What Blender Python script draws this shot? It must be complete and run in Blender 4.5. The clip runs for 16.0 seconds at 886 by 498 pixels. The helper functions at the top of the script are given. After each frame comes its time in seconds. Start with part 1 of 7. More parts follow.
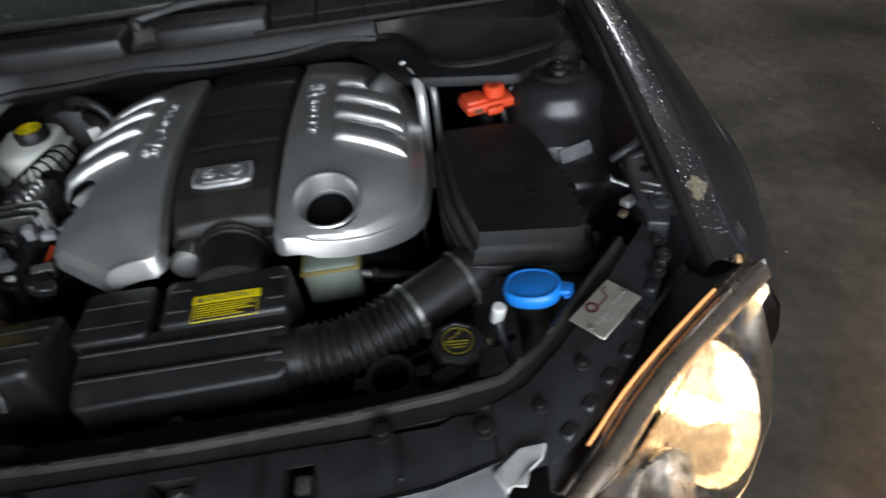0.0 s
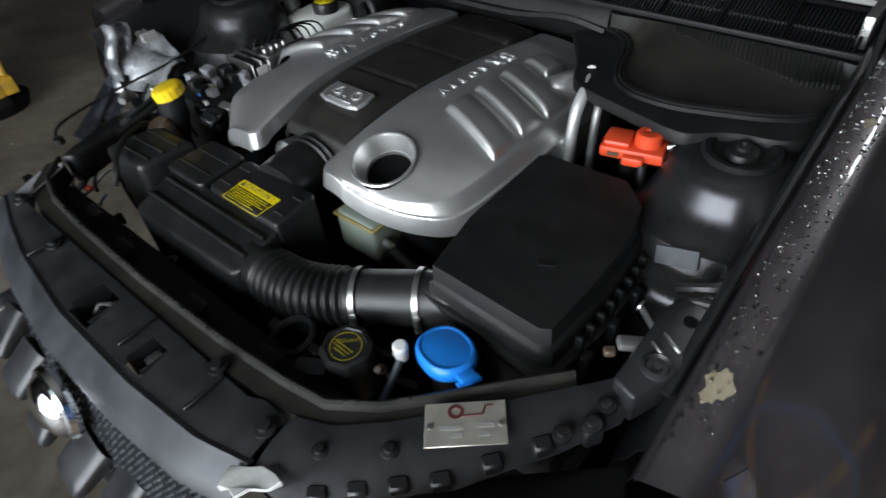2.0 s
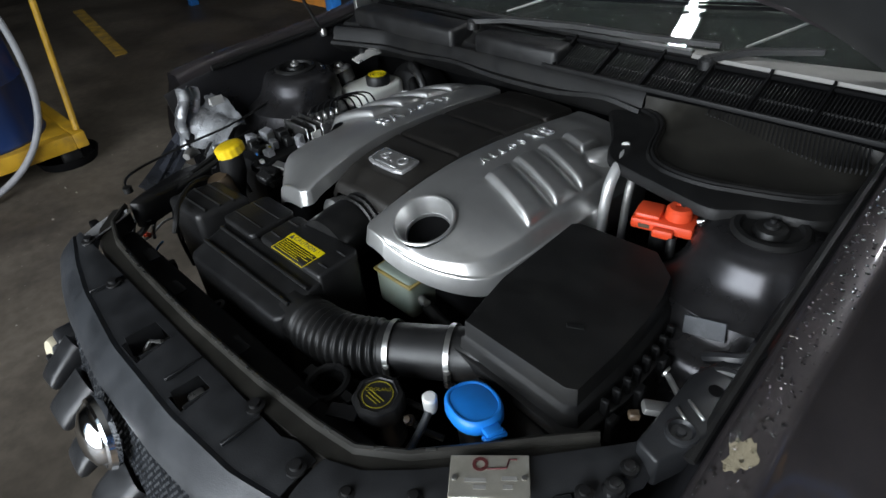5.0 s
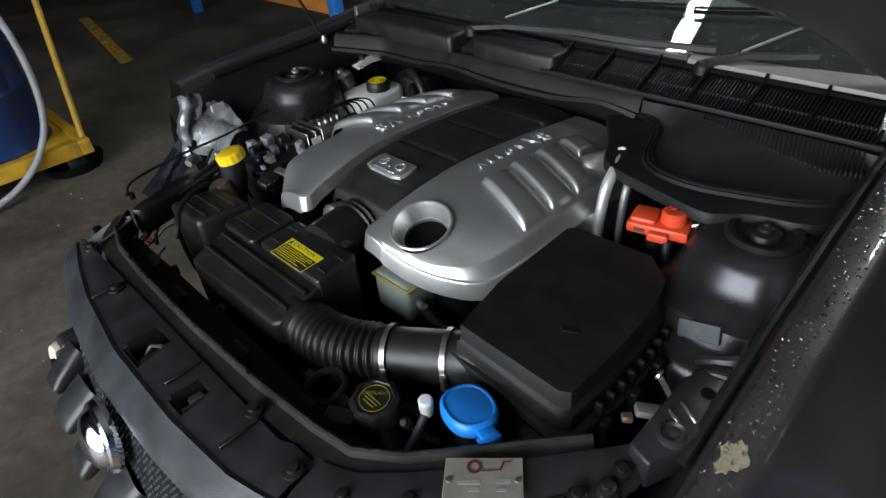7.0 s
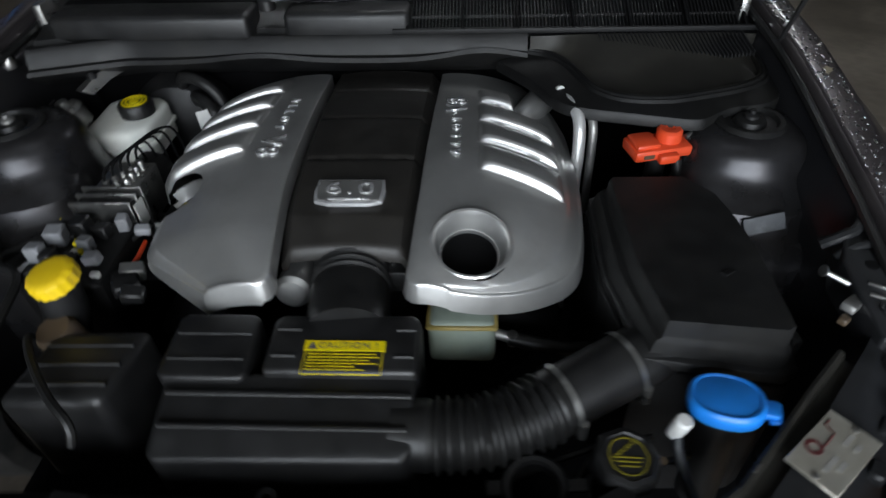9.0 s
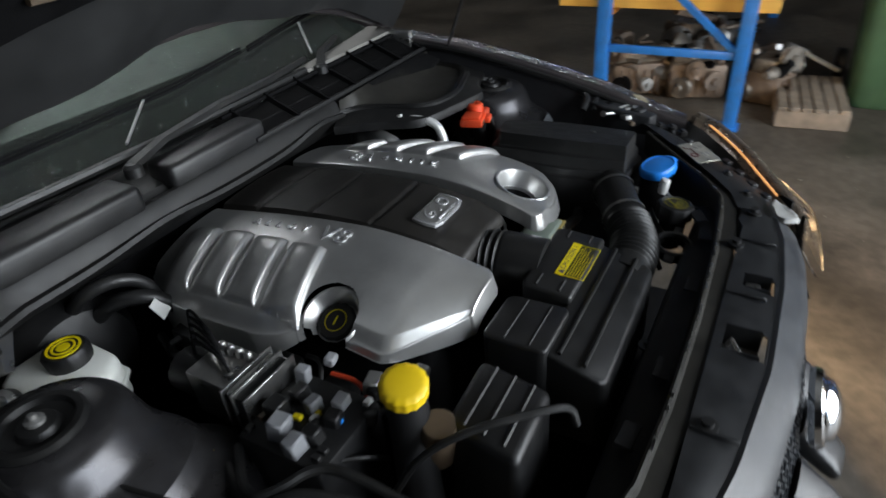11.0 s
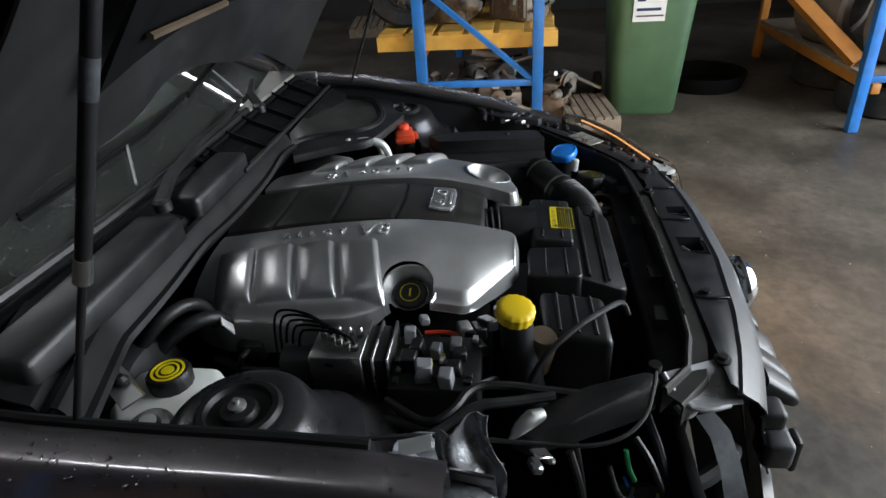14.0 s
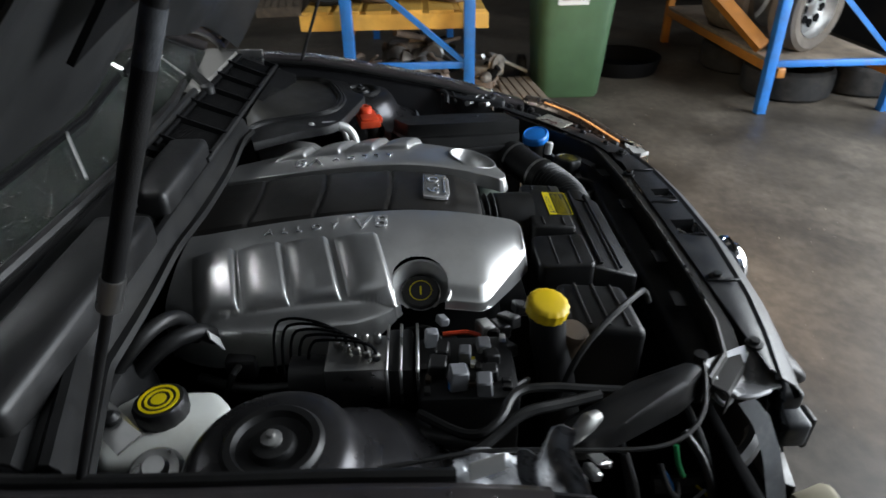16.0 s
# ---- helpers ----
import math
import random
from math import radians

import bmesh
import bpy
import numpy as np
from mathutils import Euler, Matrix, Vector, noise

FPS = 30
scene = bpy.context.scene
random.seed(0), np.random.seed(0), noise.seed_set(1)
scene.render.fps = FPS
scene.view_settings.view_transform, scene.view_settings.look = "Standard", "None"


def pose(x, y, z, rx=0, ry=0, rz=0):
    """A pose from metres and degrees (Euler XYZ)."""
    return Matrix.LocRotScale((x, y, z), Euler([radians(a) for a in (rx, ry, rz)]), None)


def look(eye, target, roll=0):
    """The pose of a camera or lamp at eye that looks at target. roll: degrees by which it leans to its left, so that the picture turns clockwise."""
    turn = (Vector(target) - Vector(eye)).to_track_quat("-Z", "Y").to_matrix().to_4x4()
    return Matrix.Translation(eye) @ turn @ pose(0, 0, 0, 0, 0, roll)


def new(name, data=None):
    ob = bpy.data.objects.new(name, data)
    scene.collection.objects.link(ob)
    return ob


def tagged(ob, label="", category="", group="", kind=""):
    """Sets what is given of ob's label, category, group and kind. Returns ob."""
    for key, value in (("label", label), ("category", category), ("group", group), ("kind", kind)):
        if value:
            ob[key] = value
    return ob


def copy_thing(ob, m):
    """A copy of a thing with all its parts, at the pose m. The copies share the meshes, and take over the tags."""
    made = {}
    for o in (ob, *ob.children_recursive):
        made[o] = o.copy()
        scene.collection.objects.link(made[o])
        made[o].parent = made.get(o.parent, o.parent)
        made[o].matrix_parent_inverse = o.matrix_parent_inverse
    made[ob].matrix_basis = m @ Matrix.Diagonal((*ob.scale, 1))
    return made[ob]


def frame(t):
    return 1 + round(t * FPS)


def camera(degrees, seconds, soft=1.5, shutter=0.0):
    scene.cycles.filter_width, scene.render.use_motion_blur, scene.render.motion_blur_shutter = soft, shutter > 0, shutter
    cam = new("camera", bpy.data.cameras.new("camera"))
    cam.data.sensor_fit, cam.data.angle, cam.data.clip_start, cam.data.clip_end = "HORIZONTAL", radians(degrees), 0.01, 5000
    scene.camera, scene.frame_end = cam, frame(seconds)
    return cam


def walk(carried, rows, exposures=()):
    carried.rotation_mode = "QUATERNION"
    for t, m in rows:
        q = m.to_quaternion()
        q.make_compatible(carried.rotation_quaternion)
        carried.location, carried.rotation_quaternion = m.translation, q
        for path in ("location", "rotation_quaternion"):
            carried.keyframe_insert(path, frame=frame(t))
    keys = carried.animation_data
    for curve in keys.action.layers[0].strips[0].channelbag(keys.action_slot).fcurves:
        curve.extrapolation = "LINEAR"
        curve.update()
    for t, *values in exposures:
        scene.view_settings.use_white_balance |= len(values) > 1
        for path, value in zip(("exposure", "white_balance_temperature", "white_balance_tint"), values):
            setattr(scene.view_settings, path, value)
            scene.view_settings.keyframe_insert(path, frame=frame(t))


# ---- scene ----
cam = camera(72.9, 16.0, shutter=0.5)
PATH = [
    (0, (0.334, -0.294, 1.463), (0.375, 1.184, 0.117), -7.6),
    (0.5, (0.483, -0.159, 1.426), (0.541, 1.244, 0.002), -6.2),
    (1, (0.6, 0.003, 1.444), (0.396, 1.451, 0.079), 0.4),
    (1.5, (0.76, 0.016, 1.422), (-0.043, 1.3, 0.115), -0.7),
    (2, (0.813, -0.021, 1.429), (-0.214, 1.024, 0.069), -6.3),
    (2.5, (0.837, -0.035, 1.426), (-0.315, 0.968, 0.136), -9.3),
    (3, (0.838, -0.033, 1.429), (-0.309, 0.991, 0.15), -7.4),
    (3.5, (0.833, -0.042, 1.431), (-0.327, 0.996, 0.174), -5.8),
    (4, (0.833, -0.047, 1.443), (-0.333, 1.028, 0.223), -3.9),
    (4.5, (0.835, -0.051, 1.445), (-0.357, 1.025, 0.252), -4.8),
    (5, (0.841, -0.054, 1.447), (-0.355, 1.033, 0.268), -5.2),
    (5.2, (0.839, -0.059, 1.446), (-0.362, 1.033, 0.277), -4.8),
    (7.3, (0.857, -0.049, 1.453), (-0.354, 1.034, 0.287), -5.9),
    (7.5, (0.802, -0.057, 1.441), (-0.343, 1.082, 0.262), -4.4),
    (8, (0.629, -0.125, 1.433), (-0.321, 1.171, 0.242), -2.5),
    (8.5, (0.438, -0.16, 1.425), (-0.093, 1.279, 0.141), 0.8),
    (9, (0.179, -0.111, 1.412), (0.081, 1.39, 0.093), -2.2),
    (9.2, (0.062, -0.107, 1.418), (0.146, 1.436, 0.149), -0.7),
    (11.3, (-0.925, 0.145, 1.459), (0.576, 0.871, 0.354), -5.6),
    (11.5, (-0.986, 0.182, 1.469), (0.547, 0.787, 0.337), -4.3),
    (12, (-1.004, 0.311, 1.452), (0.591, 0.818, 0.357), -5.5),
    (12.5, (-1.015, 0.391, 1.443), (0.607, 0.756, 0.33), -7.0),
    (13, (-1.098, 0.429, 1.456), (0.561, 0.749, 0.387), -4.7),
    (13.5, (-1.156, 0.438, 1.465), (0.536, 0.728, 0.439), -4.2),
    (14, (-1.176, 0.434, 1.466), (0.53, 0.687, 0.455), -4.0),
    (14.5, (-1.183, 0.442, 1.468), (0.529, 0.687, 0.463), -3.0),
    (15, (-1.206, 0.459, 1.467), (0.506, 0.688, 0.458), -2.7),
    (15.5, (-1.195, 0.503, 1.467), (0.529, 0.636, 0.462), -1.1),
    (16, (-1.098, 0.621, 1.437), (0.595, 0.568, 0.373), -0.9),
]
exposures = [(0, 0.05), (0.5, 0.08), (1.0, 0.25), (1.5, 0.70), (2.0, 0.33), (2.5, 0.2), (5.0, 0.18), (7.5, 0.15), (8.5, -0.06), (9.0, -0.13), (11.5, 0.25), (12.0, 0.30), (13.0, 0.28), (14.0, 0.28), (16.0, 0.28)]
walk(cam, [(t, look(eye, target, roll)) for t, eye, target, roll in PATH], exposures)

ZF = 0.065                      # height of the workshop floor

# ---- world and lights ----
world = bpy.data.worlds.new("world")
scene.world = world
world.use_nodes = True
_wn = world.node_tree.nodes
_sky = _wn.new("ShaderNodeTexSky")
_sky.sky_type = "NISHITA"
_sky.sun_disc = False
_sky.sun_elevation = radians(32)
_sky.sun_rotation = radians(150)
_wn["Background"].inputs[1].default_value = 0.10
world.node_tree.links.new(_sky.outputs[0], _wn["Background"].inputs[0])


def area(name, m, w, h, power, colour):
    d = bpy.data.lights.new(name, "AREA")
    d.shape, d.size, d.size_y, d.energy, d.color = "RECTANGLE", w, h, power, colour
    ob = new(name, d)
    ob.matrix_world = m
    return ob


# daylight in the open roller door in front of the car
area("door_daylight", look((0.50, -3.3, 1.75), (0.50, 0.0, 1.1)), 3.5, 2.9, 300, (0.86, 0.93, 1.0))
TUBES = [(-0.72, 2.12, 40), (6.8, 2.5, 4), (2.2, 5.2, 9), (1.05, 3.2, 30)]
for tx, ty, watts in TUBES:
    area("tube_light", pose(tx, ty, 3.68, 0, 0, 0), 0.16, 1.2, watts, (0.91, 0.96, 1.0))


# ---- materials ----
def material(name, colour, rough=0.5, metal=0.0, coat=0.0, vary=0.25, scale=30.0, fine=400.0, bump=0.1, dirt=None, dirt_amount=0.35, dirt_scale=6.0, rough_vary=0.15, per_object=0.0, spec=0.5, transmission=0.0):
    m = bpy.data.materials.new(name)
    m.use_nodes = True
    t = m.node_tree
    b = t.nodes["Principled BSDF"]
    co = t.nodes.new("ShaderNodeTexCoord")
    n1 = t.nodes.new("ShaderNodeTexNoise")
    n1.inputs["Scale"].default_value, n1.inputs["Detail"].default_value = scale, 5
    n2 = t.nodes.new("ShaderNodeTexNoise")
    n2.inputs["Scale"].default_value, n2.inputs["Detail"].default_value = fine, 3
    for n in (n1, n2):
        t.links.new(co.outputs["Object"], n.inputs["Vector"])
    ramp = t.nodes.new("ShaderNodeMapRange")
    ramp.inputs["From Min"].default_value, ramp.inputs["From Max"].default_value = 0.3, 0.7
    ramp.inputs["To Min"].default_value, ramp.inputs["To Max"].default_value = 1 - vary, 1 + vary
    t.links.new(n1.outputs["Fac"], ramp.inputs["Value"])
    mul = t.nodes.new("ShaderNodeVectorMath")
    mul.operation = "SCALE"
    mul.inputs[0].default_value = colour[:3]
    t.links.new(ramp.outputs[0], mul.inputs["Scale"])
    out = mul.outputs[0]
    if per_object:
        info = t.nodes.new("ShaderNodeObjectInfo")
        r2 = t.nodes.new("ShaderNodeMapRange")
        r2.inputs["To Min"].default_value, r2.inputs["To Max"].default_value = 1 - per_object, 1 + per_object
        t.links.new(info.outputs["Random"], r2.inputs["Value"])
        m2 = t.nodes.new("ShaderNodeVectorMath")
        m2.operation = "SCALE"
        t.links.new(out, m2.inputs[0])
        t.links.new(r2.outputs[0], m2.inputs["Scale"])
        out = m2.outputs[0]
    if dirt:
        n3 = t.nodes.new("ShaderNodeTexNoise")
        n3.inputs["Scale"].default_value, n3.inputs["Detail"].default_value, n3.inputs["Roughness"].default_value = dirt_scale, 8, 0.7
        t.links.new(co.outputs["Object"], n3.inputs["Vector"])
        r3 = t.nodes.new("ShaderNodeMapRange")
        r3.inputs["From Min"].default_value, r3.inputs["From Max"].default_value = 0.48, 0.72
        r3.inputs["To Max"].default_value = dirt_amount
        t.links.new(n3.outputs["Fac"], r3.inputs["Value"])
        mix = t.nodes.new("ShaderNodeMix")
        mix.data_type = "RGBA"
        t.links.new(r3.outputs[0], mix.inputs[0])
        t.links.new(out, mix.inputs[6])
        mix.inputs[7].default_value = (*dirt, 1)
        out = mix.outputs[2]
    t.links.new(out, b.inputs["Base Color"])
    rr = t.nodes.new("ShaderNodeMapRange")
    rr.inputs["From Min"].default_value, rr.inputs["From Max"].default_value = 0.3, 0.7
    rr.inputs["To Min"].default_value, rr.inputs["To Max"].default_value = max(rough - rough_vary / 2, 0.02), min(rough + rough_vary / 2, 1)
    t.links.new(n1.outputs["Fac"], rr.inputs["Value"])
    t.links.new(rr.outputs[0], b.inputs["Roughness"])
    b.inputs["Metallic"].default_value = metal
    b.inputs["Coat Weight"].default_value = coat
    b.inputs["Coat Roughness"].default_value = 0.06
    b.inputs["Specular IOR Level"].default_value = spec
    b.inputs["Transmission Weight"].default_value = transmission
    if bump:
        bp = t.nodes.new("ShaderNodeBump")
        bp.inputs["Strength"].default_value, bp.inputs["Distance"].default_value = bump, 0.002
        t.links.new(n2.outputs["Fac"], bp.inputs["Height"])
        t.links.new(bp.outputs[0], b.inputs["Normal"])
    return m


M_SILVER = material("silver_paint", (0.56, 0.56, 0.551), 0.33, 0.80, 0.0, 0.05, 20, 1500, 0.03, (0.30, 0.30, 0.29), 0.30, 9, rough_vary=0.06)
M_BLACK = material("black_plastic", (0.0095, 0.0095, 0.0098), 0.41, 0.0, 0.0, 0.25, 25, 900, 0.2, (0.024, 0.023, 0.021), 0.35, 7, spec=0.48)
M_BLACK_DULL = material("dull_black_plastic", (0.0065, 0.0065, 0.007), 0.58, 0.0, 0.0, 0.25, 25, 700, 0.2, (0.025, 0.024, 0.022), 0.4, 6, spec=0.30)
# near black: truly black parts, and shade deep in the bay put into colour
M_DARK = material("black_parts_and_bay_shade", (0.003, 0.003, 0.0033), 0.8, 0.0, 0.0, 0.3, 20, 300, 0.2, spec=0.1)
M_RUBBER = material("black_rubber", (0.009, 0.009, 0.009), 0.42, 0.0, 0.0, 0.2, 30, 500, 0.1, (0.03, 0.028, 0.025), 0.25, 12, spec=0.4)
M_PAINT = material("dark_brown_metallic_paint", (0.058, 0.051, 0.053), 0.38, 0.60, 0.6, 0.08, 8, 2500, 0.02, (0.13, 0.11, 0.10), 0.25, 4)
M_BAY = material("bay_paint", (0.045, 0.045, 0.049), 0.33, 0.75, 0.0, 0.15, 9, 900, 0.04, (0.05, 0.045, 0.04), 0.4, 7)
M_STEEL = material("bare_steel", (0.42, 0.42, 0.41), 0.32, 0.95, 0.0, 0.2, 40, 600, 0.1, (0.2, 0.16, 0.12), 0.4, 20)
M_CHROME = material("chrome", (0.75, 0.76, 0.78), 0.10, 1.0, 0.0, 0.05, 30, 400, 0.02)
M_ALU = material("cast_aluminium", (0.36, 0.36, 0.35), 0.45, 0.8, 0.0, 0.2, 30, 400, 0.25, (0.15, 0.13, 0.11), 0.4, 15)
M_TORN = material("torn_bare_panel", (0.32, 0.33, 0.345), 0.28, 0.45, 0.0, 0.4, 14, 200, 0.5, (0.12, 0.11, 0.11), 0.8, 9)
M_WHITE = material("white_panel", (0.62, 0.62, 0.60), 0.5, 0.0, 0.0, 0.1, 15, 300, 0.1, (0.2, 0.19, 0.17), 0.6, 9)
M_WORN = material("worn_grey_plastic", (0.27, 0.27, 0.275), 0.30, 0.25, 0.0, 0.2, 14, 400, 0.08, (0.10, 0.095, 0.09), 0.5, 9)
M_TANK = material("milky_plastic", (0.80, 0.81, 0.76), 0.4, 0.0, 0.0, 0.06, 20, 400, 0.04, (0.45, 0.43, 0.36), 0.4, 10)
M_GREEN_TANK = material("aged_reservoir_plastic", (0.22, 0.26, 0.22), 0.45, 0.0, 0.0, 0.2, 18, 400, 0.05, (0.25, 0.2, 0.08), 0.2, 12)
M_BLUE = material("bright_blue_plastic", (0.012, 0.22, 0.75), 0.38, 0.0, 0.0, 0.06, 30, 500, 0.05, (0.02, 0.16, 0.5), 0.4, 14)
M_RED = material("orange_red_plastic", (0.72, 0.07, 0.02), 0.42, 0.0, 0.0, 0.08, 30, 500, 0.05, (0.4, 0.05, 0.02), 0.4, 15)
M_YELLOW = material("yellow_plastic", (0.80, 0.55, 0.01), 0.42, 0.0, 0.0, 0.08, 30, 500, 0.05, (0.4, 0.27, 0.03), 0.4, 15)
M_STICKER = material("yellow_print", (0.72, 0.58, 0.0), 0.5, 0.0, 0.0, 0.1, 60, 300, 0.02)
M_PLATE = material("stamped_aluminium", (0.52, 0.50, 0.44), 0.42, 0.6, 0.0, 0.12, 25, 500, 0.1, (0.3, 0.27, 0.2), 0.5, 14)
M_PRINT = material("dark_print", (0.08, 0.07, 0.08), 0.6)
M_GREYPRINT = material("grey_print", (0.3, 0.29, 0.27), 0.6)
M_MAROON = material("maroon_print", (0.10, 0.02, 0.02), 0.6)
M_BROWN = material("brown_plastic", (0.075, 0.052, 0.032), 0.5, 0.0, 0.0, 0.2, 20)
M_GREY = material("grey_plastic", (0.25, 0.255, 0.27), 0.5, 0.0, 0.0, 0.15, 20, per_object=0.35)
M_WHITEP = material("white_plastic", (0.7, 0.7, 0.68), 0.4, 0.0, 0.0, 0.08, 20)
M_GREENW = material("green_plastic", (0.02, 0.3, 0.1), 0.5)
M_LABEL = material("white_sticker", (0.68, 0.68, 0.66), 0.45, 0.0, 0.0, 0.06, 20)
M_PATCH = material("flaked_putty", (0.21, 0.18, 0.12), 0.7, 0.0, 0.0, 0.25, 60, 300, 0.4)
M_GRILLE = material("bumper_plastic", (0.042, 0.046, 0.052), 0.45, 0.1, 0.0, 0.35, 14, 500, 0.2, (0.12, 0.125, 0.13), 0.6, 30)
M_SUPPORT = material("scuffed_black_plastic", (0.0145, 0.0152, 0.0165), 0.40, 0.0, 0.0, 0.3, 24, 500, 0.15, (0.026, 0.026, 0.028), 0.6, 16, spec=0.45)
M_LIP = material("scraped_bumper_edge", (0.024, 0.0262, 0.0296), 0.42, 0.0, 0.0, 0.35, 14, 500, 0.2, (0.06, 0.062, 0.066), 0.5, 30)
M_MESH = material("grey_mesh_plastic", (0.05, 0.054, 0.06), 0.3, 0.2, 0.0, 0.25, 30, 500, 0.1)
M_TOWER = material("dusty_bay_paint", (0.052, 0.051, 0.054), 0.29, 0.75, 0.0, 0.25, 16, 500, 0.04, (0.030, 0.026, 0.022), 0.45, 13, rough_vary=0.10)
M_LID = material("matt_lid_plastic", (0.007, 0.007, 0.0070), 0.55, 0.0, 0.0, 0.25, 25, 800, 0.2, (0.028, 0.027, 0.024), 0.4, 7, spec=0.40)
M_FILM = material("crumpled_film", (0.030, 0.033, 0.042), 0.16, 0.0, 0.6, 0.4, 14, 120, 0.5)
M_SEAL = material("dusty_seal", (0.016, 0.015, 0.0125), 0.5, 0.0, 0.0, 0.25, 20, 500, 0.15, (0.042, 0.039, 0.032), 0.5, 12, spec=0.35)
M_TYRE = material("tyre_rubber", (0.02, 0.02, 0.02), 0.75, 0.0, 0.0, 0.3, 20, 200, 0.3, (0.08, 0.07, 0.06), 0.5, 6, spec=0.2)
M_RACK = material("blue_rack_paint", (0.02, 0.16, 0.50), 0.42, 0.0, 0.0, 0.12, 12, 300, 0.08, (0.05, 0.07, 0.1), 0.5, 8)
M_ORANGE = material("orange_beam_paint", (0.40, 0.155, 0.022), 0.5, 0.0, 0.0, 0.15, 12, 300, 0.1, (0.2, 0.1, 0.05), 0.5, 8)
M_PALLET = material("yellow_painted_timber", (0.60, 0.34, 0.06), 0.65, 0.0, 0.0, 0.25, 12, 120, 0.3, (0.2, 0.12, 0.05), 0.5, 6, per_object=0.15)
M_TIMBER = material("grey_timber", (0.2, 0.16, 0.12), 0.7, 0.0, 0.0, 0.3, 14, 120, 0.3, per_object=0.2)
M_RUST = material("oily_engine_metal", (0.17, 0.13, 0.10), 0.55, 0.4, 0.0, 0.5, 12, 120, 0.5, (0.05, 0.04, 0.035), 0.8, 7)
M_GRIME = material("dull_engine_casting", (0.20, 0.18, 0.155), 0.5, 0.5, 0.0, 0.5, 14, 120, 0.5, (0.05, 0.04, 0.03), 0.8, 8)
M_BIN = material("green_bin_plastic", (0.062, 0.125, 0.062), 0.48, 0.0, 0.0, 0.12, 6, 300, 0.08, (0.05, 0.08, 0.05), 0.4, 5)
M_DRUM = material("blue_drum", (0.008, 0.024, 0.09), 0.35, 0.0, 0.3, 0.12, 8, 200, 0.1, (0.05, 0.05, 0.06), 0.4, 6)
M_TROLLEY = material("yellow_trolley_paint", (0.40, 0.23, 0.012), 0.5, 0.0, 0.0, 0.2, 12, 200, 0.1, (0.1, 0.07, 0.04), 0.6, 10)
M_LINE = material("worn_yellow_line", (0.36, 0.22, 0.03), 0.7, 0.0, 0.0, 0.5, 9, 100, 0.1, (0.09, 0.08, 0.07), 0.9, 12)
M_WALL = material("dark_workshop_wall", (0.035, 0.034, 0.033), 0.8, 0.0, 0.0, 0.2, 2, 60, 0.1, (0.05, 0.05, 0.05), 0.5, 1.5, spec=0.2)
M_CEIL = material("workshop_ceiling", (0.14, 0.138, 0.13), 0.8, 0.0, 0.0, 0.15, 2, 60, 0.1)
M_UNDER = material("satin_underside_paint", (0.020, 0.0203, 0.0205), 0.36, 0.0, 0.1, 0.2, 8, 500, 0.05, (0.010, 0.010, 0.010), 0.5, 5)
M_COWL = material("matt_cowl_plastic", (0.0065, 0.0065, 0.0067), 0.47, 0.0, 0.0, 0.25, 25, 700, 0.2, (0.020, 0.019, 0.016), 0.4, 8, spec=0.32)
M_CENTRE = material("warm_black_plastic", (0.017, 0.0155, 0.0138), 0.44, 0.0, 0.0, 0.2, 22, 900, 0.15, (0.030, 0.027, 0.022), 0.4, 6, spec=0.5)
M_DASH = material("dashboard_plastic", (0.025, 0.023, 0.022), 0.6, 0.0, 0.0, 0.15, 8, 400, 0.2)
M_STAIN = material("stained_plastic", (0.26, 0.20, 0.06), 0.5, 0.0, 0.0, 0.2, 20)
M_CREAM = material("cream_trim", (0.5, 0.45, 0.33), 0.7, 0.0, 0.0, 0.1, 12)


def floor_material():
    m = material("stained_concrete", (0.082, 0.070, 0.056), 0.55, 0.0, 0.0, 0.35, 1.9, 110, 0.10, (0.022, 0.019, 0.016), 0.9, 1.1, 0.3, spec=0.25)
    t = m.node_tree
    b = t.nodes["Principled BSDF"]
    link = [l for l in t.links if l.to_socket == b.inputs["Base Color"]][0]
    src = link.from_socket
    co = t.nodes.new("ShaderNodeTexCoord")
    v = t.nodes.new("ShaderNodeTexNoise")
    v.inputs["Scale"].default_value, v.inputs["Detail"].default_value = 22, 10
    t.links.new(co.outputs["Object"], v.inputs["Vector"])
    r = t.nodes.new("ShaderNodeMapRange")
    r.inputs["From Min"].default_value, r.inputs["From Max"].default_value = 0.35, 0.65
    r.inputs["To Min"].default_value, r.inputs["To Max"].default_value = 0.84, 1.16
    t.links.new(v.outputs["Fac"], r.inputs["Value"])
    mu = t.nodes.new("ShaderNodeVectorMath")
    mu.operation = "SCALE"
    t.links.new(src, mu.inputs[0])
    t.links.new(r.outputs[0], mu.inputs["Scale"])
    t.links.new(mu.outputs[0], b.inputs["Base Color"])
    return m


M_FLOOR = floor_material()


def glass(name, tint, rough=0.0):
    m = bpy.data.materials.new(name)
    m.use_nodes = True
    b = m.node_tree.nodes["Principled BSDF"]
    b.inputs["Base Color"].default_value = (*tint, 1)
    b.inputs["Roughness"].default_value = rough
    b.inputs["Transmission Weight"].default_value = 1
    b.inputs["IOR"].default_value = 1.45
    return m


M_GLASS = glass("windscreen_glass", (0.62, 0.72, 0.66))


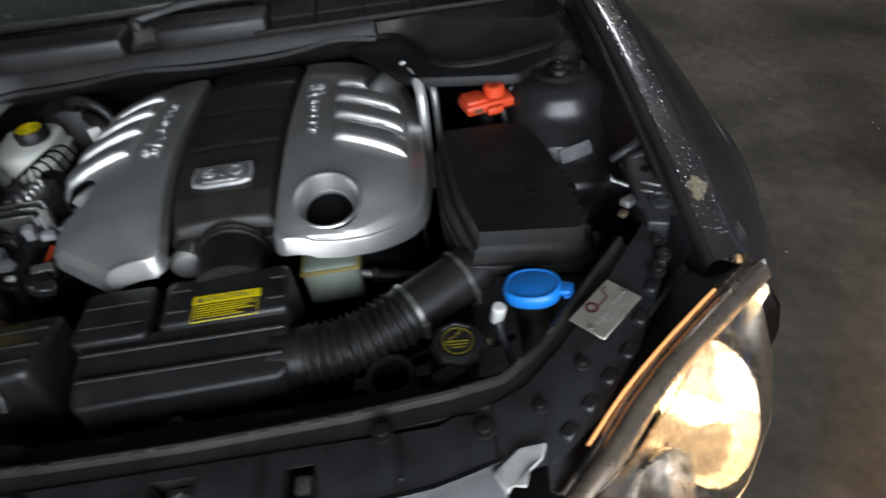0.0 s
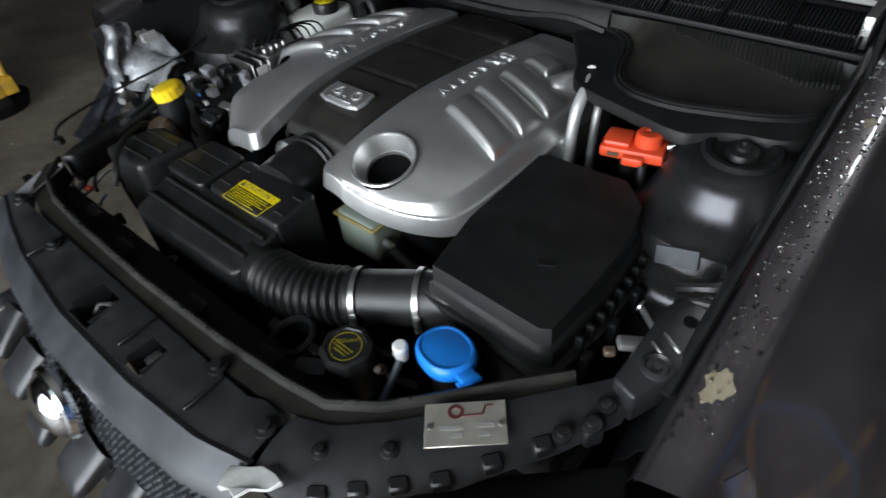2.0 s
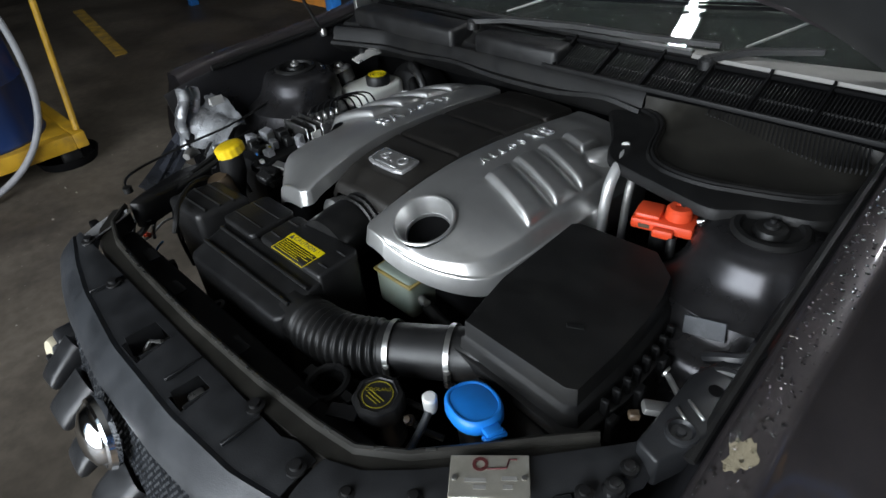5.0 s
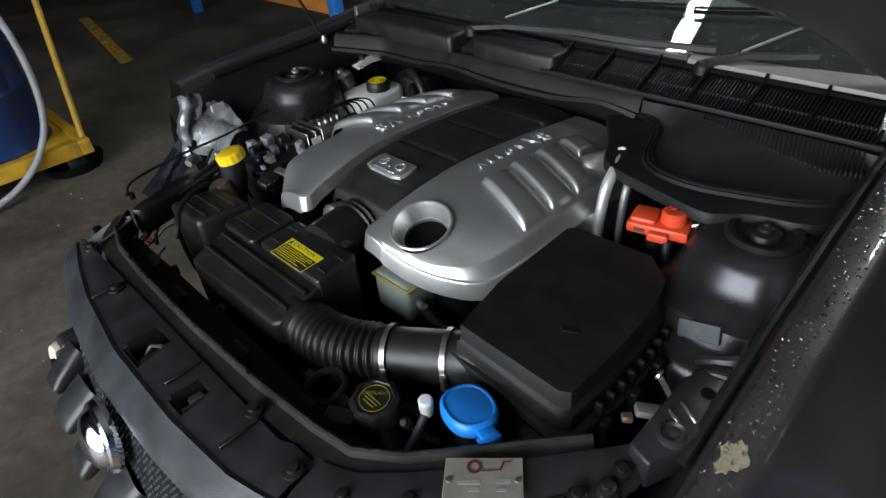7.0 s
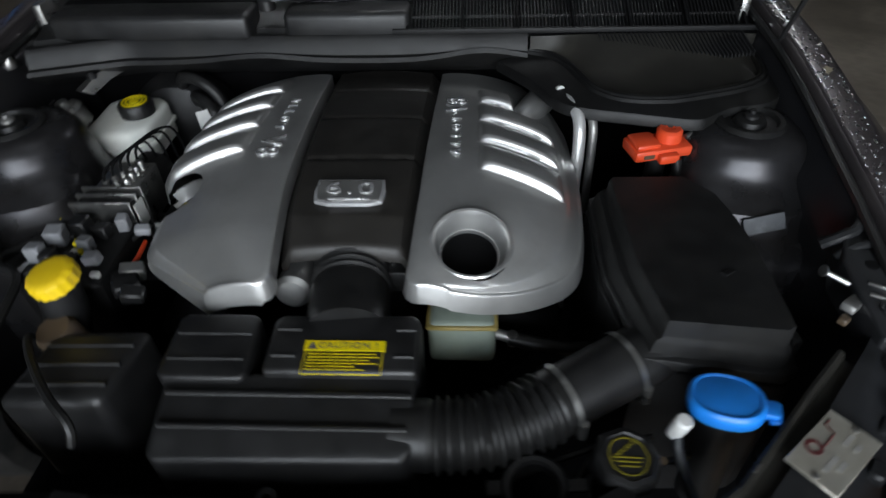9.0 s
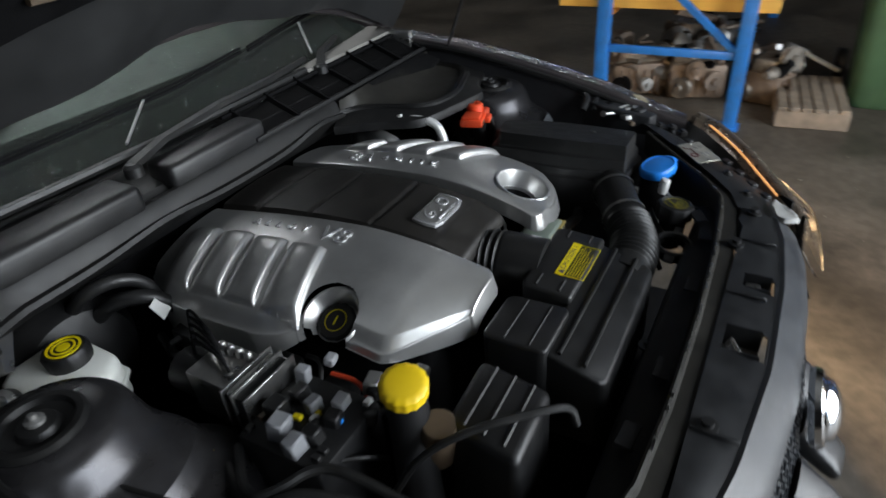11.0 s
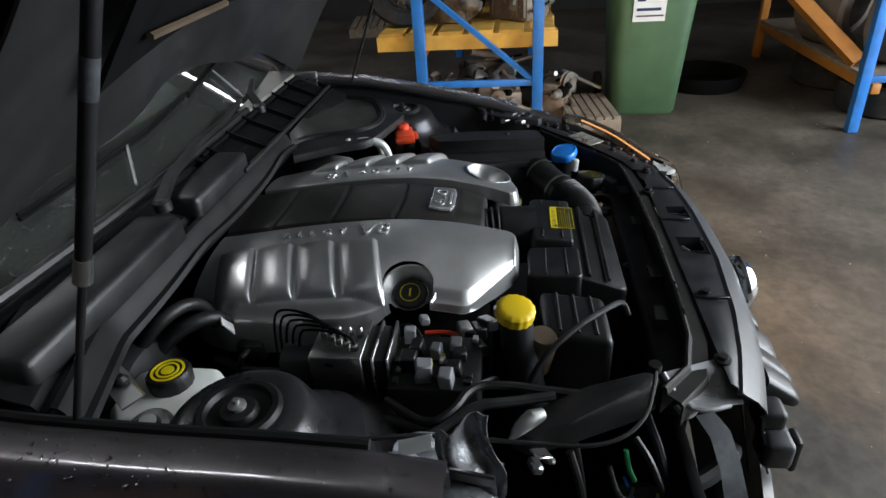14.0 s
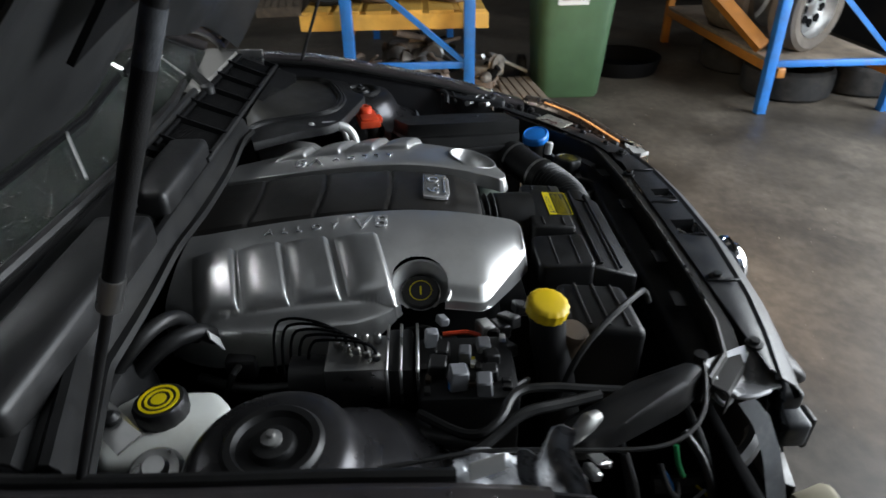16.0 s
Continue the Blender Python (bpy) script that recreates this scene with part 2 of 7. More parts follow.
def wet_film(m, amount):
    """A thin greyish film of water and dust on the glass."""
    t = m.node_tree
    out = t.nodes["Material Output"]
    d = t.nodes.new("ShaderNodeBsdfDiffuse")
    d.inputs["Color"].default_value = (0.50, 0.50, 0.47, 1)
    n = t.nodes.new("ShaderNodeTexNoise")
    n.inputs["Scale"].default_value, n.inputs["Detail"].default_value = 60, 6
    co = t.nodes.new("ShaderNodeTexCoord")
    t.links.new(co.outputs["Object"], n.inputs["Vector"])
    r = t.nodes.new("ShaderNodeMapRange")
    r.inputs["From Min"].default_value, r.inputs["From Max"].default_value = 0.35, 0.65
    r.inputs["To Min"].default_value, r.inputs["To Max"].default_value = amount * 0.4, amount * 1.6
    t.links.new(n.outputs["Fac"], r.inputs["Value"])
    mix = t.nodes.new("ShaderNodeMixShader")
    t.links.new(r.outputs[0], mix.inputs[0])
    t.links.new(t.nodes["Principled BSDF"].outputs[0], mix.inputs[1])
    t.links.new(d.outputs[0], mix.inputs[2])
    t.links.new(mix.outputs[0], out.inputs["Surface"])


wet_film(M_GLASS, 0.007)
M_LENS = glass("headlamp_lens", (0.95, 0.95, 0.95), 0.10)
M_WATER = glass("water_drops", (1, 1, 1))


def emitter(name, colour, strength):
    m = bpy.data.materials.new(name)
    m.use_nodes = True
    b = m.node_tree.nodes["Principled BSDF"]
    b.inputs["Base Color"].default_value = (*colour, 1)
    b.inputs["Emission Color"].default_value = (*colour, 1)
    b.inputs["Emission Strength"].default_value = strength
    return m


M_BULB = emitter("lit_bulb", (1.0, 0.74, 0.40), 120)
# emission that imitates headlamp light leaking onto the trim; no lamp itself
M_LEAK_GLOW = emitter("lamp_leak_glow", (1.0, 0.45, 0.16), 0.6)
M_REFLECT = material("lamp_reflector", (0.60, 0.55, 0.48), 0.28, 1.0, 0.0, 0.35, 60, 130, 1.0)
M_LAMPTRIM = material("bronze_lamp_trim", (0.25, 0.20, 0.16), 0.28, 0.7, 0.3, 0.15, 20, 400, 0.03, (0.05, 0.04, 0.03), 0.4, 8)
M_BADGE = material("satin_chrome", (0.72, 0.72, 0.73), 0.22, 0.72, 0.0, 0.06, 30, 400, 0.02)
M_BEZEL = material("smoked_lamp_bezel", (0.16, 0.15, 0.14), 0.25, 0.9, 0.0, 0.4, 60, 150, 1.0)
M_TRIM = material("dusty_grey_trim", (0.17, 0.163, 0.15), 0.5, 0.0, 0.0, 0.2, 18, 300, 0.1, (0.14, 0.13, 0.12), 0.6, 14)
M_PIPE = material("dull_alloy_pipe", (0.72, 0.72, 0.71), 0.38, 0.6, 0.0, 0.1, 30, 400, 0.1)
M_FADED = material("faded_yellow_print", (0.20, 0.17, 0.01), 0.5, 0.0, 0.0, 0.3, 90, 300, 0.02)
M_DUST = material("dusty_brown_rubber", (0.15, 0.13, 0.11), 0.8, 0.0, 0.0, 0.3, 12, 200, 0.2, (0.06, 0.05, 0.045), 0.5, 6, spec=0.2)
M_GRIT = material("pale_grit", (0.26, 0.24, 0.21), 0.7, 0.0, 0.0, 0.3, 60)
M_TUBE = emitter("lit_tube", (0.92, 0.96, 1.0), 14)


# ---- mesh helpers ----
def sharpen(bm, degrees=38):
    bm.normal_update()
    for f in bm.faces:
        f.smooth = True
    for e in bm.edges:
        if len(e.link_faces) == 2 and e.calc_face_angle(0) > radians(degrees):
            e.smooth = False


def thing(name, place, label, category, group="", kind=""):
    e = new(name)
    e.location = place
    return tagged(e, label, category, group, kind)


def finish(ob, bm, mat, degrees=38):
    bmesh.ops.recalc_face_normals(bm, faces=bm.faces[:])
    sharpen(bm, degrees)
    me = bpy.data.meshes.new(ob)
    bm.to_mesh(me)
    bm.free()
    me.materials.append(mat)
    return me


def part(name, bm, mat, parent=None, label="", degrees=38):
    ob = new(name, finish(name, bm, mat, degrees))
    if parent is not None:
        ob.parent = parent
        ob.matrix_parent_inverse = parent.matrix_basis.inverted() if parent.parent is None else Matrix()
    return tagged(ob, label)


def solo(name, bm, mat, label, category, group="", kind="", degrees=38):
    return tagged(new(name, finish(name, bm, mat, degrees)), label, category, group, kind)


def share(ob, m, parent):
    """Another piece on the same mesh."""
    o = new(ob.name.split(".")[0], ob.data)
    o.parent = parent
    inv = parent.matrix_basis.inverted() if parent.parent is None else Matrix()
    o.matrix_parent_inverse = inv
    o.matrix_basis = m
    return o


def add_box(bm, x0, x1, y0, y1, z0, z1, bevel=0.0, seg=2, m=None):
    vs = [bm.verts.new((x, y, z)) for z in (z0, z1) for y in (y0, y1) for x in (x0, x1)]
    fs = [bm.faces.new([vs[i] for i in f]) for f in ((0, 2, 3, 1), (4, 5, 7, 6), (0, 1, 5, 4), (2, 6, 7, 3), (0, 4, 6, 2), (1, 3, 7, 5))]
    es = {e for f in fs for e in f.edges}
    if bevel:
        r = bmesh.ops.bevel(bm, geom=list(es), offset=bevel, segments=seg, profile=0.5, affect="EDGES", clamp_overlap=True)
        vs = list({v for f in r["faces"] for v in f.verts} | {v for v in vs if v.is_valid})
    if m is not None:
        bmesh.ops.transform(bm, matrix=m, verts=vs)
    return bm


def box(x0, x1, y0, y1, z0, z1, bevel=0.004, seg=2, m=None):
    return add_box(bmesh.new(), x0, x1, y0, y1, z0, z1, bevel, seg, m)


def prism(poly, low, high, bevel=0.0, seg=2, bm=None):
    """A plan polygon raised from low to high; both may be functions of x, y."""
    bm = bm or bmesh.new()
    lo = low if callable(low) else (lambda x, y: low)
    hi = high if callable(high) else (lambda x, y: high)
    a = [bm.verts.new((x, y, lo(x, y))) for x, y in poly]
    b = [bm.verts.new((x, y, hi(x, y))) for x, y in poly]
    n = len(poly)
    fs = [bm.faces.new(b), bm.faces.new(a[::-1])]
    fs += [bm.faces.new((a[i], a[(i + 1) % n], b[(i + 1) % n], b[i])) for i in range(n)]
    if bevel:
        es = set(fs[0].edges)
        for i in range(n):
            es |= {e for e in b[i].link_edges if e.other_vert(b[i]) in a}
        bmesh.ops.bevel(bm, geom=list(es), offset=bevel, segments=seg, profile=0.5, affect="EDGES", clamp_overlap=True)
    return bm


def tube(points, r, n=10, bm=None, caps=True, smooth=0):
    """A round bar along points; r a number or one for each point."""
    bm = bm or bmesh.new()
    pts = [Vector(p) for p in points]
    for _ in range(smooth):
        q = [pts[0]]
        for a, b in zip(pts, pts[1:]):
            q += [a * 0.75 + b * 0.25, a * 0.25 + b * 0.75]
        pts = q + [pts[-1]]
    rs = r if isinstance(r, (list, tuple)) else [r] * len(pts)
    if len(rs) != len(pts):
        rs = [rs[min(int(i * len(rs) / len(pts)), len(rs) - 1)] for i in range(len(pts))]
    rings, side = [], None
    for i, p in enumerate(pts):
        d = (pts[min(i + 1, len(pts) - 1)] - pts[max(i - 1, 0)]).normalized()
        if side is None:
            side = d.orthogonal().normalized()
        side = (side - d * side.dot(d)).normalized()
        up = d.cross(side)
        rings.append([bm.verts.new(p + (side * math.cos(a) + up * math.sin(a)) * rs[i]) for a in (2 * math.pi * k / n for k in range(n))])
    for a, b in zip(rings, rings[1:]):
        for k in range(n):
            bm.faces.new((a[k], a[(k + 1) % n], b[(k + 1) % n], b[k]))
    if caps:
        bm.faces.new(rings[0][::-1])
        bm.faces.new(rings[-1])
    return bm


def lathe(profile, m=None, n=28, bm=None, lobes=0, lobe=0.0):
    """A profile of (radius, height) turned about z, then placed by m."""
    bm = bm or bmesh.new()
    m = m or Matrix()
    rings = []
    for r, z in profile:
        if r < 1e-6:
            rings.append([bm.verts.new(m @ Vector((0, 0, z)))])
        else:
            rings.append([bm.verts.new(m @ Vector((r * (1 + lobe * math.cos(lobes * a)) * math.cos(a), r * (1 + lobe * math.cos(lobes * a)) * math.sin(a), z))) for a in (2 * math.pi * k / n for k in range(n))])
    for a, b in zip(rings, rings[1:]):
        for k in range(n):
            q = (k + 1) % n
            vs = [a[k % len(a)], a[q % len(a)], b[q % len(b)], b[k % len(b)]]
            vs = list(dict.fromkeys(vs))
            if len(vs) > 2:
                bm.faces.new(vs)
    return bm


def loft(sections, bm=None, closed=False, caps=False):
    bm = bm or bmesh.new()
    rows = [[bm.verts.new(p) for p in s] for s in sections]
    for a, b in zip(rows, rows[1:]):
        n = len(a)
        for k in range(n if closed else n - 1):
            bm.faces.new((a[k], a[(k + 1) % n], b[(k + 1) % n], b[k]))
    if caps and closed:
        bm.faces.new(rows[0][::-1])
        bm.faces.new(rows[-1])
    return bm


def thicken(bm, d):
    """Gives a sheet a thickness d against its normals."""
    bmesh.ops.recalc_face_normals(bm, faces=bm.faces[:])
    bmesh.ops.solidify(bm, geom=bm.faces[:], thickness=d)
    return bm


def lettering(text, size, m, mat, parent, name="lettering", depth=0.001, label="", spread=1.0):
    cu = bpy.data.curves.new(name, "FONT")
    cu.body, cu.size, cu.extrude, cu.align_x, cu.align_y, cu.space_character = text, size, depth, "CENTER", "CENTER", spread
    cu.resolution_u = 3
    tmp = bpy.data.objects.new(name, cu)
    scene.collection.objects.link(tmp)
    me = bpy.data.meshes.new_from_object(tmp.evaluated_get(bpy.context.evaluated_depsgraph_get()))
    bpy.data.objects.remove(tmp)
    me.transform(m)
    me.materials.clear()
    me.materials.append(mat)
    ob = new(name, me)
    ob.parent = parent
    ob.matrix_parent_inverse = parent.matrix_basis.inverted() if parent.parent is None else Matrix()
    return tagged(ob, label)


def lerp(x, table):
    xs, ys = zip(*table)
    return float(np.interp(x, xs, ys))


def sstep(a, b, x):
    t = min(max((x - a) / (b - a), 0.0), 1.0)
    return t * t * (3 - 2 * t)


# ---- the workshop ----
def room():
    solo("floor", box(-9, 7.5, -3.4, 10, ZF - 0.2, ZF, 0), M_FLOOR, "stained dark concrete workshop floor", "floor", kind="structure")
    solo("wall_east", box(7.5, 7.7, -3.6, 10.2, ZF, 4.6, 0), M_WALL, "dark plain workshop wall", "wall", kind="structure")
    solo("wall_west", box(-9.2, -9, -3.6, 10.2, ZF, 4.6, 0), M_WALL, "dark plain workshop wall", "wall", kind="structure")
    solo("wall_north", box(-9, 7.5, 10, 10.2, ZF, 4.6, 0), M_WALL, "dark plain workshop wall", "wall", kind="structure")
    bm = bmesh.new()
    add_box(bm, -9, -1.9, -3.6, -3.4, ZF, 4.6)
    add_box(bm, 2.6, 7.5, -3.6, -3.4, ZF, 4.6)
    add_box(bm, -1.9, 2.6, -3.6, -3.4, 3.3, 4.6)
    solo("wall_south", bm, M_WALL, "dark workshop wall with an open roller door", "wall", kind="structure")
    solo("ceiling", box(-9.2, 7.7, -3.6, 10.2, 4.6, 4.75, 0), M_CEIL, "pale grey workshop ceiling", "ceiling", kind="structure")
    solo("ground", box(-60, 60, -80, -3.4, ZF - 0.25, ZF - 0.02, 0), M_FLOOR, "concrete yard outside the roller door", "ground", kind="structure")
    base = thing("ceiling_light", (TUBES[0][0], TUBES[0][1], 3.70), "white fluorescent batten light hanging below the ceiling", "ceiling light", "ceiling lights")
    x, y = TUBES[0][:2]
    part("housing", box(x - 0.06, x + 0.06, y - 0.65, y + 0.65, 3.74, 3.80, 0.006), M_WHITE, base)
    for s in (-0.035, 0.035):
        part("lamp_tube", tube([(x + s, y - 0.6, 3.715), (x + s, y + 0.6, 3.715)], 0.013, 10), M_TUBE, base)
    for s in (-0.5, 0.5):
        part("suspension_rod", tube([(x, y + s, 3.80), (x, y + s, 4.6)], 0.006, 6), M_STEEL, base)
    for tx, ty, watts in TUBES[1:]:
        copy_thing(base, pose(tx, ty, 3.70))
    bm = prism([(-6.4, 1.74), (-4.4, 1.41), (-4.4, 1.51), (-6.4, 1.84)], ZF, ZF + 0.004)
    solo("floor_marking", bm, M_LINE, "worn yellow line painted on the floor", "floor marking", kind="structure")


room()

# ---- the car: body ----
car = thing("car", (0, 1.5, ZF), "dark brown sedan with its bonnet raised and front stripped", "car")


def fender_top(y):
    return lerp(y, [(0.22, 0.79), (0.30, 0.815), (0.38, 0.838), (0.47, 0.868), (0.59, 0.90), (0.80, 0.945), (0.94, 0.969), (1.2, 0.99), (1.6, 1.0)])


def left_top(y):
    """The left fender, pushed up at its torn end."""
    return lerp(y, [(0.40, 0.92), (0.47, 0.932), (0.52, 0.943), (0.60, 0.953), (0.72, 0.959), (0.85, 0.961), (1.0, 0.968), (1.2, 0.988), (1.6, 1.0)])


def arch(y):
    d = abs(y - 0.78)
    if y < 0.42:
        return fender_top(y) - 0.335
    return ZF + 0.31 + math.sqrt(0.37 ** 2 - d * d) if d < 0.36 else ZF + 0.20


def fender(side, y0, name, label):
    secs = []
    ys = [y0 + (1.75 - y0) * i / 48 for i in range(49)]
    for y in ys:
        z = fender_top(y) if side > 0 else left_top(y)
        taper = lerp(y, [(0.22, -0.06), (0.30, 0.0), (0.36, 0.020), (0.44, 0.034), (0.60, 0.045), (0.9, 0.036), (1.2, 0.02), (1.75, 0.02)] if side > 0 else [(0.44, 0.006), (0.75, 0.012), (1.75, 0.02)])
        row = [(0.732, z - 0.055), (0.738, z - 0.012), (0.742, z), (0.749, z + 0.004), (0.785, z + 0.004), (0.793, z + 0.001), (0.798, z - 0.006), (0.808 + taper * 0.2, z - 0.030), (0.838 + taper * 0.6, z - 0.070), (0.880 + taper, z - 0.118), (0.918 + taper, z - 0.180), (0.938 + taper, z - 0.25), (0.940 + taper, z - 0.33)]
        zb = max(arch(y), ZF + 0.2)
        zl = row[-1][1]
        if zb > zl - 0.02:
            row[-1] = (row[-1][0], max(zb, row[-2][1] - 0.2))
            zl = row[-1][1]
        row += [(0.942 + taper, (zl + zb) / 2), (0.93 + taper, zb)]
        rake = 0.045 * sstep(0.52, 0.30, y) if side > 0 else 0.0
        secs.append([(side * x, y + rake * max(0.0, x - 0.75) / 0.19, zz) for x, zz in row])
    walls = [row + [(x - side * 0.005, y, z - 0.003) for x, y, z in row[::-1]] for row in secs]
    return part(name, loft(walls, closed=True, caps=False), M_PAINT, car, label, 60)


f_r = fender(1, 0.30, "front_fender", "wet dark brown front fender with water drops")
f_l = fender(-1, 0.51, "front_fender", "dark brown front fender, torn at its front end")
# folded rail along the fender's inner edge
for s, y0 in ((1, 0.40), (-1, 0.60)):
    pts = [(s * 0.722, y0 + (1.15 - y0) * i / 12, (fender_top if s > 0 else left_top)(y0 + (1.15 - y0) * i / 12) - 0.012) for i in range(13)]
    part("fender_seal", tube(pts, 0.0075, 8), M_RUBBER, car)

# flaked putty spot and its smaller neighbours on the right fender
for (px, py, rr) in ((0.764, 0.424, 0.0165), (0.768, 0.86, 0.008)):
    poly = [(px + 0.85 * rr * (0.95 + 0.22 * math.sin(3 * a + 1) + 0.12 * math.sin(7 * a) + 0.12 * random.random()) * math.cos(a), py + rr * (1.15 + 0.25 * math.sin(2 * a) + 0.15 * math.sin(9 * a) + 0.15 * random.random()) * math.sin(a)) for a in (2 * math.pi * k / 41 for k in range(41))]
    part("putty_spot", prism(poly, lambda x, y: fender_top(y) + 0.002, lambda x, y: fender_top(y) + 0.0048), M_PATCH, f_r, "flaked beige putty")


def drops(n, place, rmin, rmax, parent, power=2.0, name="water_bead"):
    bm = bmesh.new()
    for _ in range(n):
        p, nrm = place()
        r = rmin + (rmax - rmin) * random.random() ** power
        q = nrm.to_track_quat("Z", "Y").to_matrix().to_4x4()
        m = Matrix.Translation(p) @ q
        lathe([(0, 0), (r, 0.0), (r * 0.85, r * 0.35), (r * 0.45, r * 0.6), (0, r * 0.66)], m, 7, bm)
    ob = part(name, bm, M_WATER, parent, "clear water drops", 80)
    ob["kind"] = "stuff"
    return ob


BEADS = [(0.746 + 0.0092 * (k % 5), 0.345 + 0.0094 * (k // 5)) for k in range(425)]


def on_fender():
    x, y = BEADS[on_fender.turn % len(BEADS)]
    on_fender.turn += 1
    x, y = min(x + random.uniform(-0.004, 0.004), 0.791), y + random.uniform(-0.0042, 0.0042)
    return Vector((x, y, fender_top(y) + 0.0045 - (max(x - 0.782, 0) * 0.25))), Vector((0, -0.1, 1))


on_fender.turn = 0
drops(425, on_fender, 0.0008, 0.0034, f_r, 1.2)


def on_left_fender():
    y = random.uniform(0.53, 1.15)
    x = random.uniform(0.750, 0.895)
    drop = lerp(x, [(0.75, -0.004), (0.785, -0.004), (0.793, -0.001), (0.798, 0.006), (0.810, 0.030), (0.844, 0.070), (0.890, 0.118), (0.93, 0.18)])
    return Vector((-x - 0.001, y, left_top(y) - drop)), Vector((-0.8 if x > 0.80 else -0.1, 0, 0.7))


drops(900, on_left_fender, 0.0008, 0.0026, f_l)


# inner aprons and strut towers
def apron(s):
    secs = []
    y0 = 0.34 if s > 0 else 0.46
    for i in range(20):
        y = y0 + (1.12 - y0) * i / 19
        z = fender_top(y) if s > 0 else left_top(y)
        secs.append([(s * 0.733, y, z - 0.02), (s * 0.722, y, z - 0.03), (s * 0.712, y, z - 0.06), (s * 0.700, y, z - 0.075), (s * 0.690, y, z - 0.12), (s * 0.655, y, 0.66), (s * 0.64, y, 0.40)])
    return part("inner_apron", thicken(loft(secs), 0.003), M_BAY, car)


def tower(s):
    """A pressed tower: a sloping top, a crease, a steep front face and a lower shoulder."""
    cx, cy = 0.64, 0.80
    height = (0.898, 0.897, 0.893, 0.889, 0.882, 0.874, 0.858, 0.842, 0.834, 0.826, 0.818, 0.795, 0.788, 0.784, 0.776, 0.762, 0.735, 0.40)
    side = (0.052, 0.062, 0.078, 0.090, 0.098, 0.104, 0.109, 0.113, 0.115, 0.117, 0.118, 0.122, 0.124, 0.127, 0.131, 0.136, 0.140, 0.150)
    front = (0.052, 0.062, 0.074, 0.082, 0.089, 0.094, 0.102, 0.111, 0.122, 0.140, 0.156, 0.170, 0.178, 0.192, 0.207, 0.217, 0.223, 0.230)
    rings = []
    for z, rs, rf in zip(height, side, front):
        ring = []
        for k in range(72):
            a = 2 * math.pi * k / 72
            c, si = math.cos(a), math.sin(a)
            w = sstep(0.15, 0.80, -si)
            r = rs + (rf - rs) * w
            flute = 0.003 * math.exp(-((c - 0.50) / 0.10) ** 2) * w * (1 if 0.77 < z < 0.885 else 0)
            x = cx + (r - flute) * c * (1.0 + 0.10 * w)
            ring.append((s * min(x, 0.726), cy + (r - flute) * si, z))
        rings.append(ring)
    t = part("strut_tower", loft(rings, closed=True), M_TOWER, car, "dark glossy pressed strut tower", 30)
    m = Matrix.Translation((s * cx, cy, 0.897))
    mount = part("strut_mount", lathe([(0.0, -0.01), (0.056, -0.008), (0.058, 0.003), (0.053, 0.008), (0.045, 0.008), (0.041, 0.001), (0.027, -0.001), (0.023, 0.007), (0.017, 0.009), (0.0, 0.009)], m, 40), M_RUBBER, car, "black rubber strut mount")
    part("mount_nut", lathe([(0.0, 0.008), (0.012, 0.008), (0.012, 0.014), (0.007, 0.016), (0.005, 0.017), (0.005, 0.022), (0, 0.023)], m, 12), M_ALU if s < 0 else M_BLACK, mount)
    return t


for s in (1, -1):
    apron(s)
    tower(s)
def frame_of(at, ax, n):
    """A frame at a place, its x along ax and its z along n."""
    x = Vector(ax).normalized()
    z = Vector(n)
    z = (z - x * z.dot(x)).normalized()
    y = z.cross(x)
    return Matrix(((x.x, y.x, z.x, at[0]), (x.y, y.y, z.y, at[1]), (x.z, y.z, z.z, at[2]), (0, 0, 0, 1)))


# embossed plate on the front of the right strut tower
part("id_plate", box(-0.031, 0.031, -0.014, 0.014, 0.0, 0.002, 0.001, 1, frame_of((0.632, 0.634, 0.812), (0.067, 0.003, 0.016), (-0.05, -1.0, 0.48))), M_GRILLE, car, "small grey identification plate")

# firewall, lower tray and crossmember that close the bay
# their near-black colour holds the shade low in the bay
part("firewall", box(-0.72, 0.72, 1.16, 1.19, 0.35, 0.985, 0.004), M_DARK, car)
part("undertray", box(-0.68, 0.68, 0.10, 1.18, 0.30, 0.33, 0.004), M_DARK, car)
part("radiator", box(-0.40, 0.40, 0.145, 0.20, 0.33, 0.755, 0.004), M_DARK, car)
part("radiator_tank", box(-0.43, 0.43, 0.14, 0.205, 0.70, 0.765, 0.012, 3), M_BLACK_DULL, car)


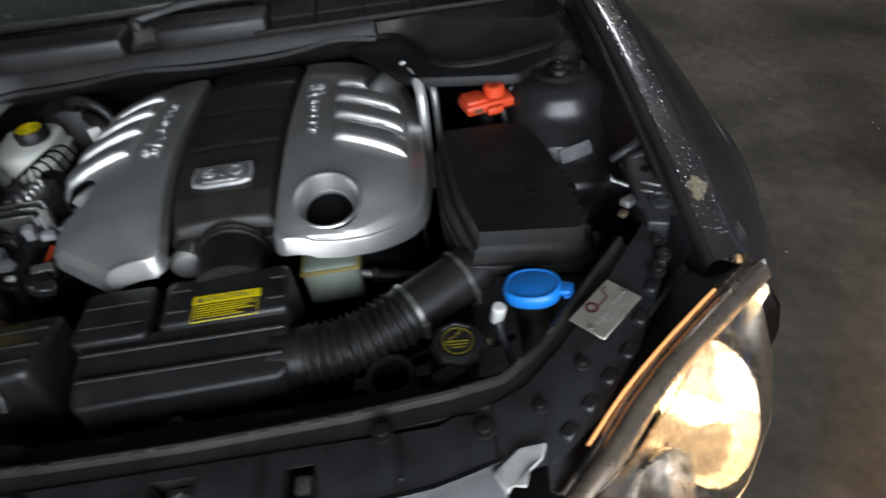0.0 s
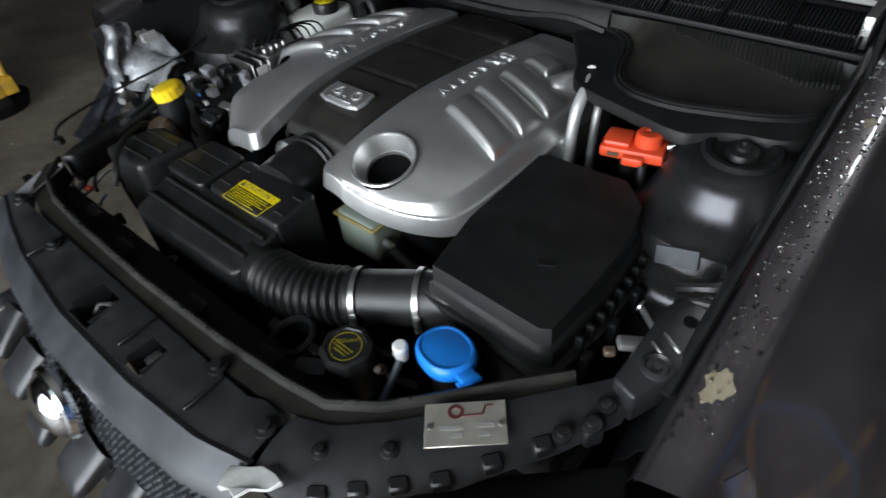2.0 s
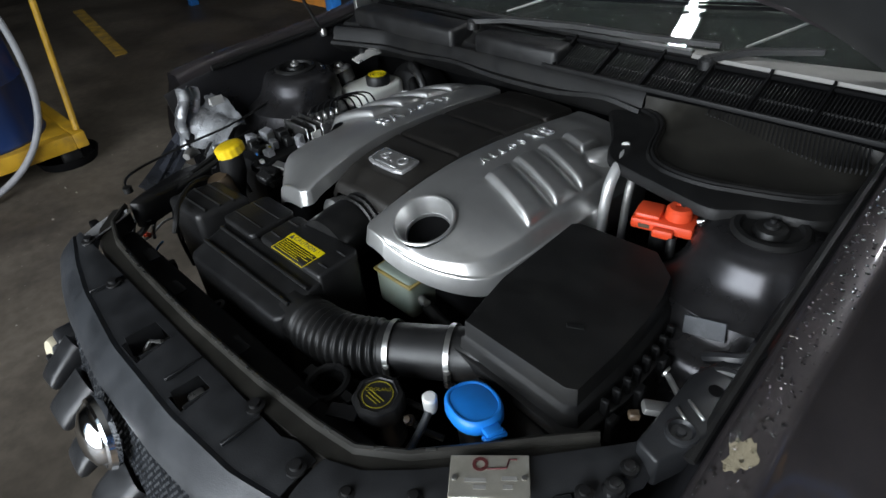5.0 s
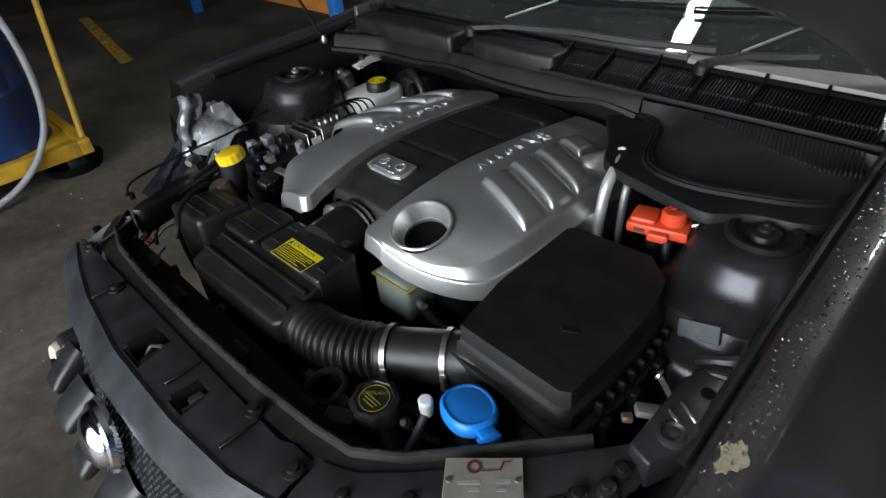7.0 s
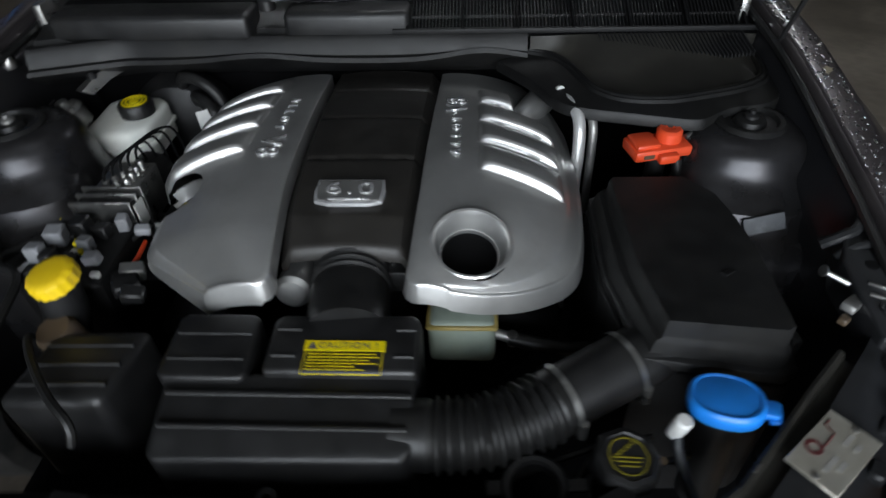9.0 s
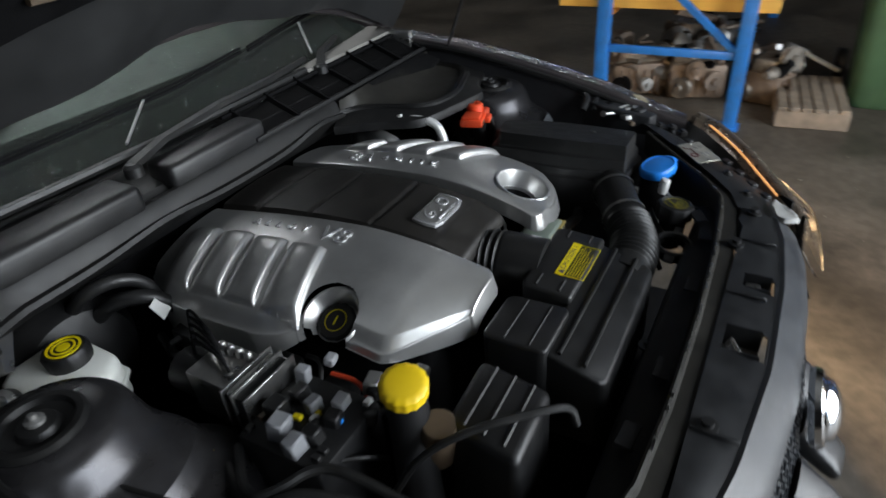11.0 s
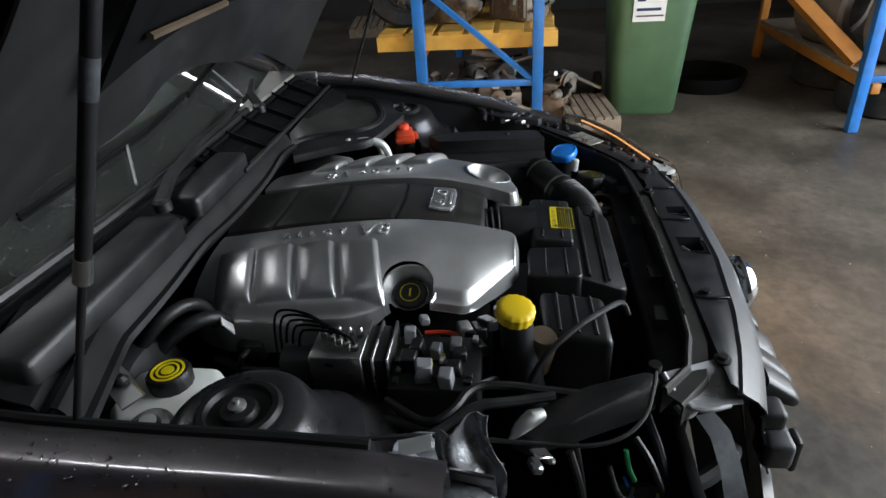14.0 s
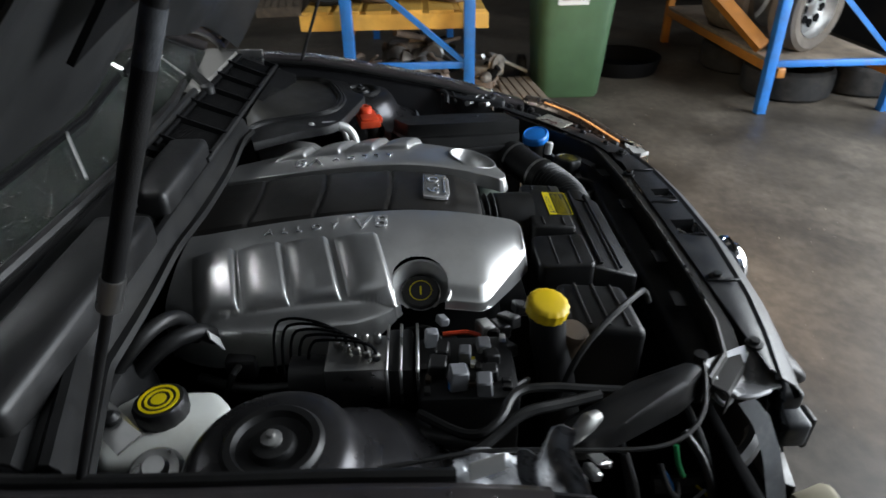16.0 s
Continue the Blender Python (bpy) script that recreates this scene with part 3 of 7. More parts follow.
# front panel over the radiator
def front_panel():
    inner = [(-0.47, 0.215), (-0.42, 0.17), (-0.34, 0.150), (-0.20, 0.142), (0.0, 0.140), (0.20, 0.146), (0.33, 0.156), (0.40, 0.166), (0.46, 0.205), (0.52, 0.265), (0.575, 0.322), (0.625, 0.37)]
    def z(x):
        return lerp(x, [(-0.5, 0.80), (0.36, 0.80), (0.45, 0.802), (0.55, 0.812), (0.65, 0.825)])
    # seal beam: a folded channel
    secs = []
    for i, (x, y) in enumerate(inner):
        a = Vector(inner[max(i - 1, 0)])
        b = Vector(inner[min(i + 1, len(inner) - 1)])
        d = (b - a).normalized()
        n = Vector((d.y, -d.x))
        w = 0.030
        p = lambda k, dz: (x + n.x * k, y + n.y * k, z(x) + dz)
        secs.append([p(-0.004, -0.05), p(-0.004, 0.006), p(0.0, 0.008), p(0.004, 0.006), p(0.007, -0.004), p(w, -0.006), p(w + 0.004, -0.012), p(w + 0.004, -0.05)])
    part("seal_beam", thicken(loft(secs), 0.003), M_SEAL, car, "dusty grey-black upper seal beam")
    for (x, y, a) in ((0.27, 0.165, 0.1), (0.10, 0.158, 0.0), (-0.12, 0.158, 0.0), (0.335, 0.19, 0.5), (-0.26, 0.172, -0.1)):
        m = Matrix.Translation((x, y, 0.79)) @ Euler((0, 0, a)).to_matrix().to_4x4()
        t = part("clip_tab", box(-0.022, 0.022, -0.006, 0.018, -0.003, 0.001, 0.001, 1, m), M_BLACK_DULL, car)
    # scuffed top cover with its two slots: built from strips that leave them open
    def strip(x0, x1, f0, f1, nm="cover_strip"):
        secs = []
        n = max(int((x1 - x0) / 0.02), 1)
        for i in range(n + 1):
            x = x0 + (x1 - x0) * i / n
            yo = lerp(x, [(-0.46, 0.10), (-0.36, 0.072), (-0.25, 0.05), (-0.06, 0.030), (0.15, 0.030), (0.30, 0.042), (0.38, 0.062)])
            yi = 0.112 + (0.01 if x > 0.33 else 0.0)
            q = lambda f: yo + (yi - yo) * f
            zz = lambda f: z(x) - 0.002 - 0.012 * (1 - f) ** 2
            fs = [f0 + (f1 - f0) * k / 4 for k in range(5)]
            secs.append([(x, q(f), zz(f)) for f in fs])
        return thicken(loft(secs), 0.003)
    cover = part("front_cover", strip(-0.45, -0.05, 0.0, 1.0), M_SUPPORT, car, "scuffed black plastic top cover")
    part("cover_panel", strip(0.01, 0.118, 0.0, 1.0), M_SUPPORT, cover)
    part("cover_panel", strip(0.158, 0.375, 0.0, 1.0), M_SUPPORT, cover)
    part("cover_panel", strip(-0.05, 0.01, 0.0, 0.08), M_SUPPORT, cover)
    part("cover_panel", strip(-0.05, 0.01, 0.82, 1.0), M_SUPPORT, cover)
    part("cover_panel", strip(0.118, 0.158, 0.0, 0.12), M_SUPPORT, cover)
    part("cover_panel", strip(0.118, 0.158, 0.72, 1.0), M_SUPPORT, cover)
    for sx in (-0.05, 0.01, 0.118, 0.158):
        part("slot_wall", box(sx - 0.0015, sx + 0.0015, 0.045, 0.10, 0.755, 0.797, 0), M_SUPPORT, cover)
    part("bonnet_latch", box(-0.04, 0.0, 0.045, 0.105, 0.735, 0.765, 0.004), M_STEEL, cover, "greasy steel bonnet latch")
    part("latch_hook", tube([(-0.035, 0.06, 0.765), (-0.03, 0.075, 0.782), (-0.012, 0.085, 0.784), (-0.005, 0.09, 0.768)], 0.004, 8), M_STEEL, cover)
    part("latch_striker", box(0.128, 0.15, 0.06, 0.085, 0.745, 0.785, 0.004), M_STEEL, cover)
    for x in (-0.22, 0.09, 0.26):
        part("raised_rib", box(x - 0.003, x + 0.003, 0.05, 0.11, 0.795, 0.8015, 0.001, 1), M_SUPPORT, cover)
    for (x, y) in ((0.366, 0.098), (-0.395, 0.11), (-0.21, 0.09), (0.24, 0.115)):
        m = Matrix.Translation((x, y, z(x)))
        part("cover_bolt", lathe([(0.014, -0.002), (0.014, 0.002), (0.008, 0.003), (0.008, 0.009), (0, 0.0095)], m, 12), M_BLACK, cover)
    # bumper skin below the cover's front edge, with the mesh and the badge
    secs = []
    for i in range(31):
        x = -0.46 + 0.84 * i / 30
        yo = lerp(x, [(-0.46, 0.10), (-0.36, 0.072), (-0.25, 0.05), (-0.06, 0.030), (0.15, 0.030), (0.30, 0.042), (0.38, 0.062)])
        secs.append([(x, yo + 0.004, z(x) - 0.013), (x, yo - 0.004, z(x) - 0.010), (x, yo - 0.010, z(x) - 0.015), (x, yo - 0.030, z(x) - 0.029), (x, yo - 0.044, z(x) - 0.045), (x, yo - 0.048, z(x) - 0.054), (x, yo - 0.038, z(x) - 0.060)])
    bump = part("bumper_edge", thicken(loft(secs), 0.003), M_LIP, car, "scraped dark upper bumper edge")
    # woven mesh of the grille
    bm = bmesh.new()
    def gp(u, v):
        x = -0.40 + 0.74 * u
        yo = lerp(x, [(-0.46, 0.10), (-0.36, 0.072), (-0.25, 0.05), (-0.06, 0.030), (0.15, 0.030), (0.30, 0.042), (0.38, 0.062)])
        zz = 0.742 - 0.20 * v
        return Vector((x, yo - 0.040 - 0.05 * v, zz))
    for d in (1, -1):
        for k in range(-16, 64):
            u0 = k / 64 * 1.0
            pts = []
            for j in range(9):
                v = j / 8
                u = u0 + d * v * 0.23 + (0.0 if d > 0 else 0.23)
                if 0 <= u <= 1:
                    pts.append(gp(u, v) + Vector((0, 0.0015 * (1 if (j + k) % 2 else -1), 0)))
            if len(pts) > 1:
                tube(pts, 0.0026, 4, bm)
    part("grille_mesh", bm, M_MESH, car, "dark grey diamond mesh grille")["kind"] = "stuff"
    # near-black sheet that stands for the shade behind the mesh
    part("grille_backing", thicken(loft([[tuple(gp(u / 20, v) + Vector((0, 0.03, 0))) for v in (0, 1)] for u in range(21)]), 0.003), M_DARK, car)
    # chrome emblem: plain domed disc with a ring
    m = Matrix.Translation((-0.004, -0.050, 0.690)) @ Euler((radians(76), 0, 0)).to_matrix().to_4x4() @ Matrix.Scale(1.10, 4)
    part("emblem", lathe([(0.0, -0.01), (0.054, -0.008), (0.058, 0.0), (0.055, 0.008), (0.050, 0.011), (0.046, 0.010), (0.040, 0.021), (0.022, 0.029), (0, 0.032)], m, 40), M_CHROME, car, "round chrome emblem")
    secs = []
    for i in range(25):
        x = -0.46 + 0.84 * i / 24
        yo = lerp(x, [(-0.46, 0.10), (-0.25, 0.05), (-0.06, 0.030), (0.15, 0.030), (0.38, 0.062)])
        secs.append([(x, yo - 0.085, 0.535), (x, yo - 0.105, 0.525), (x, yo - 0.11, 0.49), (x, yo - 0.09, 0.40), (x, yo - 0.02, 0.30)])
    part("lower_bumper", thicken(loft(secs), 0.003), M_SUPPORT, car)
    # broken bracket fins along the stripped bumper's outer edge
    for k, (x, y, zz, w) in enumerate(((0.13, -0.100, 0.575, 0.085), (0.02, -0.112, 0.575, 0.085), (-0.10, -0.108, 0.585, 0.080), (-0.20, -0.094, 0.610, 0.075), (-0.28, -0.076, 0.635, 0.060))):
        m = Matrix.Translation((x, y, zz)) @ Euler((radians(24), radians(12 * (k % 2) - 4), radians(-30 * x - 6))).to_matrix().to_4x4()
        rows = []
        for f, ww, hh in ((0.0, 0.86, 0.008), (0.06, 0.95, 0.013), (0.25, 1.0, 0.017), (0.7, 1.04, 0.020), (1.0, 1.05, 0.022)):
            ring = [(0.5 * w * ww * math.copysign(abs(math.cos(a)) ** 0.5, math.cos(a)), 0.085 * f - 0.006, hh * math.copysign(abs(math.sin(a)) ** 0.6, math.sin(a)) - 0.012 * (1 - f)) for a in (2 * math.pi * q / 20 for q in range(20))]
            rows.append([m @ Vector(p) for p in ring])
        part("bracket_fin", loft(rows, closed=True, caps=True), M_SUPPORT, car)
    # right-hand corner panel that carries the plate and bolts
    poly_in = [(0.38, 0.130), (0.43, 0.150), (0.485, 0.195), (0.545, 0.255), (0.60, 0.315), (0.655, 0.375), (0.70, 0.43)]
    poly_out = [(0.38, 0.05), (0.45, 0.055), (0.52, 0.105), (0.58, 0.165), (0.625, 0.235), (0.66, 0.285), (0.695, 0.355)]
    secs = []
    for (a, b), (c, d) in zip(poly_in, poly_out):
        row = []
        for k in range(6):
            f = k / 5
            x, y = a + (c - a) * f, b + (d - b) * f
            row.append((x, y, lerp(x, [(0.36, 0.797), (0.45, 0.802), (0.55, 0.815), (0.65, 0.828), (0.72, 0.835)]) - 0.03 * f * f))
        secs.append(row)
    corner = part("corner_panel", thicken(loft(secs), 0.004), M_SUPPORT, car, "black moulded headlamp corner panel")
    for (x, y) in ((0.676, 0.352), (0.655, 0.293), (0.508, 0.168), (0.44, 0.12), (0.675, 0.322)):
        zz = lerp(x, [(0.36, 0.797), (0.45, 0.802), (0.55, 0.815), (0.65, 0.828), (0.72, 0.835)]) - 0.004
        mm = Matrix.Translation((x, y, zz))
        part("panel_bolt", lathe([(0.011, -0.006), (0.011, 0.0015), (0.0065, 0.003), (0.006, 0.007), (0, 0.0075)], mm, 12), M_BLACK, corner)
    chip = prism([(0.368, 0.044), (0.379, 0.018), (0.388, 0.027), (0.402, 0.022), (0.409, 0.040), (0.428, 0.052), (0.436, 0.068), (0.418, 0.070), (0.402, 0.066), (0.386, 0.058)], lambda x, y: 0.788 + (x - 0.40) * 0.1, lambda x, y: 0.795 + (x - 0.40) * 0.12 + 0.005 * math.sin(150 * x + 60 * y), 0.0015)
    part("chipped_corner", chip, M_WHITE, car, "jagged chipped white corner of the bumper")
    # stiffening ribs and clips along the panel's outer edge
    for k in range(7):
        f = k / 6
        x = lerp(f, [(0, 0.47), (0.5, 0.575), (1, 0.675)])
        y = lerp(f, [(0, 0.085), (0.5, 0.178), (1, 0.325)])
        m = Matrix.Translation((x, y, 0.772 + 0.03 * f)) @ Euler((0, 0, radians(40 + 18 * f))).to_matrix().to_4x4()
        part("edge_clip", box(-0.012, 0.012, -0.008, 0.010, -0.016, 0.018, 0.003, 1, m), M_SUPPORT, corner)
    rng = random.Random(12)
    # worn bright nicks along the beam's inner edge
    bm = bmesh.new()
    for _ in range(26):
        x = rng.uniform(-0.30, 0.50)
        y = lerp(x, inner) - 0.002
        add_box(bm, -rng.uniform(0.002, 0.010), rng.uniform(0.002, 0.012), -0.0016, 0.0016, 0, 0.0012, 0, 1, Matrix.Translation((x, y, z(x) + 0.0072)) @ Euler((0, 0, radians(45 if x > 0.42 else 3))).to_matrix().to_4x4())
    part("worn_nicks", bm, M_STEEL, car, "bright worn nicks on the seal beam")["kind"] = "stuff"


front_panel()


# stamped plate riveted to the corner panel
_ax = Vector((0.072, 0.060, 0.004)).normalized()
_ay = Vector((-0.60, 0.80, 0.0))
_ay = (_ay - _ax * _ay.dot(_ax)).normalized()
_az = _ax.cross(_ay)
pm = Matrix(((_ax.x, _ay.x, _az.x, 0.5615), (_ax.y, _ay.y, _az.y, 0.240), (_ax.z, _ay.z, _az.z, 0.8205), (0, 0, 0, 1))) @ Matrix.Scale(0.9, 4)
plate = solo("rating_plate", box(-0.052, 0.052, -0.031, 0.031, -0.0012, 0.0012, 0.0008, 1, pm), M_PLATE, "stamped aluminium plate riveted to the front panel", "plate")
part("stamped_mark", lathe([(0.0105, 0.0012), (0.0105, 0.002), (0.006, 0.002), (0.006, 0.0012)], pm @ Matrix.Translation((-0.012, 0.017, 0)), 24), M_MAROON, plate, "dark red ring mark")
part("stamped_mark", tube([pm @ Vector(p) for p in ((-0.003, 0.010, 0.0016), (0.022, 0.011, 0.0016), (0.026, 0.024, 0.0016), (0.036, 0.024, 0.0016))], 0.0012, 5), M_MAROON, plate, "dark red line mark")
for (a, b, y) in ((-0.032, -0.004, -0.006), (0.016, 0.036, -0.004), (-0.02, -0.004, -0.016), (0.018, 0.03, -0.016)):
    part("print_bar", box(a, b, y - 0.003, y + 0.003, 0.0012, 0.0018, 0, 1, pm), M_GREYPRINT, plate)
for sx in (-1, 1):
    part("rivet", lathe([(0.0042, 0.0), (0.0038, 0.0025), (0, 0.003)], pm @ Matrix.Translation((sx * 0.045, -0.003, 0.001)), 10), M_STEEL, plate)


# ---- cowl, wipers, windscreen ----
def cowl():
    secs = []
    for i in range(49):
        x = -0.70 + 0.985 * i / 48
        dip = 0.018 * math.exp(-((x - 0.20) / 0.09) ** 2) + 0.012 * math.exp(-((x + 0.25) / 0.1) ** 2)
        bend = 0.0 if x > -0.52 else (x + 0.52) * 0.30
        yy = lambda y: y + bend
        secs.append([(x, yy(1.07), 0.87), (x, yy(1.035), 0.895 + dip * 0.6), (x, yy(1.022), 0.908 + dip), (x, yy(1.026), 0.916 + dip), (x, yy(1.036), 0.918 + dip * 0.6), (x, yy(1.043), 0.945), (x, yy(1.050), 0.953), (x, yy(1.060), 0.954), (x, yy(1.068), 0.946), (x, yy(1.078), 0.945), (x, yy(1.086), 0.956), (x, yy(1.11 if x < 0.0 else 1.088), 0.962 if x < 0.0 else 0.952), (x, yy(1.165 if x < 0.0 else 1.090), 0.985 if x < 0.0 else 0.944)])
    base = part("cowl_panel", thicken(loft(secs), 0.004), M_COWL, car, "black plastic cowl panel below the windscreen")
    # moulded corner pan: a flat ledge, a raised bead round a sunken floor
    def spread(line, n):
        pts = [Vector(p) for p in line]
        for _ in range(2):
            q = [pts[0]]
            for a, b in zip(pts, pts[1:]):
                q += [a * 0.75 + b * 0.25, a * 0.25 + b * 0.75]
            pts = q + [pts[-1]]
        run = [0.0]
        for a, b in zip(pts, pts[1:]):
            run.append(run[-1] + (b - a).length)
        return [Vector([float(np.interp(run[-1] * k / n, run, [p[c] for p in pts])) for c in (0, 1)]) for k in range(n + 1)]
    count = 72
    lip = spread([(0.225, 1.015), (0.262, 0.965), (0.300, 0.905), (0.318, 0.855), (0.352, 0.824), (0.455, 0.800), (0.548, 0.776), (0.572, 0.790), (0.612, 0.822), (0.676, 0.832), (0.712, 0.858), (0.722, 0.935), (0.726, 1.04)], count)
    bead = spread([(0.290, 1.042), (0.330, 1.030), (0.362, 0.985), (0.378, 0.925), (0.398, 0.872), (0.440, 0.842), (0.513, 0.838), (0.567, 0.854), (0.648, 0.880), (0.698, 0.915), (0.712, 0.965), (0.716, 1.045)], count)
    back = [Vector((0.290 + 0.426 * k / count, 1.043)) for k in range(count + 1)]
    secs = []
    for a, b, c in zip(lip, bead, back):
        n = (b - a).normalized()
        zl = 0.912
        zb = 0.9255
        into = (c - b)
        step = min(0.012, into.length * 0.4)
        d = into.normalized() if into.length > 1e-6 else n
        row = [(a.x, a.y, zl - 0.020), (a.x, a.y, zl - 0.006)]
        row += [(*(a + n * 0.003), zl - 0.001), (*(a + n * 0.008), zl)]
        q = b - n * 0.013
        row += [(*(a + (q - a) * 0.6), zl + 0.003), (*q, zl + 0.005), (*(b - n * 0.0095), zb - 0.0035), (*(b - n * 0.007), zb - 0.003), (*(b - n * 0.0055), zb - 0.005), (*(b - n * 0.003), zb - 0.001), (*b, zb), (*(b + n * 0.002), zb - 0.0006), (*(b + d * step * 0.5), zb - 0.004)]
        e = b + d * step
        deep = min(1.0, into.length / 0.06)
        zf = zb - 0.005 - 0.008 * deep
        row.append((*e, zf))
        for f in (0.25, 0.5, 0.75, 1.0):
            p = e + (c - e) * f
            row.append((*p, zf + (0.950 - zf) * f ** 2.2))
        secs.append(row)
    pan = part("cowl_corner", thicken(loft([row[:13] for row in secs]), 0.003), M_COWL, car, "black plastic cowl corner with a sunken pan", 40)
    part("pan_floor", thicken(loft([row[12:] for row in secs]), 0.003), M_SEAL, pan, "grimy brown-black pan floor", 40)
    # slanted fine louvres between the sunken floor and the intake strip
    for k in range(46):
        x1 = 0.375 + 0.0075 * k
        y1 = 1.040
        edge = lerp(x1, [(0.36, 1.038), (0.45, 1.022), (0.56, 0.996), (0.63, 0.985), (0.72, 1.0)])
        x0 = x1 + 0.30 * (y1 - edge)
        if x0 > 0.706 or y1 - edge < 0.012:
            continue
        b = bmesh.new()
        vs = []
        for x, y in ((x1, y1), ((x0 + x1) / 2, (y1 + edge) / 2), (x0, edge)):
            f = min(max((y - 0.89) / 0.15, 0), 1)
            zz = 0.914 + 0.036 * f ** 2.2
            vs.append([b.verts.new(p) for p in ((x - 0.0011, y, zz - 0.004), (x + 0.0011, y, zz - 0.004), (x + 0.0011, y, zz + 0.0055), (x - 0.0011, y, zz + 0.0055))])
        for va, vb in zip(vs, vs[1:]):
            for i in range(4):
                b.faces.new((va[i], va[(i + 1) % 4], vb[(i + 1) % 4], vb[i]))
        b.faces.new(vs[0][::-1])
        b.faces.new(vs[-1])
        part("louvre", b, M_BLACK_DULL, pan)
    # louvred intake strip
    part("vent_tray", thicken(loft([[(0.02, 1.050, 0.948), (0.02, 1.190, 0.998)], [(0.73, 1.050, 0.948), (0.73, 1.190, 0.998)]]), 0.003), M_DARK, car)
    grille = part("vent_frame", box(0.02, 0.73, 1.138, 1.150, 0.993, 1.001, 0.002), M_DARK, car)
    part("vent_bar", box(0.02, 0.73, 1.046, 1.056, 0.954, 0.964, 0.002), M_BLACK_DULL, grille)
    part("vent_bar", box(0.05, 0.70, 1.096, 1.099, 0.966, 0.972, 0.001, 1), M_BLACK_DULL, grille)
    fin = None
    for k in range(7):
        x = 0.05 + 0.108 * k
        b = bmesh.new()
        vs = [(x + d, y, z) for d in (-0.0025, 0.0025) for y, z in ((1.048, 0.955), (1.048, 0.966), (1.120, 0.996), (1.148, 1.010), (1.148, 0.99))]
        bm_v = [b.verts.new(v) for v in vs]
        b.faces.new(bm_v[:5])
        b.faces.new(bm_v[5:][::-1])
        for i in range(5):
            b.faces.new((bm_v[i], bm_v[(i + 1) % 5], bm_v[5 + (i + 1) % 5], bm_v[5 + i]))
        part("vent_fin", b, M_DARK, grille)
    b0 = bmesh.new()
    vs = [b0.verts.new((d, y, z)) for d in (-0.001, 0.001) for y, z in ((1.056, 0.950), (1.056, 0.957), (1.138, 0.990), (1.138, 0.982))]
    b0.faces.new(vs[:4]); b0.faces.new(vs[4:][::-1])
    for i in range(4):
        b0.faces.new((vs[i], vs[(i + 1) % 4], vs[4 + (i + 1) % 4], vs[4 + i]))
    slat = part("vent_slat", b0, M_BLACK_DULL, grille)
    for k in range(1, 98):
        x = 0.05 + 0.0068 * k
        if x < 0.70:
            share(slat, Matrix.Translation((x, 0, 0)), grille)
    slat.matrix_basis = Matrix.Translation((0.052, 0, 0))
    # two smooth raised lids on the other half
    for (a, b, c, d) in ((-0.195, 0.055, 1.052, 1.128), (-0.67, -0.262, 1.045, 1.135)):
        part("cowl_lid", box(a, b, c, d, 0.940, 0.996, 0.013, 3, None), M_BLACK, car, "smooth black cowl lid")
    rows = []
    for i in range(25):
        x = 0.30 + 0.42 * i / 24
        y1 = 1.168 + 0.085 * (x / 0.74) ** 2
        rows.append([(x, 1.151, 1.000), (x, 1.153, 1.008), (x, (1.153 + y1) / 2, 1.011), (x, y1 - 0.004, 1.011), (x, y1, 1.004)])
    part("cowl_trim", thicken(loft(rows), 0.003), M_TRIM, car, "dusty grey trim strip at the foot of the glass")
    part("cowl_rear_rail", tube([(-0.72, 1.20, 1.0), (-0.4, 1.165, 1.005), (0, 1.15, 1.008), (0.32, 1.158, 1.006)], 0.010, 8, smooth=2), M_RUBBER, car)


cowl()


def screen_point(u, v):
    """u across -1..1, v up 0..1 along the windscreen."""
    x = u * (0.74 - 0.12 * v)
    y = 1.163 + 0.085 * u * u * (1 + 0.8 * v) + 0.92 * v
    z = 1.005 + 0.455 * v - 0.03 * v * v + 0.0 * u - 0.012 * u * u
    return (x, y, z)


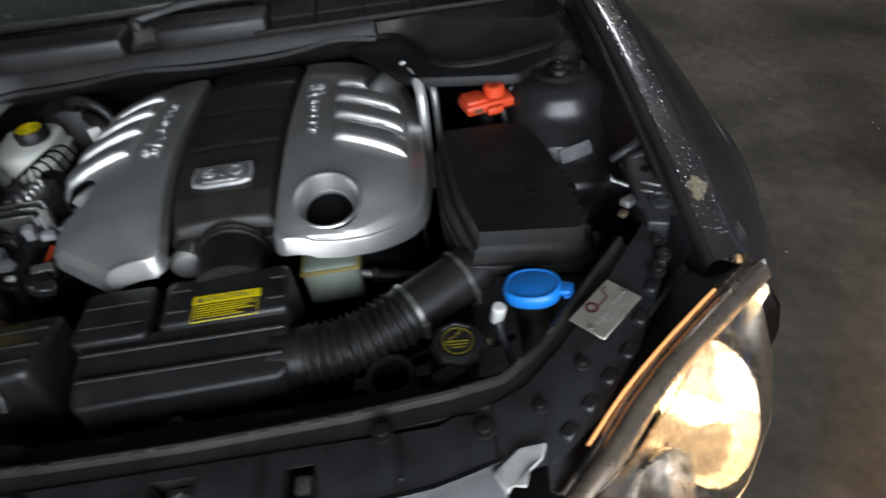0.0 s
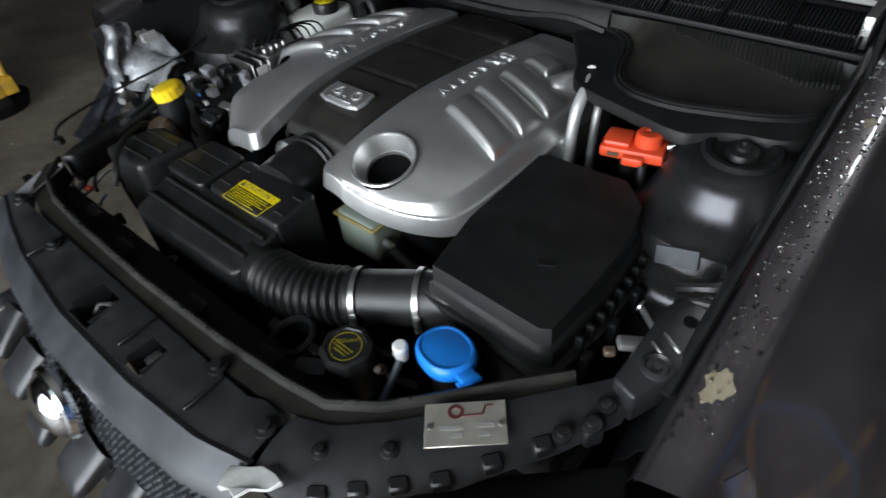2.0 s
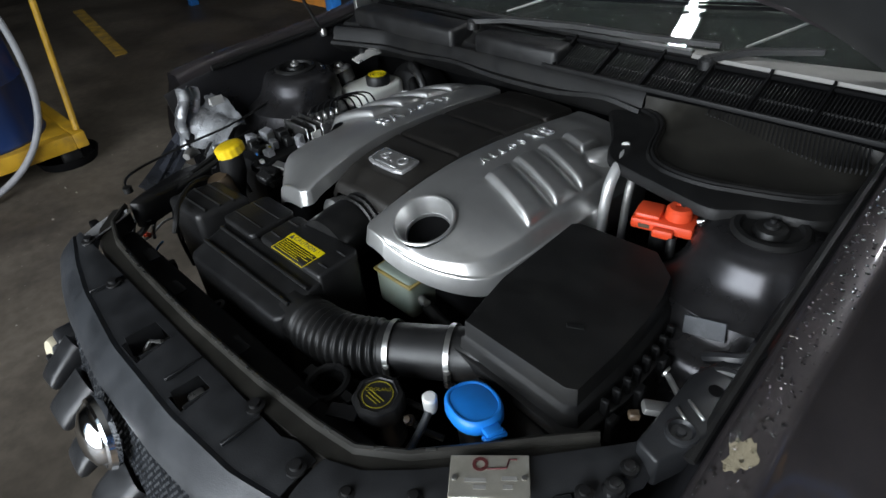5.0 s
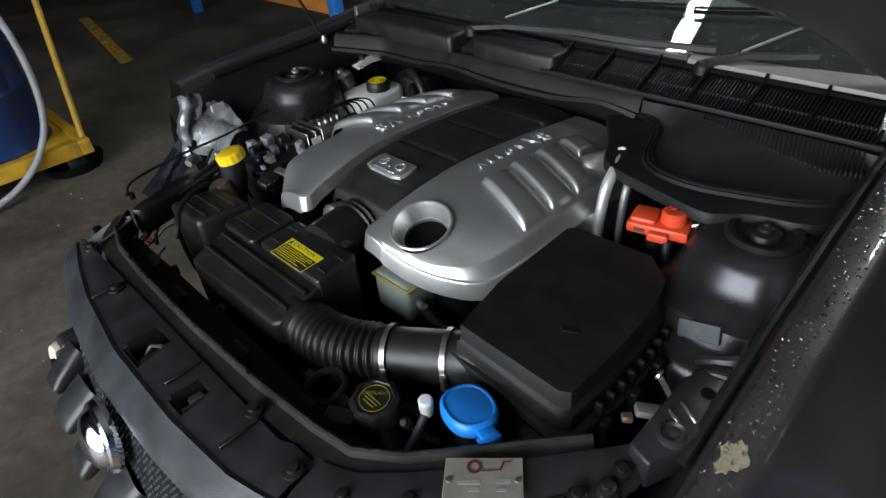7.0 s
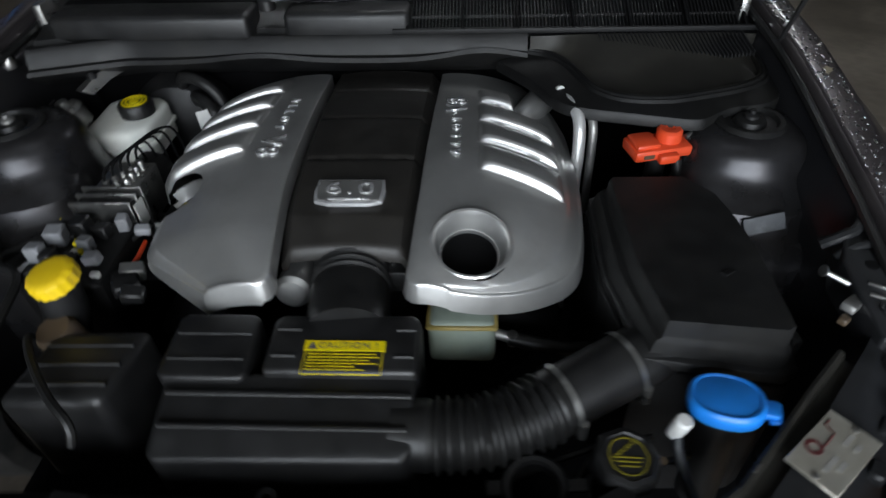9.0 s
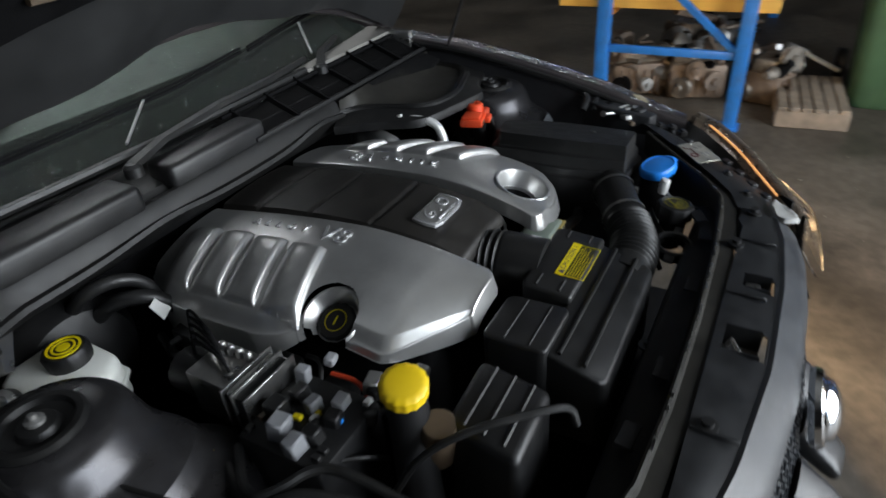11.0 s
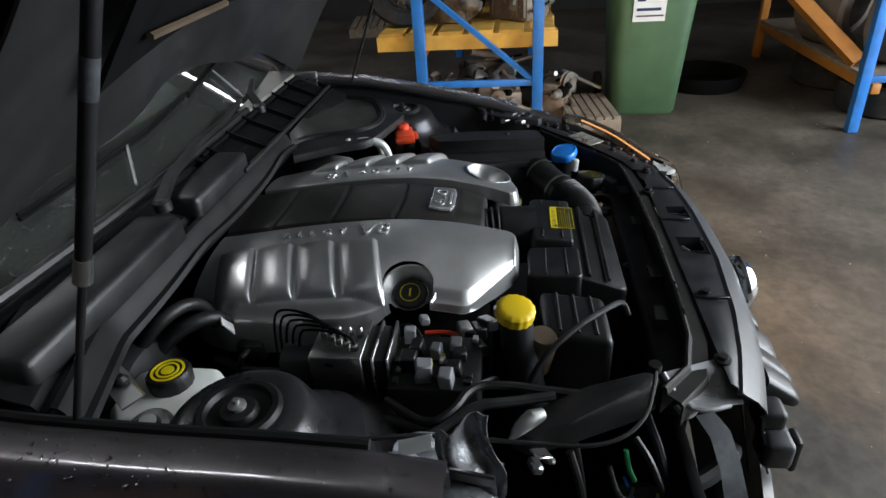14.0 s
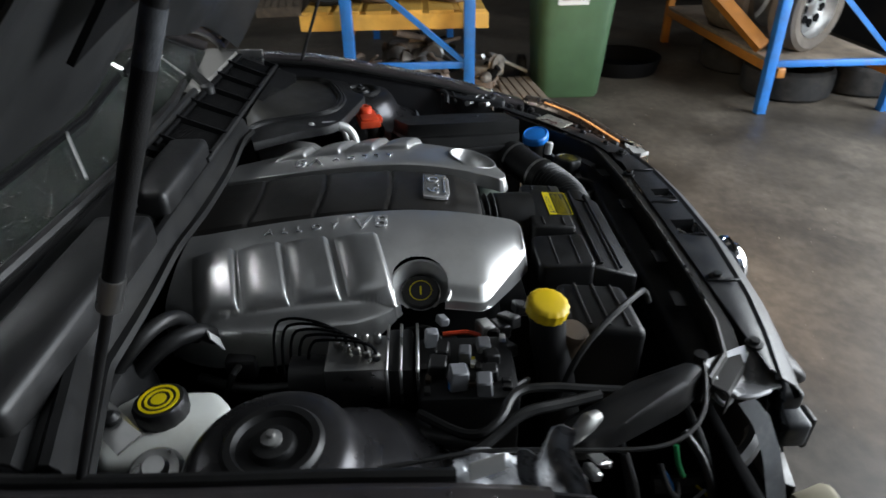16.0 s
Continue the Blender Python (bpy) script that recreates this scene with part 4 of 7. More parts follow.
def windscreen():
    bm = loft([[screen_point(-1 + 2 * i / 24, j / 10) for i in range(25)] for j in range(11)])
    g = part("windscreen", thicken(bm, 0.005), M_GLASS, car, "wet tinted windscreen glass")
    g.visible_shadow = False
    band = loft([[tuple(Vector(screen_point(-1 + 2 * i / 24, j * 0.047)) - Vector((0, -0.003, 0.008))) for i in range(25)] for j in range(4)])
    part("screen_border", thicken(band, 0.001), M_DARK, g, "black ceramic border")
    for s in (-1, 1):
        pts = [screen_point(s * 1.02, j / 8) for j in range(9)]
        part("windscreen_pillar", tube([(p[0] + s * 0.03, p[1] + 0.02, p[2]) for p in pts], 0.024, 10), M_PAINT, car)

    def on_screen():
        u, v = random.uniform(-0.97, 0.97), random.random() ** 2.0 * 0.45
        p = Vector(screen_point(u, v))
        return p + Vector((0, -0.001, 0.0025)), Vector((u * -0.1, -0.44, 0.9))
    drops(4600, on_screen, 0.0007, 0.0019, g)
    # cabin: dashboard, cream card on it, roof, sides that close the shell
    dash = loft([[(x, 1.30 + 0.16 * (x / 0.7) ** 2, 1.0), (x, 1.42 + 0.15 * (x / 0.7) ** 2, 1.045), (x, 1.62 + 0.1 * (x / 0.7) ** 2, 1.06), (x, 1.80, 1.05), (x, 1.86, 0.98), (x, 1.86, 0.75)] for x in (-0.70, -0.45, -0.2, 0, 0.2, 0.45, 0.70)])
    d = part("dashboard", thicken(dash, 0.004), M_DASH, car, "dark grey dashboard behind the windscreen")
    part("document_card", box(-0.12, 0.0, 0, 0.16, 0, 0.002, 0, 1, Matrix.Translation((-0.22, 1.46, 1.068)) @ Euler((radians(4), 0, radians(20))).to_matrix().to_4x4()), M_CREAM, d, "cream card on the dashboard")
    roof = loft([[(u * (0.62 - 0.05 * j / 6), 2.08 + 0.17 * (1 - 0.3) * u * u * (1 - j / 6) + j * 0.24, 1.43 + 0.035 * math.sin(math.pi * min(j / 6 + 0.25, 1)) - 0.02 * u * u) for u in (-1, -0.6, -0.2, 0.2, 0.6, 1)] for j in range(7)])
    part("roof", thicken(roof, 0.02), M_PAINT, car)
    for s in (-1, 1):
        secs = []
        for y, top in ((1.73, 1.0), (1.95, 1.02), (2.6, 1.03), (3.4, 1.04), (4.0, 1.03)):
            secs.append([(s * 0.76, y, top), (s * 0.90, y, top - 0.06), (s * 0.945, y, 0.75), (s * 0.92, y, 0.28)])
        part("door_side", thicken(loft(secs), 0.03), M_PAINT, car)
        part("side_window", thicken(loft([[(s * 0.76, 1.5, 1.02), (s * 0.66, 1.85, 1.25), (s * 0.60, 2.1, 1.40)], [(s * 0.765, 2.6, 1.04), (s * 0.67, 2.6, 1.28), (s * 0.58, 2.6, 1.43)], [(s * 0.765, 3.45, 1.04), (s * 0.67, 3.45, 1.28), (s * 0.56, 3.45, 1.43)]]), 0.004), M_GLASS, car)
    part("cabin_floor", box(-0.88, 0.88, 1.20, 4.0, 0.26, 0.30, 0.01), M_DARK, car)
    part("rear_panel", thicken(loft([[(x, 3.52, 1.43), (x, 3.9, 1.12), (x, 4.02, 1.05), (x, 4.04, 0.3)] for x in (-0.74, -0.3, 0.3, 0.74)]), 0.02), M_PAINT, car)
    # seats' backs seen dimly through the glass
    for sx in (-0.37, 0.37):
        part("front_seat", box(sx - 0.25, sx + 0.25, 2.35, 2.55, 0.45, 1.10, 0.08, 4), M_DASH, car)
        part("headrest", box(sx - 0.13, sx + 0.13, 2.42, 2.54, 1.13, 1.29, 0.05, 4), M_DASH, car)


windscreen()


def wiper(pivot, arm, link, blade):
    w = thing("windscreen_wiper", pivot, "black windscreen wiper resting on the wet glass", "wiper", "windscreen wipers")
    part("pivot_cap", lathe([(0, 0), (0.017, 0), (0.017, 0.018), (0.011, 0.024), (0, 0.025)], Matrix.Translation(pivot) @ Matrix.Translation((0, 0, -0.01)), 18), M_BLACK, w)
    rows = []
    n = len(arm)
    for i, p in enumerate(arm):
        d = (Vector(arm[min(i + 1, n - 1)]) - Vector(arm[max(i - 1, 0)])).normalized()
        side = Vector((-d.y, d.x, 0)).normalized() * lerp(i / (n - 1), [(0, 0.013), (0.5, 0.011), (1, 0.006)])
        up = Vector((0, 0, 0.005))
        p = Vector(p)
        rows.append([tuple(p - side - up), tuple(p - side * 0.8 + up), tuple(p + side * 0.8 + up), tuple(p + side - up)])
    part("arm", loft(rows, closed=True, caps=True), M_COWL, w)
    part("link", tube(link, 0.0028, 8), M_ALU, w, "worn bright link")
    part("blade", tube(blade, 0.0048, 6), M_DARK, w)
    part("blade_spine", tube([(x, y, z + 0.009) for x, y, z in blade], 0.0035, 6), M_DARK, w)


# pale grit scattered over the workshop floor
def grit():
    rng = random.Random(21)
    bm = bmesh.new()
    while len(bm.verts) < 420 * 8:
        x, y = rng.uniform(-2.6, 3.2), rng.uniform(-1.8, 2.6)
        if -1.05 < x < 1.05 and y > -0.25:
            continue
        s = 0.0012 + 0.0035 * rng.random() ** 4
        m = Matrix.Translation((x, y, ZF + s * 0.4)) @ Euler((rng.random(), rng.random(), rng.random() * 3)).to_matrix().to_4x4()
        add_box(bm, -s, s, -s * 0.7, s * 0.7, -s * 0.5, s * 0.5, 0, 1, m)
    solo("floor_grit", bm, M_GRIT, "pale grit and chips scattered on the floor", "grit", kind="stuff")


grit()
def on_glass(u, v, lift):
    p = screen_point(u, v)
    return (p[0], p[1] - lift * 0.4, p[2] + lift)


wiper((-0.234, 1.098, 1.0), [(-0.234, 1.098, 1.010), (-0.139, 1.128, 1.018), (0.036, 1.155, 1.022), (0.20, 1.163, 1.022), (0.36, 1.19, 1.022)], [on_glass(-0.25, 0.01, 0.012), on_glass(-0.10, 0.095, 0.012)], [on_glass(-0.52, 0.08, 0.009), on_glass(-0.3, 0.088, 0.009), on_glass(0.0, 0.095, 0.009), on_glass(0.33, 0.12, 0.009)])
wiper((0.36, 1.140, 1.0), [(0.36, 1.140, 1.010), (0.42, 1.185, 1.022), (0.54, 1.225, 1.030)], [on_glass(0.55, 0.02, 0.012), on_glass(0.70, 0.13, 0.012)], [on_glass(0.36, 0.115, 0.009), on_glass(0.6, 0.135, 0.009), on_glass(0.92, 0.15, 0.009)])


# ---- raised bonnet with its struts ----
def bonnet():
    up = Vector((0, -0.635, 0.772))
    nrm = Vector((0, 0.772, 0.635))
    o = Vector((0, 1.205, 1.012))
    h = thing("bonnet", (0, 1.22, 1.0), "raised dark bonnet with black ribbed underside", "bonnet")
    def pt(u, v, d):
        w = lerp(v, [(0, 0.74), (0.55, 0.74), (1.0, 0.69), (1.12, 0.60)])
        return tuple(o + up * (0.17 * (1 - u * u) * (1 - v / 1.12) + v) + Vector((u * w, 0, 0)) + nrm * (d + 0.07 * (1 - u * u)))
    bm = loft([[pt(-1 + 2 * i / 16, 1.12 * j / 14, 0.02) for i in range(17)] for j in range(15)])
    part("outer_skin", thicken(bm, 0.004), M_PAINT, h)
    bm = loft([[pt(-0.97 + 1.94 * i / 24, 0.02 + 1.08 * j / 30, -0.012 - 0.030 * (0.5 + 0.5 * math.cos(2 * math.pi * 3 * (i / 24))) * (0.6 + 0.4 * math.cos(2 * math.pi * 2 * j / 30))) for i in range(25)] for j in range(31)])
    part("inner_frame", thicken(bm, 0.003), M_UNDER, h, "pressed bonnet inner frame")
    part("wooden_batten", tube([pt(-0.50, 0.32, -0.06), pt(-0.10, 0.27, -0.06)], 0.006, 6), M_BROWN, h, "brown taped strip")
    for s in (-1, 1):
        e = [pt(s, 1.1 * j / 10, 0.0) for j in range(11)]
        part("edge_fold", tube(e, 0.012, 8), M_PAINT, h)
    part("liner", thicken(loft([[pt(-0.6 + 1.2 * i / 10, 0.25 + 0.6 * j / 10, -0.042) for i in range(11)] for j in range(11)]), 0.008), M_DARK, h, "black felt liner")
    part("rear_edge", tube([pt(-1 + i / 8, 0.0, 0.0) for i in range(17)], 0.012, 8), M_PAINT, h)
    for s in (-1, 1):
        part("hinge", box(s * 0.70 - 0.008, s * 0.70 + 0.008, 1.08, 1.23, 0.95, 1.01, 0.003), M_STEEL, h)


bonnet()

gs = thing("gas_strut", (-0.72, 0.965, 0.93), "black gas strut holding up the bonnet", "gas strut", "gas struts")
part("ball_foot", lathe([(0, 0), (0.010, 0.0), (0.012, 0.010), (0.008, 0.022), (0, 0.024)], Matrix.Translation((-0.72, 0.965, 0.93)), 12), M_STEEL, gs)
part("rod", tube([(-0.72, 0.962, 0.94), (-0.72, 0.863, 1.168)], 0.0045, 10), M_BLACK, gs)
part("collar", tube([(-0.72, 0.868, 1.156), (-0.72, 0.856, 1.184)], 0.0095, 12), M_STEEL, gs)
part("cylinder", tube([(-0.72, 0.857, 1.182), (-0.72, 0.655, 1.655)], 0.0078, 14), M_BLACK_DULL, gs)
part("label_band", tube([(-0.72, 0.79, 1.339), (-0.72, 0.775, 1.374)], 0.0081, 14), M_GRILLE, gs, "faded grey label")
gs2 = thing("gas_strut", (0.735, 0.985, 0.95), "thin black bonnet stay on the far fender", "gas strut", "gas struts")
part("rod", tube([(0.735, 0.985, 0.95), (0.735, 0.87, 1.22)], 0.0045, 8), M_BLACK, gs2)
part("cylinder", tube([(0.735, 0.87, 1.22), (0.735, 0.67, 1.63)], 0.010, 10), M_BLACK, gs2)


# ---- lit headlamp at the right front corner ----
def headlamp():
    inner = [(0.465, 0.03), (0.52, 0.085), (0.60, 0.17), (0.68, 0.25), (0.755, 0.33), (0.80, 0.40)]
    outer = [(0.50, -0.06), (0.61, -0.025), (0.72, 0.055), (0.80, 0.145), (0.855, 0.25), (0.885, 0.36)]
    hl = part("headlamp", thicken(loft([[(a, b, 0.785), (a, b + 0.01, 0.60), ((a + c) / 2, (b + d) / 2, 0.55), (c - 0.02, d + 0.01, 0.55)] for (a, b), (c, d) in zip(inner, outer)]), 0.004), M_BLACK, car, "lit headlamp with a chrome reflector")
    edge = [(0.452, 0.014, 0.762), (0.50, 0.052, 0.782), (0.552, 0.100, 0.802), (0.605, 0.142, 0.817), (0.665, 0.186, 0.823), (0.735, 0.236, 0.825), (0.800, 0.285, 0.818)]
    rows = []
    for i in range(37):
        f = i / 36 * (len(edge) - 1)
        k = min(int(f), len(edge) - 2)
        p = Vector(edge[k]).lerp(Vector(edge[k + 1]), f - k)
        d = (Vector(edge[k + 1]) - Vector(edge[k]))
        n = Vector((d.y, -d.x, 0)).normalized()
        rows.append([tuple(p + n * o + Vector((0, 0, u))) for o, u in ((-0.030, -0.022), (-0.017, -0.013), (-0.014, -0.004), (-0.010, -0.002), (-0.007, -0.005), (-0.003, 0.0), (0.003, 0.003), (0.010, 0.003), (0.017, -0.001), (0.022, -0.007), (0.025, -0.014))])
    part("top_trim", thicken(loft(rows), 0.003), M_LAMPTRIM, hl, "brown upper trim strip")
    shroud = loft([[(a - 0.004, b + 0.006, 0.775), (p[0] - 0.018, p[1] + 0.018, p[2] - 0.016)] for (a, b), p in zip([(0.44, 0.05), (0.485, 0.09), (0.535, 0.145), (0.585, 0.195), (0.64, 0.245), (0.70, 0.30), (0.76, 0.35)], edge)])
    part("shroud", thicken(shroud, 0.003), M_BLACK_DULL, hl)
    lens = loft([[tuple(Vector((a * (1 - f) + c * f, b * (1 - f) + d * f, 0.787 + 0.028 * i / 5 - 0.22 * max(0, f - 0.12) ** 1.8))) for f in (0.3, 0.42, 0.55, 0.68, 0.8, 0.92, 1.0)] for i, ((a, b), (c, d)) in enumerate(zip(inner, outer))])
    lz = part("lens", thicken(lens, 0.003), M_LENS, hl, "clear lens")
    lz.visible_shadow = False
    m = Matrix.Translation((0.675, 0.145, 0.68)) @ Euler((radians(50), 0, radians(38))).to_matrix().to_4x4() @ Matrix.Scale(1.25, 4)
    part("reflector", lathe([(0.012, -0.06), (0.035, -0.05), (0.06, -0.02), (0.078, 0.02), (0.080, 0.022)], m, 28), M_REFLECT, hl)
    part("bulb", lathe([(0, -0.045), (0.012, -0.04), (0.016, 0.0), (0.010, 0.02), (0, 0.024)], m, 14), M_BULB, hl, "glowing warm bulb")
    m2 = Matrix.Translation((0.575, 0.04, 0.69)) @ Euler((radians(62), 0, radians(35))).to_matrix().to_4x4()
    part("reflector", lathe([(0.012, -0.05), (0.03, -0.04), (0.05, -0.02), (0.058, 0.015)], m2, 28), M_REFLECT, hl)
    part("inner_bezel", thicken(loft([[(a * 0.7 + c * 0.3, b * 0.7 + d * 0.3, 0.765), (a * 0.55 + c * 0.45, b * 0.55 + d * 0.45, 0.66), (c - 0.01, d + 0.01, 0.60)] for (a, b), (c, d) in zip(inner, outer)]), 0.003), M_BEZEL, hl, "patterned reflector bezel")
    # added glowing strip: amber highlight of the lamp along the trim
    part("light_guide", tube([(0.500 - 0.013, 0.052 + 0.013, 0.782), (0.552 - 0.012, 0.100 + 0.012, 0.802), (0.605 - 0.010, 0.142 + 0.011, 0.817), (0.665 - 0.010, 0.186 + 0.011, 0.823), (0.725 - 0.010, 0.229 + 0.011, 0.825)], 0.0024, 8, smooth=2), M_LEAK_GLOW, hl, "orange lamplight glow along the lens edge")
    tab = loft([[(0.862, 0.392, 0.705), (0.860, 0.400, 0.680), (0.858, 0.405, 0.650)], [(0.864, 0.345, 0.688), (0.856, 0.365, 0.650), (0.857, 0.383, 0.617)], [(0.864, 0.299, 0.608), (0.856, 0.320, 0.570), (0.857, 0.338, 0.525)], [(0.862, 0.280, 0.545), (0.858, 0.298, 0.515), (0.858, 0.318, 0.475)]])
    part("side_bracket", thicken(tab, 0.003), M_WHITE, hl, "pale plastic lamp bracket")
    part("amber_reflector", thicken(loft([[(0.83, 0.28, 0.74), (0.845, 0.30, 0.62)], [(0.845, 0.39, 0.77), (0.86, 0.40, 0.64)]]), 0.004), M_WHITE, hl, "pale side lamp")
    part("fender_tab", box(-0.014, 0.014, -0.003, 0.003, -0.035, 0.035, 0.002, 1, Matrix.Translation((0.862, 0.335, 0.715)) @ Euler((radians(-20), 0, radians(40))).to_matrix().to_4x4()), M_WHITE, hl, "pale pierced fender tab")
    d = bpy.data.lights.new("headlamp_bulb", "POINT")
    d.energy, d.color, d.shadow_soft_size = 42.0, (1.0, 0.66, 0.32), 0.015
    ob = new("headlamp_bulb_light", d)
    ob.location = m @ Vector((0, 0, 0.05))


headlamp()

# brackets, pin and loose plug between the right apron and the airbox
part("latch_bracket", prism([(0.668, 0.375), (0.700, 0.365), (0.726, 0.43), (0.727, 0.56), (0.700, 0.565), (0.672, 0.50)], 0.80, lambda x, y: 0.853 + (y - 0.44) * 0.10, 0.005, 3), M_SUPPORT, car, "pressed dark corner bracket")
part("pressed_cup", lathe([(0.019, -0.002), (0.019, 0.004), (0.015, 0.006), (0.012, 0.001), (0.006, 0.001), (0.005, 0.004), (0, 0.004)], Matrix.Translation((0.702, 0.415, 0.850)), 22), M_SUPPORT, car)
# solid black disc, its colour standing for the shade in a hole
part("bracket_hole", lathe([(0.009, 0.0), (0.009, 0.002), (0, 0.002)], Matrix.Translation((0.706, 0.492, 0.857)), 16), M_DARK, car)
for (x, y, z, w) in ((0.701, 0.452, 0.8555, 0.016), (0.690, 0.437, 0.854, 0.010)):
    part("bracket_edge", box(-w, w, -0.002, 0.002, -0.002, 0.002, 0.001, 1, Matrix.Translation((x, y, z)) @ Euler((0, 0, radians(-32))).to_matrix().to_4x4()), M_STEEL, car)
part("bracket_arm", tube([(0.668, 0.548, 0.845), (0.690, 0.545, 0.862), (0.712, 0.552, 0.868), (0.726, 0.575, 0.872)], 0.008, 8, smooth=1), M_SUPPORT, car)
part("bracket_arm", tube([(0.676, 0.52, 0.845), (0.695, 0.525, 0.860), (0.722, 0.528, 0.864)], 0.006, 8, smooth=1), M_SUPPORT, car)
part("pin", tube([(0.648, 0.485, 0.85), (0.672, 0.468, 0.845)], 0.004, 8), M_STEEL, car)
part("pin_head", lathe([(0, 0), (0.008, 0), (0.008, 0.003), (0, 0.004)], Matrix.Translation((0.646, 0.487, 0.851)) @ Euler((0, radians(-70), 0)).to_matrix().to_4x4(), 10), M_STEEL, car)
part("loose_plug", box(-0.018, 0.018, -0.009, 0.009, -0.006, 0.006, 0.003, 2, Matrix.Translation((0.662, 0.435, 0.842)) @ Euler((0, radians(12), radians(40))).to_matrix().to_4x4()), M_ALU, car, "dull translucent loose plug")
part("plug_tip", box(-0.008, 0.006, -0.006, 0.006, -0.005, 0.005, 0.002, 1, Matrix.Translation((0.645, 0.415, 0.835)) @ Euler((0, 0, radians(40))).to_matrix().to_4x4()), M_BROWN, car)


# ---- engine ----
def engine():
    eng = thing("engine_block", (0, 0.75, 0.33), "engine block under the covers, near black for the shade there", "engine")
    # engine masses coloured near black for the shade under the covers
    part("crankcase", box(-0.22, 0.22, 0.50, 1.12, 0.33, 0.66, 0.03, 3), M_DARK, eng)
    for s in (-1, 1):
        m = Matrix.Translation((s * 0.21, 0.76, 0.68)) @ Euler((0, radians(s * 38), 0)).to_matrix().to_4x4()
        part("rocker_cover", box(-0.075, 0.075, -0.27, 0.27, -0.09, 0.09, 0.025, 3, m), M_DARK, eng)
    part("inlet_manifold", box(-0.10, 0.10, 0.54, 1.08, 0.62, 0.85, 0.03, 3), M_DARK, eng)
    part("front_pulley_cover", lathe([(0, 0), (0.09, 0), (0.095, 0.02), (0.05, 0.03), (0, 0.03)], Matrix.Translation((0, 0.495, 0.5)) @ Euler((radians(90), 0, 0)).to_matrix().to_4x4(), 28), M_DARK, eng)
    # throttle body and its rubber sleeve
    tb = thing("throttle_body", (0, 0.52, 0.80), "cast aluminium throttle body with a black rubber sleeve", "throttle body")
    mm = Matrix.Translation((0.003, 0.555, 0.808)) @ Euler((radians(90), 0, 0)).to_matrix().to_4x4()
    part("casting", lathe([(0, -0.02), (0.060, -0.02), (0.062, 0.0), (0.056, 0.02), (0.052, 0.035), (0, 0.035)], mm, 30), M_ALU, tb)
    part("motor_housing", lathe([(0, -0.03), (0.026, -0.03), (0.027, 0.03), (0.020, 0.036), (0, 0.037)], Matrix.Translation((-0.078, 0.515, 0.80)) @ Euler((radians(80), 0, 0)).to_matrix().to_4x4(), 20), M_ALU, tb, "pale cast motor housing")
    part("connector", box(0.048, 0.085, 0.505, 0.545, 0.785, 0.825, 0.006), M_BLACK, tb)
    pts, rs = [], []
    for i in range(41):
        f = i / 40
        pts.append((0.003 + 0.012 * f, 0.53 - 0.125 * f, 0.808 + 0.004 * math.sin(f * 3)))
        rs.append(0.054 + (0.004 * math.cos(i * math.pi / 2.0) if i < 18 else 0.002))
    part("rubber_sleeve", tube(pts, rs, 30), M_RUBBER, tb)
    for (x, z) in ((-0.035, 0.862), (0.04, 0.858), (0.06, 0.83), (-0.055, 0.835)):
        part("bolt", lathe([(0, 0), (0.007, 0), (0.007, 0.008), (0, 0.009)], Matrix.Translation((x, 0.535, z)) @ Euler((radians(90), 0, 0)).to_matrix().to_4x4(), 8), M_STEEL, tb)


engine()


# ---- engine cover ----
X_R = [(0.445, 0.150), (0.448, 0.180), (0.453, 0.208), (0.462, 0.238), (0.485, 0.285), (0.505, 0.312), (0.53, 0.328), (0.56, 0.336), (0.60, 0.343), (0.70, 0.350), (0.88, 0.348), (0.98, 0.333), (1.03, 0.313), (1.06, 0.295)]
X_L = [(0.445, 0.182), (0.525, 0.301), (0.533, 0.304), (0.60, 0.306), (0.655, 0.309), (0.675, 0.322), (0.70, 0.340), (0.74, 0.351), (0.88, 0.350), (0.98, 0.335), (1.03, 0.315), (1.06, 0.295)]
X_IN = [(0.445, 0.104), (0.447, 0.098), (0.451, 0.093), (0.458, 0.0895), (0.468, 0.0895), (0.60, 0.098), (0.8, 0.104), (1.06, 0.112)]
CREST = [(0.40, 0.852), (0.445, 0.866), (0.50, 0.882), (0.56, 0.895), (0.62, 0.903), (0.685, 0.906), (0.78, 0.901), (0.886, 0.891), (0.99, 0.877), (1.06, 0.866)]
RIBS = {1: (0.654, 0.734, 0.812, 0.892), -1: (0.706, 0.793, 0.876, 0.958)}


CACHE = {}


def crest(y):
    if y not in CACHE:
        CACHE[y] = crest_at(y)
    return CACHE[y]


def crest_at(y):
    return sum(lerp(y + 0.012 * k, CREST) for k in range(-3, 4)) / 7


def edge_x(y, s):
    if (y, s) not in CACHE:
        CACHE[(y, s)] = edge_at(y, s)
    return CACHE[(y, s)]


def edge_at(y, s):
    t = X_R if s > 0 else X_L
    h = min(0.003, (y - 0.445) / 4 + 1e-6)
    return sum(lerp(y + h * k, t) for k in range(-4, 5)) / 9


